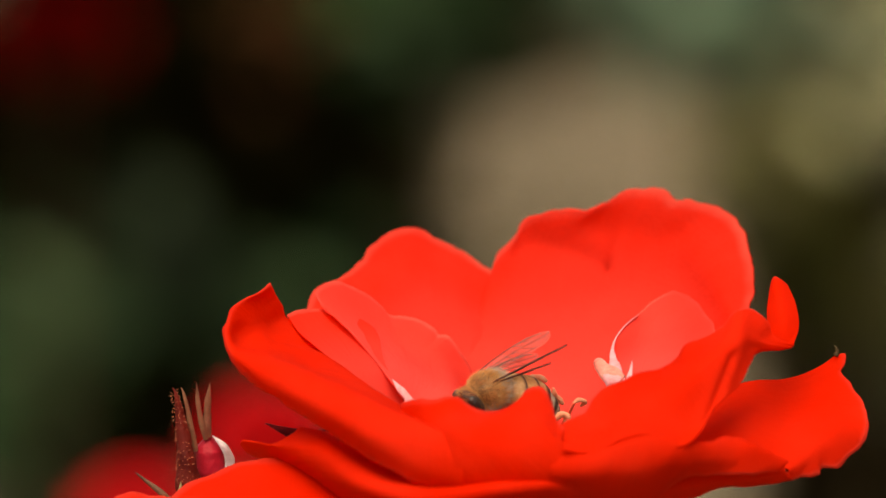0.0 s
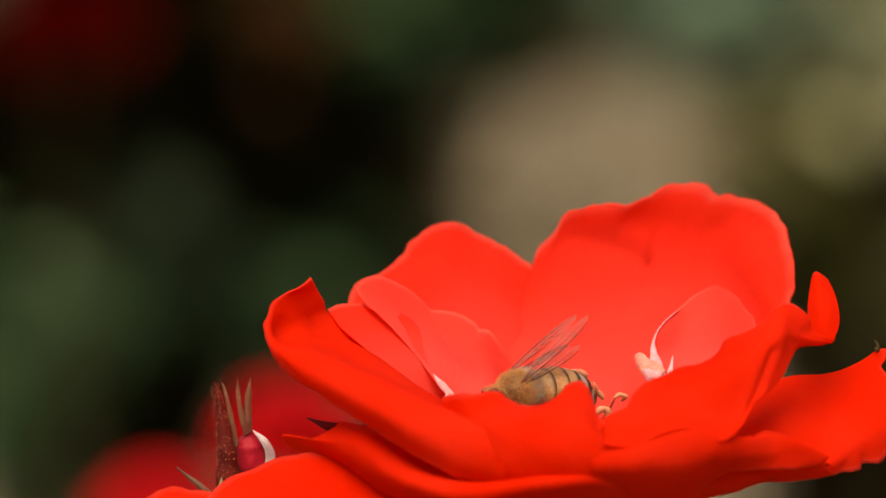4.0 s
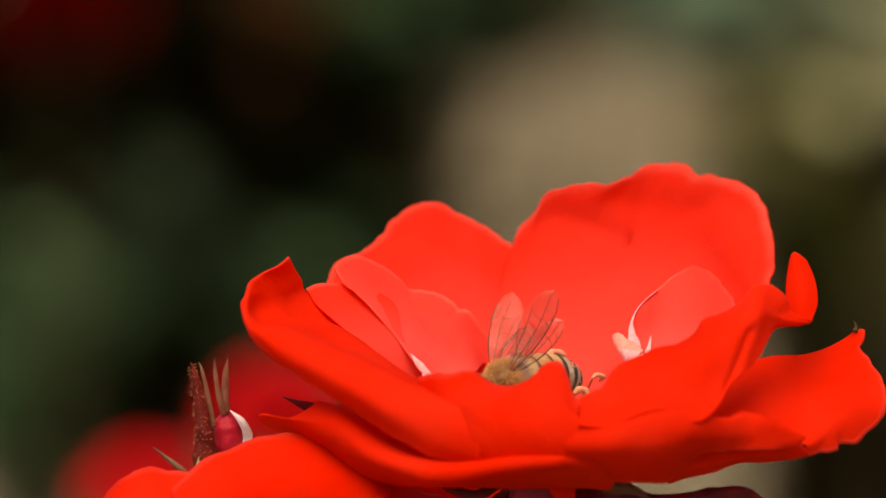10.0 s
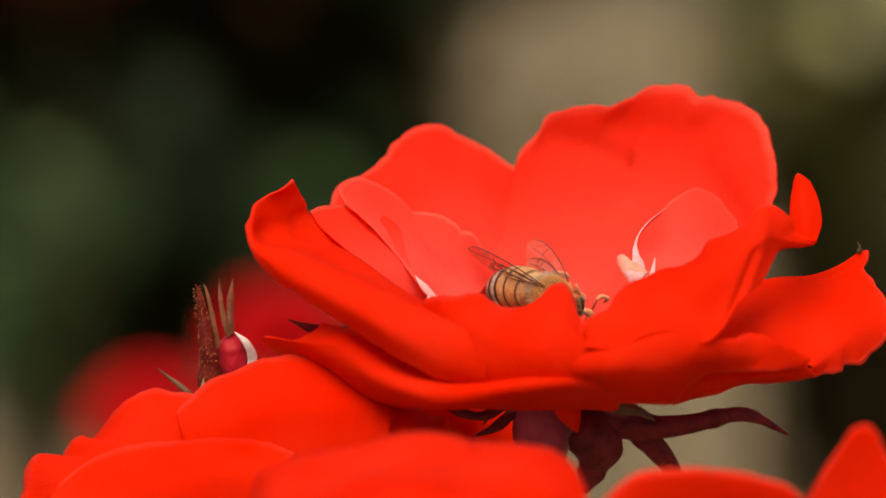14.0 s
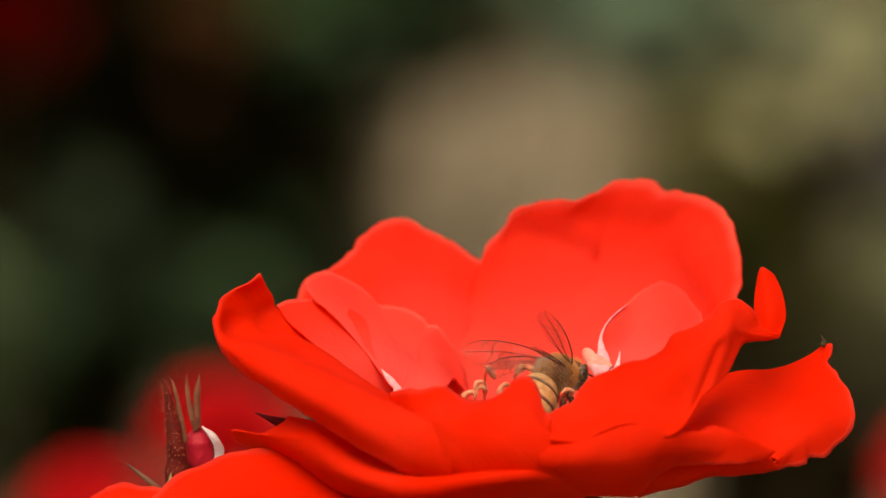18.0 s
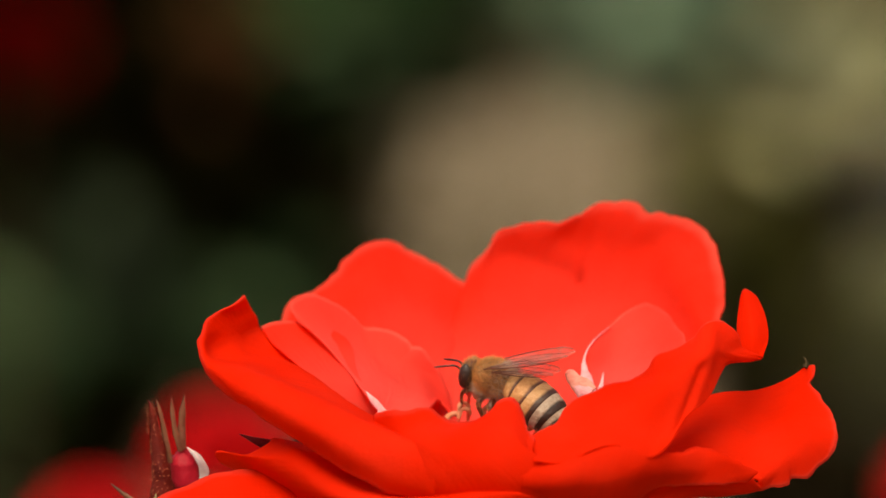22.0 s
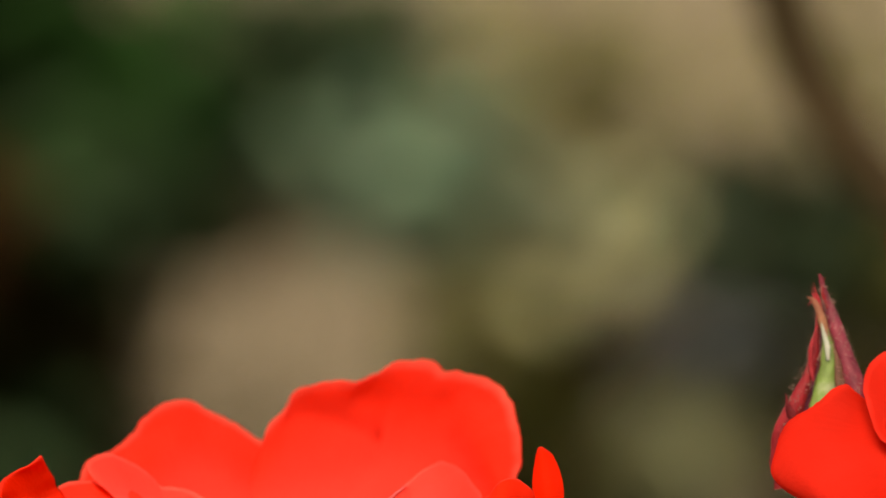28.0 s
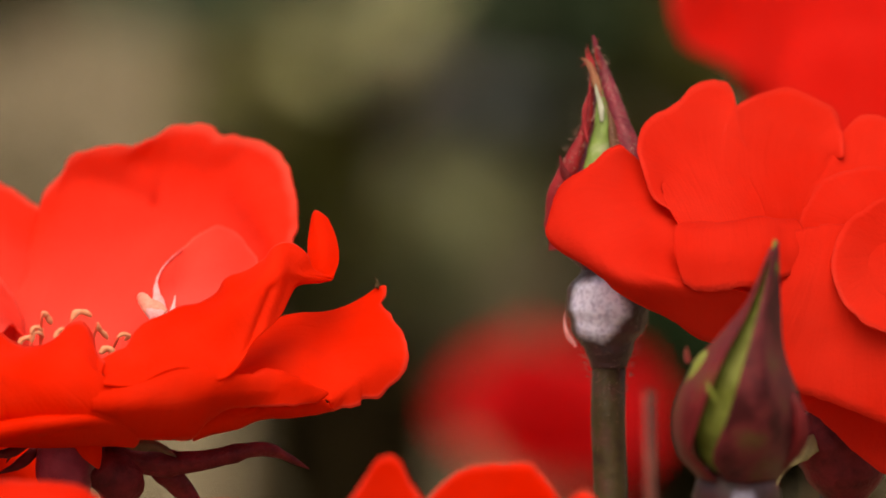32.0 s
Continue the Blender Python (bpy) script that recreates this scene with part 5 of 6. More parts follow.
round_rose((116, 855.4, -264.7), 23, "deep red rose, far out of focus behind", CRIMSON, 4, 25)
round_rose((-37, 575, -168), 13, "deep red rose, far out of focus behind", CRIMSON, 8, 25)
round_rose((-59.8, 575, -181.9), 12, "deep red rose, far out of focus behind", CRIMSON, 9, 25)
round_rose((-113, 1417.8, -307), 22, "red rose with shade painted into its petals, far out of focus", SHADED_RED, 10, 25)
tube("stem", None, (0, 0, 0), [(62.7, 74.2, -19.6), (62.7, 70.9, -31.2), (62.8, 66.0, -48.6), (80, 90, -812)], [0.5, 0.6, 1.0, 1.6], STEM_RED, 20, 8).name = "sprig"
tagged(bpy.data.objects["sprig"], "thin reddish rose stem rising beside the bud", "stem")
tube("cane", None, (0, 0, 0), [(76.0, 428.3, -11.5), (81.2, 423.4, -30.0), (85.3, 420.8, -39.7), (90.0, 418.8, -46.9), (95.1, 416.8, -54.2), (118.1, 410.4, -75.9), (200, 420, -812)], [4.4, 4.4, 4.5, 4.5, 4.6, 4.8, 5.4], BROWN_CANE, 40, 12).name = "bare_cane"
tagged(bpy.data.objects["bare_cane"], "bare brown cane leaning behind the roses", "cane")


# ---- shrubs behind ----
def leaf_into(verts, faces, p, size, rnd):
    """One pointed leaf of eight faces, cupped, at p."""
    a = rnd.uniform(0, 2 * math.pi)
    e = rnd.uniform(-0.5, 0.5)
    d = Vector((math.cos(a) * math.cos(e), math.sin(a) * math.cos(e), math.sin(e)))
    x = d.cross(Vector((rnd.gauss(0, 0.45), rnd.gauss(0, 0.45), 1))).normalized()
    n = x.cross(d)
    k = len(verts)
    L, w = size, size * 0.34
    for f, g in ((0.0, 0.0), (0.3, 0.9), (0.62, 0.85), (1.0, 0.0)):
        for s in (-1, 0, 1):
            verts.append(p + d * L * (f - 0.5) + x * w * g * s + n * (abs(s) * g * w * 0.35 - 0.15 * L * f * f))
    for r in range(3):
        for s in range(2):
            q = k + r * 3 + s
            faces.append((q, q + 1, q + 4, q + 3))


def shrub(mat, label, leaves, lobes, seed):
    """A leafy shrub of several lobes of leaves on stems that stand in the ground."""
    rnd = random.Random(seed)
    c = sum((Vector(q) for q in lobes), Vector()) / len(lobes)
    o = (c.x, c.y, -800)
    bush = thing("shrub", o, label, "shrub", "shrubs behind")
    verts, faces = [], []
    for q in lobes:
        q = Vector(q)
        r = rnd.uniform(19, 25)
        for _ in range(leaves):
            d = Vector((rnd.gauss(0, 1), rnd.gauss(0, 1), rnd.gauss(0, 1))).normalized() * r * rnd.random() ** 0.4
            leaf_into(verts, faces, q + d, rnd.uniform(11, 22), rnd)
        tube("stem", bush, o, [(c.x + rnd.uniform(-15, 15), c.y + rnd.uniform(-15, 15), -812), (c.x + (q.x - c.x) * 0.4, q.y, (q.z - 812) / 2), q], [1.3, 1.0, 0.5], BROWN_CANE, 12, 6)
    tagged(mesh_ob("leaves", verts, faces, mat, bush, o), kind="stuff")
    return bush


shrub(LEAF_MID, "bright green leafy shrub, far out of focus", 75, [(-31.2, 1570.2, -288.8), (-15.0, 1685.8, -327.1), (-1.1, 1522.9, -299.6), (3.1, 1621.0, -298.8), (-21.9, 1655.7, -337.3), (-49.0, 1701.3, -328.5), (-33.1, 1540.0, -322.5), (-20.2, 1560.0, -325.8)], 1)
shrub(LEAF_GREEN, "dark green leafy shrub, far out of focus", 42, [(25.6, 1501.5, -273.9), (43.9, 1482.4, -265.0), (41.8, 1654.8, -322.2), (18.8, 1573.4, -304.9), (66.5, 1689.4, -316.4), (54.0, 1561.7, -300.9)], 2)
shrub(LEAF_OLIVE, "thin olive shrub over dry earth, far out of focus", 26, [(3.7, 1542.0, -325.5), (14.8, 1649.8, -346.6), (-10.3, 1676.4, -359.7)], 3)
shrub(LEAF_DULL, "dull olive shrub, far out of focus", 36, [(20.2, 1677.5, -362.9), (34.8, 1648.5, -356.8), (2.6, 1616.8, -360.6)], 4)
shrub(LEAF_GREY, "pale grey-green leafy shrub, far out of focus", 34, [(39.3, 1556.4, -324.3), (54.5, 1525.4, -313.7), (75.9, 1668.0, -346.3), (88.8, 1617.3, -328.4), (58.9, 1470.0, -311.7), (76.8, 1489.1, -315.0), (89.5, 1525.0, -322.2)], 5)
shrub(LEAF_OLIVE, "thin olive shrub over dry earth, far out of focus", 16, [(83.1, 1490.0, -273.5), (108.7, 1588.8, -299.3), (113.8, 1478.6, -293.5), (110.9, 1566.7, -329.2), (132.4, 1654.0, -319.4)], 6)
shrub(LEAF_KHAKI, "yellowish khaki shrub, far out of focus", 14, [(131.6, 1611.0, -346.8), (130.7, 1622.9, -365.2), (113.5, 1612.4, -360.6), (148.2, 1687.0, -349.8)], 7)
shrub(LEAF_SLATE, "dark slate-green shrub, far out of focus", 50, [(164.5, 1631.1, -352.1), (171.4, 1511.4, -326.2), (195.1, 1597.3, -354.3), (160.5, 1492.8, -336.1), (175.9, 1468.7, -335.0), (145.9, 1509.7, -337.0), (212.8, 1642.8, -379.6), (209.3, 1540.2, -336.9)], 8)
shrub(LEAF_DEEP_SHADE, "dense shrub with shade painted into its leaves, far out of focus", 36, [(97.3, 1552.5, -375.6), (115.6, 1619.1, -395), (105.7, 1588.2, -400.3), (129.1, 1560, -383.3), (90.7, 1560, -384.7), (89.3, 1600, -409.1)], 9)
shrub(LEAF_BLUE, "blue-grey leaves, far out of focus", 42, [(168, 1584.5, -384.7), (168.4, 1652.7, -413.1), (180, 1670.7, -421.6), (154.3, 1600, -386.9), (158.6, 1634, -415)], 10)
shrub(LEAF_DULL, "dull olive shrub, far out of focus", 36, [(192.9, 1605.0, -393.8), (212.4, 1669.4, -421.6), (185.1, 1532.8, -394.6), (213.5, 1577.9, -383.4), (211.4, 1462.9, -340.3), (178.5, 1549.1, -409.1)], 11)
shrub(LEAF_KHAKI, "pale khaki shrub, far out of focus", 34, [(139.8, 1507.0, -393.7), (153.8, 1566.0, -423.7), (144.5, 1646.6, -453.3), (122.9, 1542.6, -415.1), (128.4, 1577.7, -438.7), (117.9, 1596.1, -449.0), (123.9, 1611.9, -467.5)], 12)
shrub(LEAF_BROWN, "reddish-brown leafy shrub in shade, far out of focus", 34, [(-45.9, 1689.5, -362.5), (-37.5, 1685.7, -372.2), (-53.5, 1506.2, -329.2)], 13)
shrub(LEAF_DEEP_SHADE, "dense shrub with shade painted into its leaves, far out of focus", 85, [(-46.3, 1544.8, -355.4), (-32.7, 1679.4, -400.5), (-45.1, 1560.3, -379.5), (-29, 1564.9, -387.6), (-60.2, 1508.1, -355.7), (-69.3, 1483.1, -362.1), (-27.2, 1600.8, -371.6), (-67.2, 1570.7, -333.4), (-82.3, 1592, -333.4), (-98.3, 1583.3, -329.5), (-41.5, 1565.8, -349.1), (-68.7, 1623.5, -370.1), (-86.1, 1648.5, -388.4), (-42.9, 1638.5, -421), (-78.6, 1499.1, -336.9), (-58.7, 1587.7, -400.1)], 14)
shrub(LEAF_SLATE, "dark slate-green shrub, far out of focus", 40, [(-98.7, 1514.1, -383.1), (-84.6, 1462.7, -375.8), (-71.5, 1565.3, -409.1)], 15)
shrub(LEAF_OLIVE, "thin olive shrub over dry earth, far out of focus", 20, [(79.2, 1471.3, -352.4), (75.7, 1503, -349.1)], 16)
shrub(LEAF_DEEP_SHADE, "dense shrub with shade painted into its leaves, far out of focus", 85, [(-97.6, 1687.1, -408.9), (-105.7, 1590.9, -370.0), (-100.2, 1682.0, -372.4), (-77.2, 1576.8, -339.8), (-90.3, 1644.2, -442.9), (-89.9, 1457.3, -422.8), (-75.1, 1566.8, -428.1)], 17)
shrub(LEAF_SAGE, "dim grey-green leaves, far out of focus", 5, [(-127.9, 1459.2, -372), (-118.2, 1484.2, -382.1)], 18)
shrub(LEAF_GREEN, "dark green leafy shrub, far out of focus", 42, [(-134.8, 1651.8, -469.2), (-113.3, 1455.6, -425.2), (-136.8, 1519.1, -447.2), (-102.9, 1595.4, -479.0), (-125.8, 1550.2, -473.6), (-107.8, 1616.3, -441.8), (-95.0, 1623.1, -457.8), (-99, 1600, -415)], 19)
shrub(LEAF_GREEN, "dark green leafy shrub, far out of focus", 40, [(-47.0, 1550.3, -415.3), (-30.6, 1508.0, -400.4), (-60.1, 1464.9, -396.1), (-16.2, 1579.1, -415.2), (-36.0, 1565.6, -435.0)], 20)
shrub(LEAF_DULL, "dull olive shrub in shade, far out of focus", 42, [(95.7, 1584.6, -416.3), (105.0, 1496.8, -398.8), (104.0, 1584.4, -440.3), (89.2, 1587.5, -430.7), (105.6, 1583.2, -457.2), (115.8, 1646.0, -493.4), (87.9, 1488.2, -378.2)], 21)
shrub(LEAF_DEEP_SHADE, "dense shrub with shade painted into its leaves, far out of focus", 85, [(111.1, 1621.3, -501.7), (98.3, 1535.9, -461.8), (121.3, 1594.8, -486.7), (121.6, 1516.1, -479.6), (103.5, 1540.1, -493.7), (133.1, 1598.5, -474.1)], 22)
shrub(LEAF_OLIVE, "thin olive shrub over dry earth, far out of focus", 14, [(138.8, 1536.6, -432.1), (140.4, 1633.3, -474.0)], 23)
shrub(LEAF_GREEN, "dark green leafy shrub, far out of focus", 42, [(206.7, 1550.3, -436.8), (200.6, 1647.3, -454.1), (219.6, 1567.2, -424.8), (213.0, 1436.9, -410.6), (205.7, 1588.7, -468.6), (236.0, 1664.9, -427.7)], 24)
shrub(LEAF_DEEP_SHADE, "dense shrub with shade painted into its leaves, far out of focus", 85, [(209.6, 1522.9, -479.5), (224.5, 1540.2, -490.2), (236.6, 1503.1, -472.0), (259.5, 1560.4, -486.6), (200.7, 1531.6, -487.2), (184.1, 1552.0, -454.0), (188.3, 1435.8, -439.2), (219.0, 1571.0, -475.5), (184.5, 1651.7, -504.8), (225.7, 1479.8, -443.1)], 25)
shrub(LEAF_DEEP_SHADE, "dense shrub with shade painted into its leaves, far out of focus", 85, [(-135.2, 1638.8, -352.7), (-120.9, 1616.2, -345.7), (-136.4, 1581.9, -374.1), (-141.5, 1545.0, -386.0), (-148.2, 1566.3, -351.5), (-117.3, 1516.2, -357.2), (-137.2, 1602.9, -364.2), (-109.0, 1647.0, -356.7), (-152.2, 1630.1, -389.9), (-124.8, 1527.9, -389.9)], 41)
shrub(LEAF_OLIVE, "thin olive shrub over dry earth, far out of focus", 12, [(154.1, 1606.7, -298.7), (183.2, 1661.1, -307.7), (164.5, 1528.0, -302.3), (196.1, 1614.3, -310.9), (187.9, 1556.5, -320.8), (210.7, 1627.3, -331.1), (207.1, 1628.3, -298.9)], 42)
# these leaves look dark from the shade painted into them
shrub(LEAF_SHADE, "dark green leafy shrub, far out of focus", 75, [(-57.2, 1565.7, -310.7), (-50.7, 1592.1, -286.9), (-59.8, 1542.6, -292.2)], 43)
shrub(LEAF_SAGE, "dim grey-green leafy shrub, far out of focus", 60, [(-132.6, 1613.4, -440.7), (-120.6, 1637.5, -458.2), (-146.1, 1609.9, -456.8), (-147.6, 1649.4, -443.7)], 44)
# higher shrub, its leaves also coloured as if in shade
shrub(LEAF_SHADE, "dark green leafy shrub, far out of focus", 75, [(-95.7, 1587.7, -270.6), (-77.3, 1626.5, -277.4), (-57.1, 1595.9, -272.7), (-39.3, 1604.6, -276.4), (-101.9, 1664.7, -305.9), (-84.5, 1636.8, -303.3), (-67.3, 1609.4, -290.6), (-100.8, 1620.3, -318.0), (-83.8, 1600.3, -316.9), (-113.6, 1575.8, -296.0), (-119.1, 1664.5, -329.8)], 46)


shrub(LEAF_DULL, "dull olive shrub, far out of focus", 26, [(86, 1552.6, -368.8), (93.4, 1607.3, -367.7)], 45)
shrub(LEAF_DULL, "sparse dull olive twigs over dry earth, far out of focus", 9, [(-16.6, 1579.8, -371.4), (-13.6, 1537.0, -377.0), (-9.0, 1611.4, -367.7), (1.7, 1552.2, -396.2), (29.9, 1588.5, -411.5)], 51)
shrub(LEAF_SAGE, "dim grey-green shrub, far out of focus", 26, [(15.8, 1560, -320.7), (30.4, 1600, -332.8), (10, 1620, -343.5)], 53)
shrub(LEAF_DULL, "dull olive shrub, far out of focus", 16, [(130.8, 1600, -319), (119, 1640, -320.5)], 54)
shrub(LEAF_GREEN, "dark green leafy shrub, far out of focus", 24, [(-14, 1480, -318.3), (-5.7, 1500, -329), (-24.5, 1490, -311)], 56)
shrub(LEAF_KHAKI, "thin pale khaki shrub over dry earth, far out of focus", 9, [(123.7, 1480, -327.1), (114, 1470, -330), (101.4, 1490, -323)], 57)

shrub(LEAF_SAGE, "dim grey-green leafy shrub, far out of focus", 46, [(-125.0, 1480.0, -420.0), (-110.2, 1500.0, -430.8), (-130.5, 1490.0, -437.8), (-96.6, 1480.0, -416.8), (-116.3, 1500.0, -414.3)], 58)

# ---- the honey bee ----
BLACK = plant_material("black_bee_shell", [(0.3, (0.012, 0.008, 0.006)), (0.7, (0.035, 0.02, 0.012))], 900, 0.35, spec=0.5)
BROWN = plant_material("brown_bee_leg", [(0.3, (0.04, 0.012, 0.006)), (0.7, (0.18, 0.045, 0.014))], 900, 0.4, spec=0.5)
FUR = plant_material("golden_brown_fur", [(0.3, (0.70, 0.33, 0.10)), (0.7, (0.92, 0.60, 0.28))], 900, 0.8)
PALE_FUR = plant_material("pale_abdomen_hair", [(0.3, (0.46, 0.38, 0.27)), (0.7, (0.74, 0.66, 0.54))], 900, 0.8)
for fine, tint in ((FUR, (0.86, 0.50, 0.20)), (PALE_FUR, (0.70, 0.60, 0.46))):
    # light shines through the thin hairs
    n, l = fine.node_tree.nodes, fine.node_tree.links
    glow, both = n.new("ShaderNodeBsdfTranslucent"), n.new("ShaderNodeMixShader")
    glow.inputs[0].default_value = (*tint, 1)
    both.inputs[0].default_value = 0.45
    l.new(n["Principled BSDF"].outputs[0], both.inputs[1])
    l.new(glow.outputs[0], both.inputs[2])
    l.new(both.outputs[0], n["Material Output"].inputs[0])
POLLEN = plant_material("red_brown_pollen", [(0.3, (0.10, 0.02, 0.009)), (0.7, (0.26, 0.055, 0.02))], 2200, 0.7)
THORAX = plant_material("dark_brown_thorax", [(0.3, (0.16, 0.075, 0.028)), (0.7, (0.30, 0.16, 0.065))], 900, 0.6)
HEAD_BROWN = plant_material("red_brown_bee_head", [(0.3, (0.06, 0.022, 0.012)), (0.7, (0.15, 0.055, 0.028))], 900, 0.5)
VEIN = plant_material("brown_wing_vein", [(0.3, (0.08, 0.018, 0.010)), (0.7, (0.14, 0.035, 0.02))], 900, 0.5)


def band_material(name, pale, rich, edge, dark):
    """A ring of the abdomen: pale in front, black behind an uneven edge."""
    m, n, l, q = material(name)
    c = n.new("ShaderNodeTexCoord")
    s = n.new("ShaderNodeSeparateXYZ")
    l.new(c.outputs["UV"], s.inputs[0])
    f = tex_noise(n, l, 700, 4)
    a = n.new("ShaderNodeMath")
    a.operation = "MULTIPLY_ADD"
    l.new(f, a.inputs[0])
    a.inputs[1].default_value = 0.2
    l.new(s.outputs[1], a.inputs[2])
    g = tex_noise(n, l, 2500, 3)
    col = ramp(n, l, g, [(0.3, pale), (0.7, rich)])
    black = ramp(n, l, a.outputs[0], [(edge - 0.03, (0, 0, 0)), (edge + 0.12, (1, 1, 1))])
    l.new(mix_colour(n, l, black, col, dark), q.inputs["Base Color"])
    q.inputs["Roughness"].default_value = 0.5
    bump(n, l, q, g, 0.4, 0.0003)
    return m


def wing_material():
    m, n, l, p = material("clear_wing")
    f = tex_noise(n, l, 500, 3)
    l.new(ramp(n, l, f, [(0.35, (0.22, 0.08, 0.05)), (0.65, (0.44, 0.22, 0.17))]), p.inputs["Base Color"])
    p.inputs["Roughness"].default_value = 0.3
    bump(n, l, p, f, 0.6, 0.0003)
    t = n.new("ShaderNodeBsdfTransparent")
    mx = n.new("ShaderNodeMixShader")
    mx.inputs[0].default_value = 0.17
    l.new(t.outputs[0], mx.inputs[1])
    l.new(p.outputs[0], mx.inputs[2])
    l.new(mx.outputs[0], n["Material Output"].inputs[0])
    return m


WING = wing_material()


def blob(name, parent, centre, radii, mat, seg=20, label="", rough=0.03):
    """A rounded body, slightly uneven, in mm of the bee's own space."""
    c = Vector(centre)
    verts, faces = [], []
    for j in range(seg // 2 + 1):
        a = math.pi * j / (seg // 2)
        for i in range(seg):
            b = 2 * math.pi * i / seg
            d = Vector((math.cos(a), math.sin(a) * math.cos(b), math.sin(a) * math.sin(b)))
            k = 1 + rough * noise.noise(d * 2 + c)
            verts.append(c + Vector((d.x * radii[0], d.y * radii[1], d.z * radii[2])) * k)
    for j in range(seg // 2):
        for i in range(seg):
            n2 = (i + 1) % seg
            faces.append((j * seg + i, j * seg + n2, (j + 1) * seg + n2, (j + 1) * seg + i))
    return mesh_ob(name, verts, faces, mat, parent, label=label)


def fur(parent, centre, radii, count, length, mat, seed, lean=(-0.3, 0, 0.1), bare=0.0):
    """Short hairs over a rounded body; bare: how far they thin out on its back."""
    rnd = random.Random(seed)
    c, lean = Vector(centre), Vector(lean)
    verts, faces = [], []
    for _ in range(count):
        d = Vector((rnd.gauss(0, 1), rnd.gauss(0, 1), rnd.gauss(0, 1))).normalized()
        if bare and rnd.random() < bare * max(0.0, min(1.0, (d.z - 0.35) * 3 - abs(d.x) * 0.8)):
            continue
        q = c + Vector((d.x * radii[0], d.y * radii[1], d.z * radii[2])) * 0.97
        e = q + (d + lean + Vector((rnd.gauss(0, 0.25), rnd.gauss(0, 0.25), rnd.gauss(0, 0.25)))) * length * rnd.uniform(0.5, 1.1)
        s = d.cross(Vector((rnd.gauss(0, 1), rnd.gauss(0, 1), 0.3))).normalized() * 0.022
        k = len(verts)
        verts += [q - s, q + s, e]
        faces.append((k, k + 1, k + 2))
    return tagged(mesh_ob("fur", verts, faces, mat, parent, smooth=False), kind="stuff")


WAIST, NECK = Vector((-1.5, 0, -0.2)), Vector((1.7, 0, -0.2))


def abdomen(bee):
    """Six overlapping rings; the first carries the others and turns at the waist."""
    line = spline([(-1.6, 0, -0.3), (-2.8, 0, -0.05), (-4.6, 0, -0.2), (-6.9, 0, -0.65), (-9.1, 0, -1.5)], 61)
    prof = [0.9, 1.65, 2.05, 2.25, 2.34, 2.34, 2.26, 2.08, 1.78, 1.35, 0.5]
    cuts = (0, 13, 24, 35, 45, 53, 60)
    sides = 32
    amber = ((0.42, 0.17, 0.05), (0.58, 0.29, 0.11))
    tan = ((0.44, 0.21, 0.075), (0.58, 0.33, 0.145))
    cream = ((0.31, 0.23, 0.16), (0.50, 0.41, 0.31))
    first = None
    for s in range(6):
        a, b = cuts[s], cuts[s + 1]
        verts, faces, uvs = [], [], []
        steps = b - a + 1
        for i in range(steps + 1):
            q = min(a + i, 60)
            p = line[q]
            t = (line[min(q + 1, 60)] - line[max(q - 1, 0)]).normalized()
            y = Vector((0, 1, 0))
            z = t.cross(y).normalized()
            f = q / 60 * 10
            k = min(int(f), 9)
            r = prof[k] + (prof[k + 1] - prof[k]) * (f - k)
            r *= 1.0 + 0.03 * (i / steps) if i < steps else 0.95
            for n in range(sides):
                g = 2 * math.pi * n / sides
                verts.append(p + y * math.cos(g) * r + z * math.sin(g) * r * 0.9)
                uvs.append((n / sides, i / steps))
        for i in range(steps):
            for n in range(sides):
                m = (n + 1) % sides
                faces.append((i * sides + n, i * sides + m, (i + 1) * sides + m, (i + 1) * sides + n))
        mat = band_material("bee_ring", *(tan if s == 0 else amber if s == 1 else tan if s == 2 else cream), (0.86, 0.80, 0.68, 0.56, 0.46, 0.16)[s], (0.09, 0.028, 0.011) if s < 2 else (0.045, 0.02, 0.011) if s == 2 else (0.028, 0.015, 0.009))
        seg = mesh_ob("abdomen" if s == 0 else "abdomen_ring", verts, faces, mat, first or bee, WAIST, uvs, label="" if s == 0 else "amber and black ring" if s < 3 else "cream and black ring")
        if s == 0:
            first = seg
            seg.location = WAIST * 0.001
    for q, r, h in ((17, 2.1, 0.22), (29, 2.3, 0.18), (39, 2.26, 0.18), (48, 2.0, 0.16)):
        fur(first, line[q] - WAIST, (0.4, r, r * 0.9), 420, h, PALE_FUR, 40 + q, (-1.2, 0, -0.2))
    hairs = fur(first, line[8] - WAIST, (1.0, 1.8, 1.65), 420, 0.3, FUR, 20, (-0.9, 0, 0))
    return first


WING_SHAPE = ((0.0, 0.03, -0.03), (0.15, 0.06, -0.10), (0.35, 0.08, -0.20), (0.6, 0.07, -0.27), (0.8, 0.03, -0.27), (0.93, -0.04, -0.22), (1.0, -0.12, -0.14))


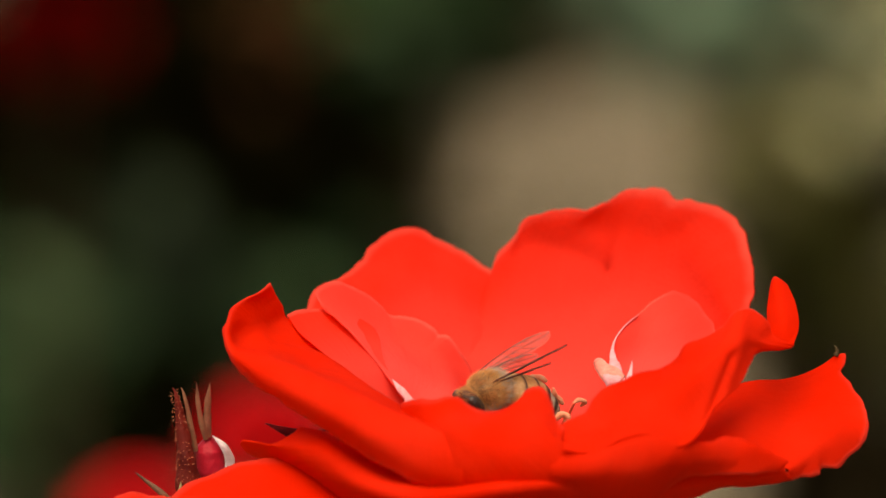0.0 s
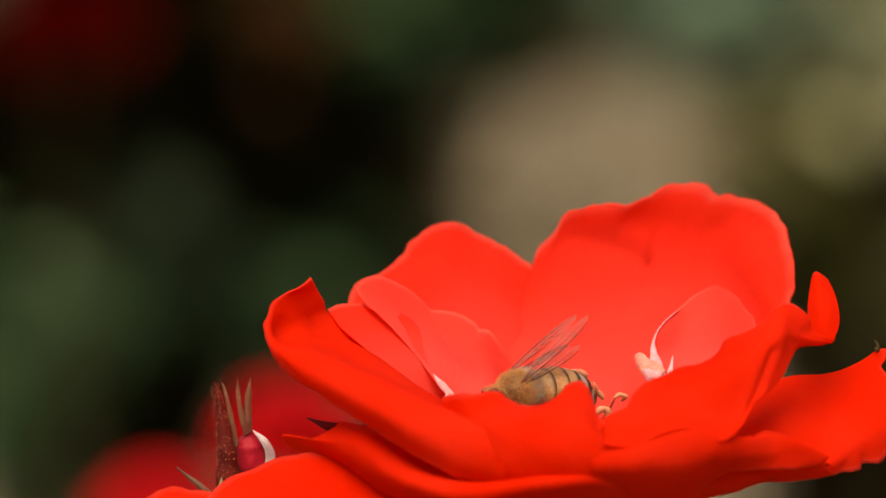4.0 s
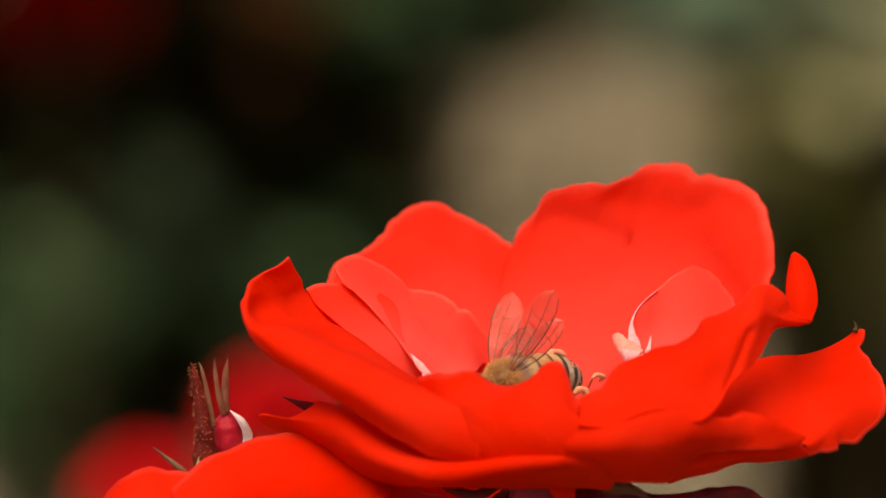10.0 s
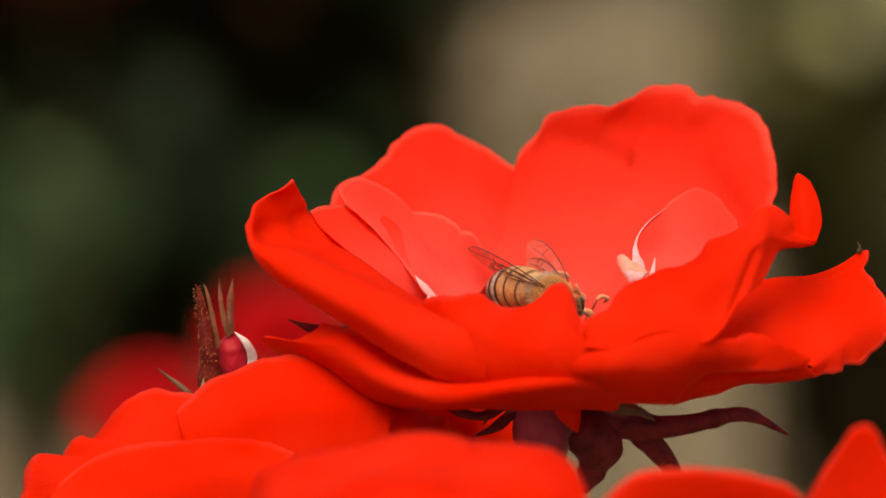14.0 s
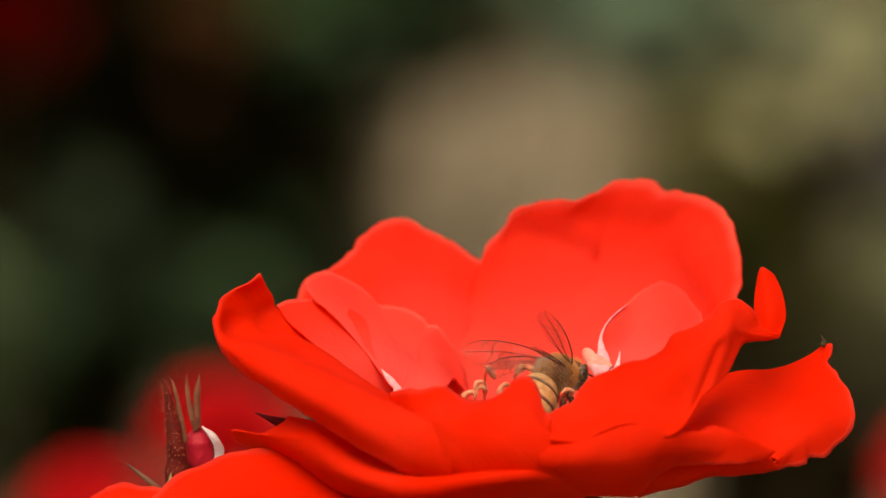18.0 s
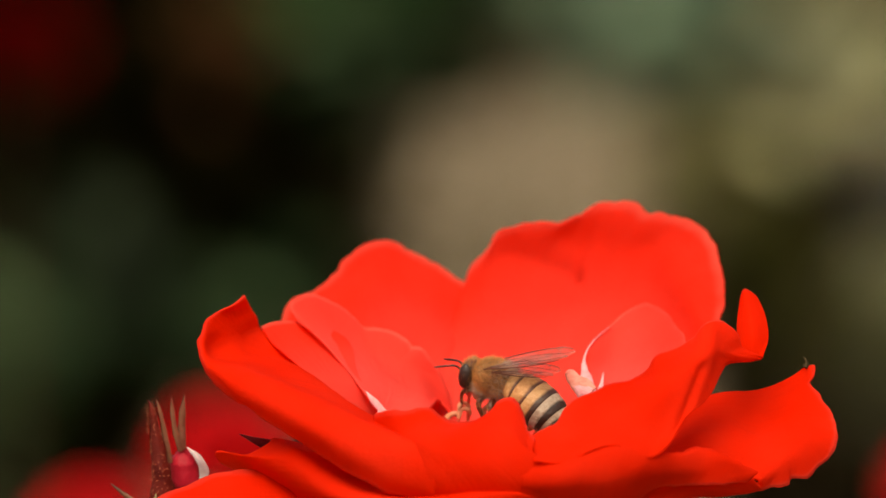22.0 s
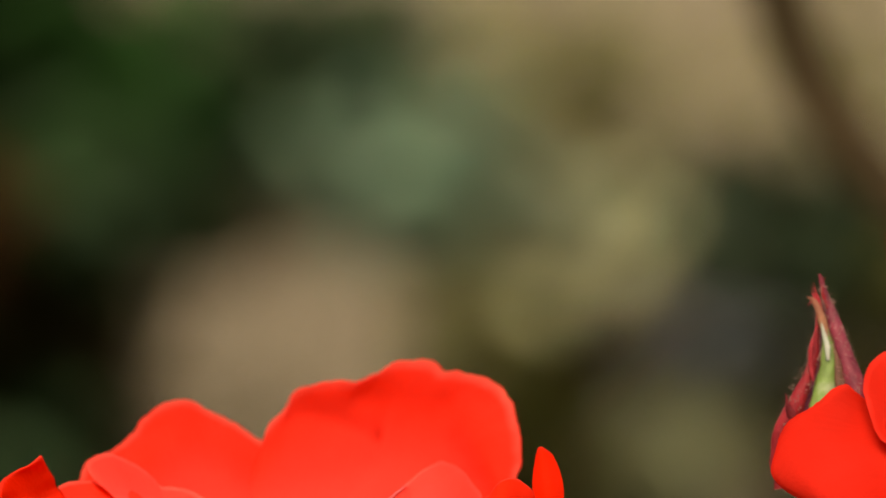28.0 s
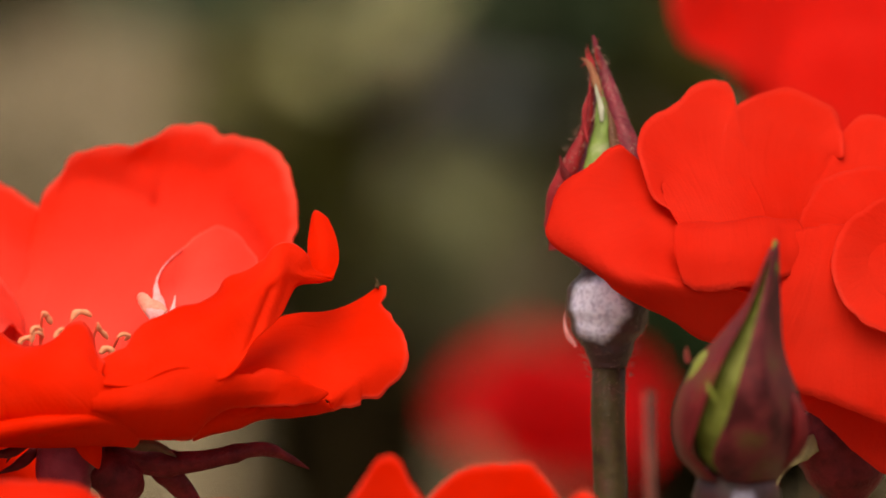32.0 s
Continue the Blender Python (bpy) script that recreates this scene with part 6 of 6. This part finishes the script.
def wing(bee, name, length, width):
    """A clear wing along +x with its leading edge at +y, in mm; veins lie on it."""
    verts, faces = [], []
    for side in (1, -1):
        for f, lead, trail in WING_SHAPE:
            for j in range(6):
                k = j / 5
                y = (lead + (trail - lead) * k) * length * width
                verts.append(Vector((f * length, y, 0.10 * math.sin(k * 9 + f * 5) + 0.02 * side)))
    m = 7 * 6
    for i in range(6):
        for j in range(5):
            a = i * 6 + j
            faces.append((a, a + 1, a + 7, a + 6))
            faces.append((a + m, a + m + 6, a + m + 7, a + m + 1))
    w = mesh_ob(name, verts, faces, WING, bee)
    L = length

    def vein(pts, r):
        tube("vein", w, (0, 0, 0), [(x * L, y * L * width, 0.05) for x, y in pts], [r, r * 0.9, r * 0.6], VEIN, 12, 5)

    vein([(0, 0.03), (0.15, 0.06), (0.35, 0.08), (0.6, 0.07), (0.8, 0.03), (0.95, -0.05)], 0.062)
    vein([(0, 0.0), (0.3, -0.02), (0.55, -0.04), (0.8, -0.10), (0.95, -0.14)], 0.04)
    vein([(0.05, -0.02), (0.3, -0.10), (0.55, -0.17), (0.75, -0.24)], 0.04)
    vein([(0.42, -0.03), (0.45, -0.09), (0.42, -0.14)], 0.032)
    vein([(0.62, 0.06), (0.66, -0.02), (0.64, -0.08), (0.68, -0.2)], 0.032)
    vein([(0.2, -0.06), (0.35, -0.16), (0.5, -0.24)], 0.032)
    vein([(0.70, 0.05), (0.78, -0.03), (0.76, -0.09)], 0.03)
    vein([(0.50, -0.04), (0.56, -0.10), (0.55, -0.16)], 0.03)
    vein([(0.30, -0.02), (0.33, -0.06), (0.30, -0.10)], 0.03)
    return w


def leg(bee, side, pts, radii):
    lg = tube("leg", bee, (0, 0, 0), [(x, y * side, z) for x, y, z in pts], radii, BROWN, 22, 8)
    fur_line = [(x, y * side, z) for x, y, z in pts]
    bristles(lg, (0, 0, 0), fur_line, radii, 60, 0.16, FUR, 31)
    return lg


def honey_bee():
    bee = new("honey_bee")
    bee.empty_display_size = 0.004
    tagged(bee, "golden-brown honey bee with black and cream striped abdomen and clear wings", "bee")
    th = blob("thorax", bee, (0, 0, 0), (2.0, 1.85, 1.8), THORAX)
    fur(th, (0, 0, 0), (2.0, 1.85, 1.8), 12000, 0.38, FUR, 2, bare=0.3)
    fur(th, (-0.9, 0, 0.1), (1.3, 1.8, 1.7), 2400, 0.5, PALE_FUR, 6, (-0.6, 0, 0.2))
    fur(th, (0.3, 0, -0.9), (1.6, 1.6, 1.1), 2400, 0.5, PALE_FUR, 7, (0, 0, -0.3))
    hd = blob("head", bee, Vector((2.45, 0, -0.5)) - NECK, (0.95, 1.65, 1.5), HEAD_BROWN)
    hd.location = NECK * 0.001
    fur(hd, Vector((2.3, 0, -0.35)) - NECK, (0.95, 1.55, 1.45), 1800, 0.35, FUR, 3, (0.1, 0, 0.1))
    for s in (1, -1):
        blob("eye", hd, Vector((2.5, 1.2 * s, -0.35)) - NECK, (0.68, 0.55, 1.25), BLACK, 14)
        tube("antenna", hd, NECK, [(3.2, 0.35 * s, -0.25), (3.7, 0.6 * s, 0.2), (4.4, 0.9 * s, 0.15), (5.6, 1.3 * s, -0.15)], [0.09, 0.1, 0.11, 0.08], BLACK, 16, 7)
    tube("mouthparts", hd, NECK, [(2.6, 0, -1.5), (2.6, 0, -2.2), (2.4, 0, -2.7)], [0.35, 0.22, 0.1], BROWN, 8, 8)
    ab = abdomen(bee)
    for s in (1, -1):
        leg(bee, s, [(1.3, 0.6, -1.5), (2.2, 1.0, -2.1), (2.4, 0.8, -3.0), (2.2, 0.7, -3.6)], [0.26, 0.28, 0.2, 0.13, 0.09])
        leg(bee, s, [(0.1, 0.7, -1.7), (0.2, 1.4, -2.5), (-0.5, 1.2, -3.8), (-0.7, 1.0, -5.0)], [0.26, 0.3, 0.22, 0.15, 0.09])
        hind = leg(bee, s, [(-0.9, 0.7, -1.7), (-1.1, 1.4, -2.4), (-2.2, 1.2, -3.9), (-2.2, 1.0, -5.0), (-1.8, 0.9, -6.2)], [0.28, 0.34, 0.36, 0.38, 0.22, 0.09])
        blob("pollen_load", hind, (-2.15, 1.45 * s, -3.9), (0.62, 0.5, 0.95), POLLEN, 14, "red-brown pollen load", 0.25)
    fl, fr = wing(bee, "forewing", 9.2, 0.92), wing(bee, "forewing", 9.2, -0.92)
    hl, hr = wing(bee, "hindwing", 6.4, 1.0), wing(bee, "hindwing", 6.4, -1.0)
    bee.scale = (1.03, 1.03, 1.03)
    return bee, hd, ab, (fl, fr, hl, hr)


BEE, HEAD, ABDOMEN, WINGS = honey_bee()

# how the wings are held: back, out and up, for left and right; tilt of the blade
HOLD = {
    "rest": ((-0.72, 0.10, 0.62), (-0.80, -0.06, 0.50), 8, ((0.6, 0.78, 0.0), (-0.6, -0.78, 0.0))),
    "rest_low": ((-0.80, 0.10, 0.42), (-0.82, -0.02, 0.50), 8, ((-0.40, 0.90, 0.1), (0.4, -0.9, 0.1))),
    "folded": ((-0.86, 0.10, 0.30), (-0.90, -0.10, 0.34), 8, ((0.5, 0.75, 0.35), (-0.5, -0.75, 0.2))),
    "frontal": ((-0.70, 0.38, 0.52), (-0.72, -0.42, 0.42), 30, ((0.1, -0.65, 0.55), (0.1, 0.6, 0.6))),
    "askew": ((-0.86, 0.16, 0.45), (-0.66, -0.62, 0.34), 30, ((0.3, 0.9, 0.2), (0.5, -0.3, 0.8))),
    "cocked": ((-0.78, 0.48, 0.40), (-0.52, -0.26, 0.74), 30, ((0.48, -0.16, 0.83), (0.24, -0.93, -0.25))),
    "butterfly": ((-0.34, 0.42, 0.84), (-0.55, -0.60, 0.60), 30, ((-0.82, 0.58, 0.0), (0.82, -0.58, 0.0))),
    "shut": ((-0.78, 0.40, 0.42), (-0.70, -0.46, 0.48), 30, ((0.5, 1.0, 0.9), (0.75, -0.42, 0.0))),
}
HOLD.update({
    "vee": ((-0.50, 0.50, 0.71), (-0.50, -0.50, 0.71), 55),
    "feeding": ((-0.88, 0.30, 0.34), (-0.84, -0.34, 0.50), 30, ((-0.34, 0.27, -0.9), (0.3, -1.0, 0.2))),
    "half": ((-0.88, 0.30, 0.26), (-0.88, -0.34, 0.36), 30),
    "swept": ((-0.60, 0.30, 0.66), (-0.66, -0.10, 0.66), 15),
    "spread": ((-0.70, 0.52, 0.49), (-0.70, -0.52, 0.49), 35),
    "wide": ((-0.35, 0.75, 0.55), (-0.35, -0.75, 0.55), 45),
    "level": ((-0.15, 0.97, 0.18), (-0.15, -0.97, 0.18), 30),
    "stroke": ((0.72, 0.66, -0.22), (-0.55, -0.52, 0.50), 20),
})


def wing_pose(k, hold):
    left, right, tilt = HOLD[hold][:3]
    s = 1 if k in (0, 2) else -1
    x = Vector(left if s == 1 else right).normalized()
    if k > 1:
        x = (x + Vector((-0.45, 0, -0.05))).normalized()
    fwd = Vector((1, 0, math.tan(radians(tilt)) * 0.4))
    if len(HOLD[hold]) > 3:
        fwd = Vector(HOLD[hold][3][0 if s == 1 else 1])
    y = (fwd - x * fwd.dot(x)).normalized()
    if s == -1:
        y = -y
    z = x.cross(y)
    root = Vector((0.5 if k < 2 else -0.4, 1.25 * s, 1.15)) * 0.001
    return Matrix.Translation(root) @ Matrix((x, y, z)).transposed().to_4x4()


WING_ROWS = (
    (0, "folded"), (0.5, "folded"), (1.0, "rest"), (3.0, "rest"), (3.5, "rest"), (5.5, "feeding"), (7.5, "feeding"), (8.2, "feeding"), (8.7, "butterfly"), (10.4, "butterfly"), (10.9, "frontal"), (11.5, "frontal"), (12.0, "askew"), (13.0, "askew"),
    (13.6, "half"), (14.5, "half"), (16.5, "cocked"), (17.5, "cocked"), (18.2, "cocked"), (19.0, "spread"), (19.5, "spread"), (20.0, "shut"), (20.5, "shut"), (21.0, "spread"), (21.6, "spread"), (22.0, "rest_low"))
FLAPS = [(22.0 + 0.1 * k, ("swept", "vee", "wide", "vee")[k % 4]) for k in range(2, 10)]
FLAPS += [(23.0, "swept")] + [(23.1 + 0.1 * k, ("level", "wide", "level", "vee")[k % 4]) for k in range(0, 7)]
FLAPS += [(23.8, "stroke"), (23.9, "wide"), (24.0, "stroke"), (24.1, "wide"), (24.2, "swept"), (24.3, "stroke"), (24.4, "swept"), (24.5, "stroke")]
FLAPS += [(24.6 + 0.1 * k, "level" if 52 < k < 57 else ("level", "wide", "vee", "wide")[k % 4]) for k in range(0, 67)]


def motions():
    # the open rose turns a little on its stalk in the wind
    walk(ROSE, [(t, Matrix.Translation(at((0, 0, 0))) @ pose(0, 0, 0, 0, 0, a)) for t, a in (
        (0, 0.09), (1, -0.07), (2, 0.06), (3, -0.01), (3.5, -0.17), (5.5, -0.26), (6.5, -0.44), (7.5, -0.49), (8.5, -0.38), (9.5, -0.65), (10.5, -0.60), (11.5, -0.31), (12.5, -0.11), (13.5, -0.13), (14.5, -0.12), (16.5, -0.57), (17.5, -0.74), (18.5, -0.62), (19.5, -0.41), (20.5, -0.52), (21.5, -0.41), (22.5, -0.37), (23.5, -0.69), (24.5, -0.76), (26.5, -1.24), (27.5, -1.21), (28.5, -1.29), (29.5, -1.41), (30.5, -1.43), (31.5, -1.59), (32, -1.65))])
    walk(BEE, [
        (0, pose(-0.00490, 0.00010, 0.81060, 0, -2.4, -142.0)),
        (0.5, pose(-0.00650, 0.00010, 0.81060, 0, -2.5, -142.1)),
        (1, pose(-0.00650, -0.00000, 0.81030, 0, -2.4, -142.1)),
        (2, pose(-0.00660, -0.00010, 0.80980, 0, -2.4, -142.0)),
        (3, pose(-0.00590, -0.00000, 0.80990, 0, -2.5, -142.0)),
        (3.5, pose(-0.00600, -0.00010, 0.81000, 0, -2.5, -142.0)),
        (5.5, pose(-0.00580, 0.00000, 0.81070, 0, -5.1, -167.2)),
        (6, pose(-0.00500, -0.00000, 0.81060, 0, -5.1, -167.4)),
        (6.5, pose(-0.00430, -0.00010, 0.81050, 0, -5.0, -167.4)),
        (7, pose(-0.00560, -0.00010, 0.81020, 0, -5.0, -167.3)),
        (7.5, pose(-0.00580, -0.00020, 0.81020, 0, -6.2, -167.7)),
        (8, pose(-0.00500, -0.00000, 0.81070, 0, -8.2, -166.9)),
        (8.5, pose(-0.00440, 0.00000, 0.81070, 0, -6.8, -154.8)),
        (9, pose(-0.00580, -0.00020, 0.80950, 0, -4.5, -152.2)),
        (9.5, pose(-0.00560, -0.00020, 0.80940, 0, -2.6, -147.0)),
        (10, pose(-0.00500, -0.00030, 0.80930, 0, -3.6, -142.0)),
        (10.5, pose(-0.00470, -0.00020, 0.81000, 0, -4.1, -132.0)),
        (11, pose(-0.00560, -0.00020, 0.81020, 0, -9.6, -103.2)),
        (11.5, pose(-0.00510, -0.00020, 0.81020, 0, -9.0, -93.0)),
        (12, pose(-0.00450, -0.00010, 0.81030, -0, -12.4, -72.1)),
        (12.5, pose(-0.00370, -0.00010, 0.81030, -0, -11.6, -64.5)),
        (13, pose(-0.00260, -0.00020, 0.81000, -0, -10.8, -58.0)),
        (13.5, pose(-0.00190, -0.00020, 0.80990, -0, -5.7, -54.0)),
        (14, pose(-0.00080, -0.00010, 0.80970, -0, 0.8, -52.0)),
        (14.5, pose(0.00020, 0.00000, 0.81060, -0, 6.0, -38.0)),
        (15.5, pose(0.00240, 0.00070, 0.81010, -0, 10.1, -9.6)),
        (16.5, pose(0.00200, 0.00160, 0.80870, 0, 14.7, 18.6)),
        (17, pose(0.00240, 0.00280, 0.80940, 0, 1.2, 35.6)),
        (17.5, pose(0.00210, 0.00400, 0.80980, 0, -3.7, 46.0)),
        (18, pose(0.00310, 0.00400, 0.81010, 0, -6.0, 52.0)),
        (18.5, pose(0.00350, 0.00400, 0.81000, 0, -5.8, 62.0)),
        (19, pose(0.00330, 0.00390, 0.80940, 0, -4.3, 80.5)),
        (19.5, pose(0.00070, 0.00410, 0.81050, 0, -9.5, 104.3)),
        (20, pose(-0.00020, 0.00440, 0.81190, 0, -14.1, 115.6)),
        (20.5, pose(-0.00100, 0.00430, 0.81130, 0, -9.2, 113.8)),
        (21, pose(-0.00080, 0.00340, 0.81150, 0, -9.9, 98.4)),
        (21.5, pose(-0.00100, 0.00350, 0.81170, 0, -7.7, 114.2)),
        (22, pose(-0.00160, 0.00260, 0.81240, 0, -13.7, 149.6)),
        (22.2, pose(-0.00160, 0.00290, 0.81380, 0, -15.2, 144.4)),
        (22.4, pose(-0.00130, 0.00250, 0.81620, 0, -13.0, 143.9)),
        (22.6, pose(-0.00350, 0.00360, 0.81950, 0, -15.8, 144.8)),
        (22.8, pose(-0.00210, 0.00400, 0.82190, 0, -12.3, 148.5)),
        (23, pose(-0.00340, 0.00390, 0.82160, 0, -13.1, 152.6)),
        (23.2, pose(-0.00450, 0.00440, 0.82330, 0, -13.8, 139.5)),
        (23.4, pose(-0.00460, 0.00450, 0.82350, 0, -13.3, 137.4)),
        (23.6, pose(-0.00790, 0.00460, 0.82380, 0, -13.5, 136.5)),
        (23.8, pose(-0.00940, 0.00510, 0.82580, 0, -14.5, 138.5)),
        (24, pose(-0.00880, 0.00610, 0.82960, 0, -16.0, 137.8)),
        (24.2, pose(-0.00680, 0.00660, 0.83140, 0, -18.7, 141.5)),
        (24.3, pose(-0.00640, 0.00690, 0.83260, 0, -16.9, 140.0)),
        (24.4, pose(-0.00690, 0.00730, 0.83420, 0, -16.9, 140.0)),
        (24.5, pose(-0.00630, 0.00760, 0.83550, 0, -13.7, 137.0)),
        (25, pose(0.00270, 0.05920, 0.85150, 0, -16.4, 70.9)),
        (25.6, pose(0.03710, 0.12710, 0.85280, 0, -7.0, 20.0)),
        (26.3, pose(0.05430, 0.10100, 0.83230, -0, 10.0, -53.3)),
        (26.8, pose(0.04220, 0.05030, 0.81510, 0, -0.8, 155.8)),
        (27, pose(0.04420, 0.04760, 0.80540, 0, 0.0, 152.9)),
        (27.3, pose(0.04850, 0.05830, 0.78770, 0, 6.2, 115.0)),
        (28.5, pose(0.06180, 0.12280, 0.75390, 0, -5.7, 112.7)),
        (29.2, pose(0.05200, 0.12330, 0.75610, 0, -11.0, 106.4)),
        (29.5, pose(0.04680, 0.12440, 0.76020, 0, -10.7, 106.3)),
        (29.7, pose(0.04770, 0.12510, 0.76330, 0, -10.1, 111.9)),
        (29.9, pose(0.04630, 0.12600, 0.76640, 0, -12.9, 106.0)),
        (30, pose(0.04700, 0.12620, 0.76770, 0, -15.8, 75.0)),
        (30.1, pose(0.04930, 0.12650, 0.76900, 0, -15.5, 71.9)),
        (30.3, pose(0.05790, 0.12540, 0.76660, 0, -22.9, 64.7)),
        (30.5, pose(0.06700, 0.12600, 0.77060, 0, -23.2, 67.6)),
        (30.7, pose(0.06620, 0.12880, 0.78020, 0, -19.8, 122.1)),
        (30.9, pose(0.05590, 0.13230, 0.79090, 0, -15.0, 136.9)),
        (31, pose(0.05060, 0.13410, 0.79640, 0, -15.0, 136.8)),
        (31.1, pose(0.04760, 0.13520, 0.80000, 0, -15.0, 136.8)),
        (31.3, pose(0.04480, 0.13750, 0.80740, 0, -18.7, 126.9)),
        (32, pose(0.04250, 0.18770, 0.82370, 0, -11.2, 123.6)),
    ])
    # head and abdomen bend down while it feeds, and stretch out in flight
    walk(HEAD, [(t, Matrix.Translation(NECK * 0.001) @ pose(0, 0, 0, 0, a, b)) for t, a, b in ((0, 42, 0), (3.5, 38, 0), (8, 42, 0), (11, 30, 0), (14.5, 25, 0), (17, 35, 0), (19.5, 22, 0), (20, 12, 14), (21, 15, 10), (22.3, 2, 10), (23.4, -4, 22), (24.5, -4, 22), (26, 8, 0), (32, 8, 0))])
    walk(ABDOMEN, [(t, Matrix.Translation(WAIST * 0.001) @ pose(0, 0, 0, 0, a, 0)) for t, a in ((0, -20), (1, -16), (3, -12), (5.5, 3), (8, 3), (8.5, 6), (10.5, 0), (13, 0), (14.5, -4), (16.5, -18), (17, -26), (18, -26), (19, -22), (20, -30), (21, -16), (22, -8), (22.3, 2), (24.5, -4), (32, -6))])
    for k, w in enumerate(WINGS):
        walk(w, [(t, wing_pose(k, h)) for t, h in WING_ROWS] + [(t, wing_pose(k, h)) for t, h in FLAPS] + [(32.0, wing_pose(k, "wide"))])


motions()
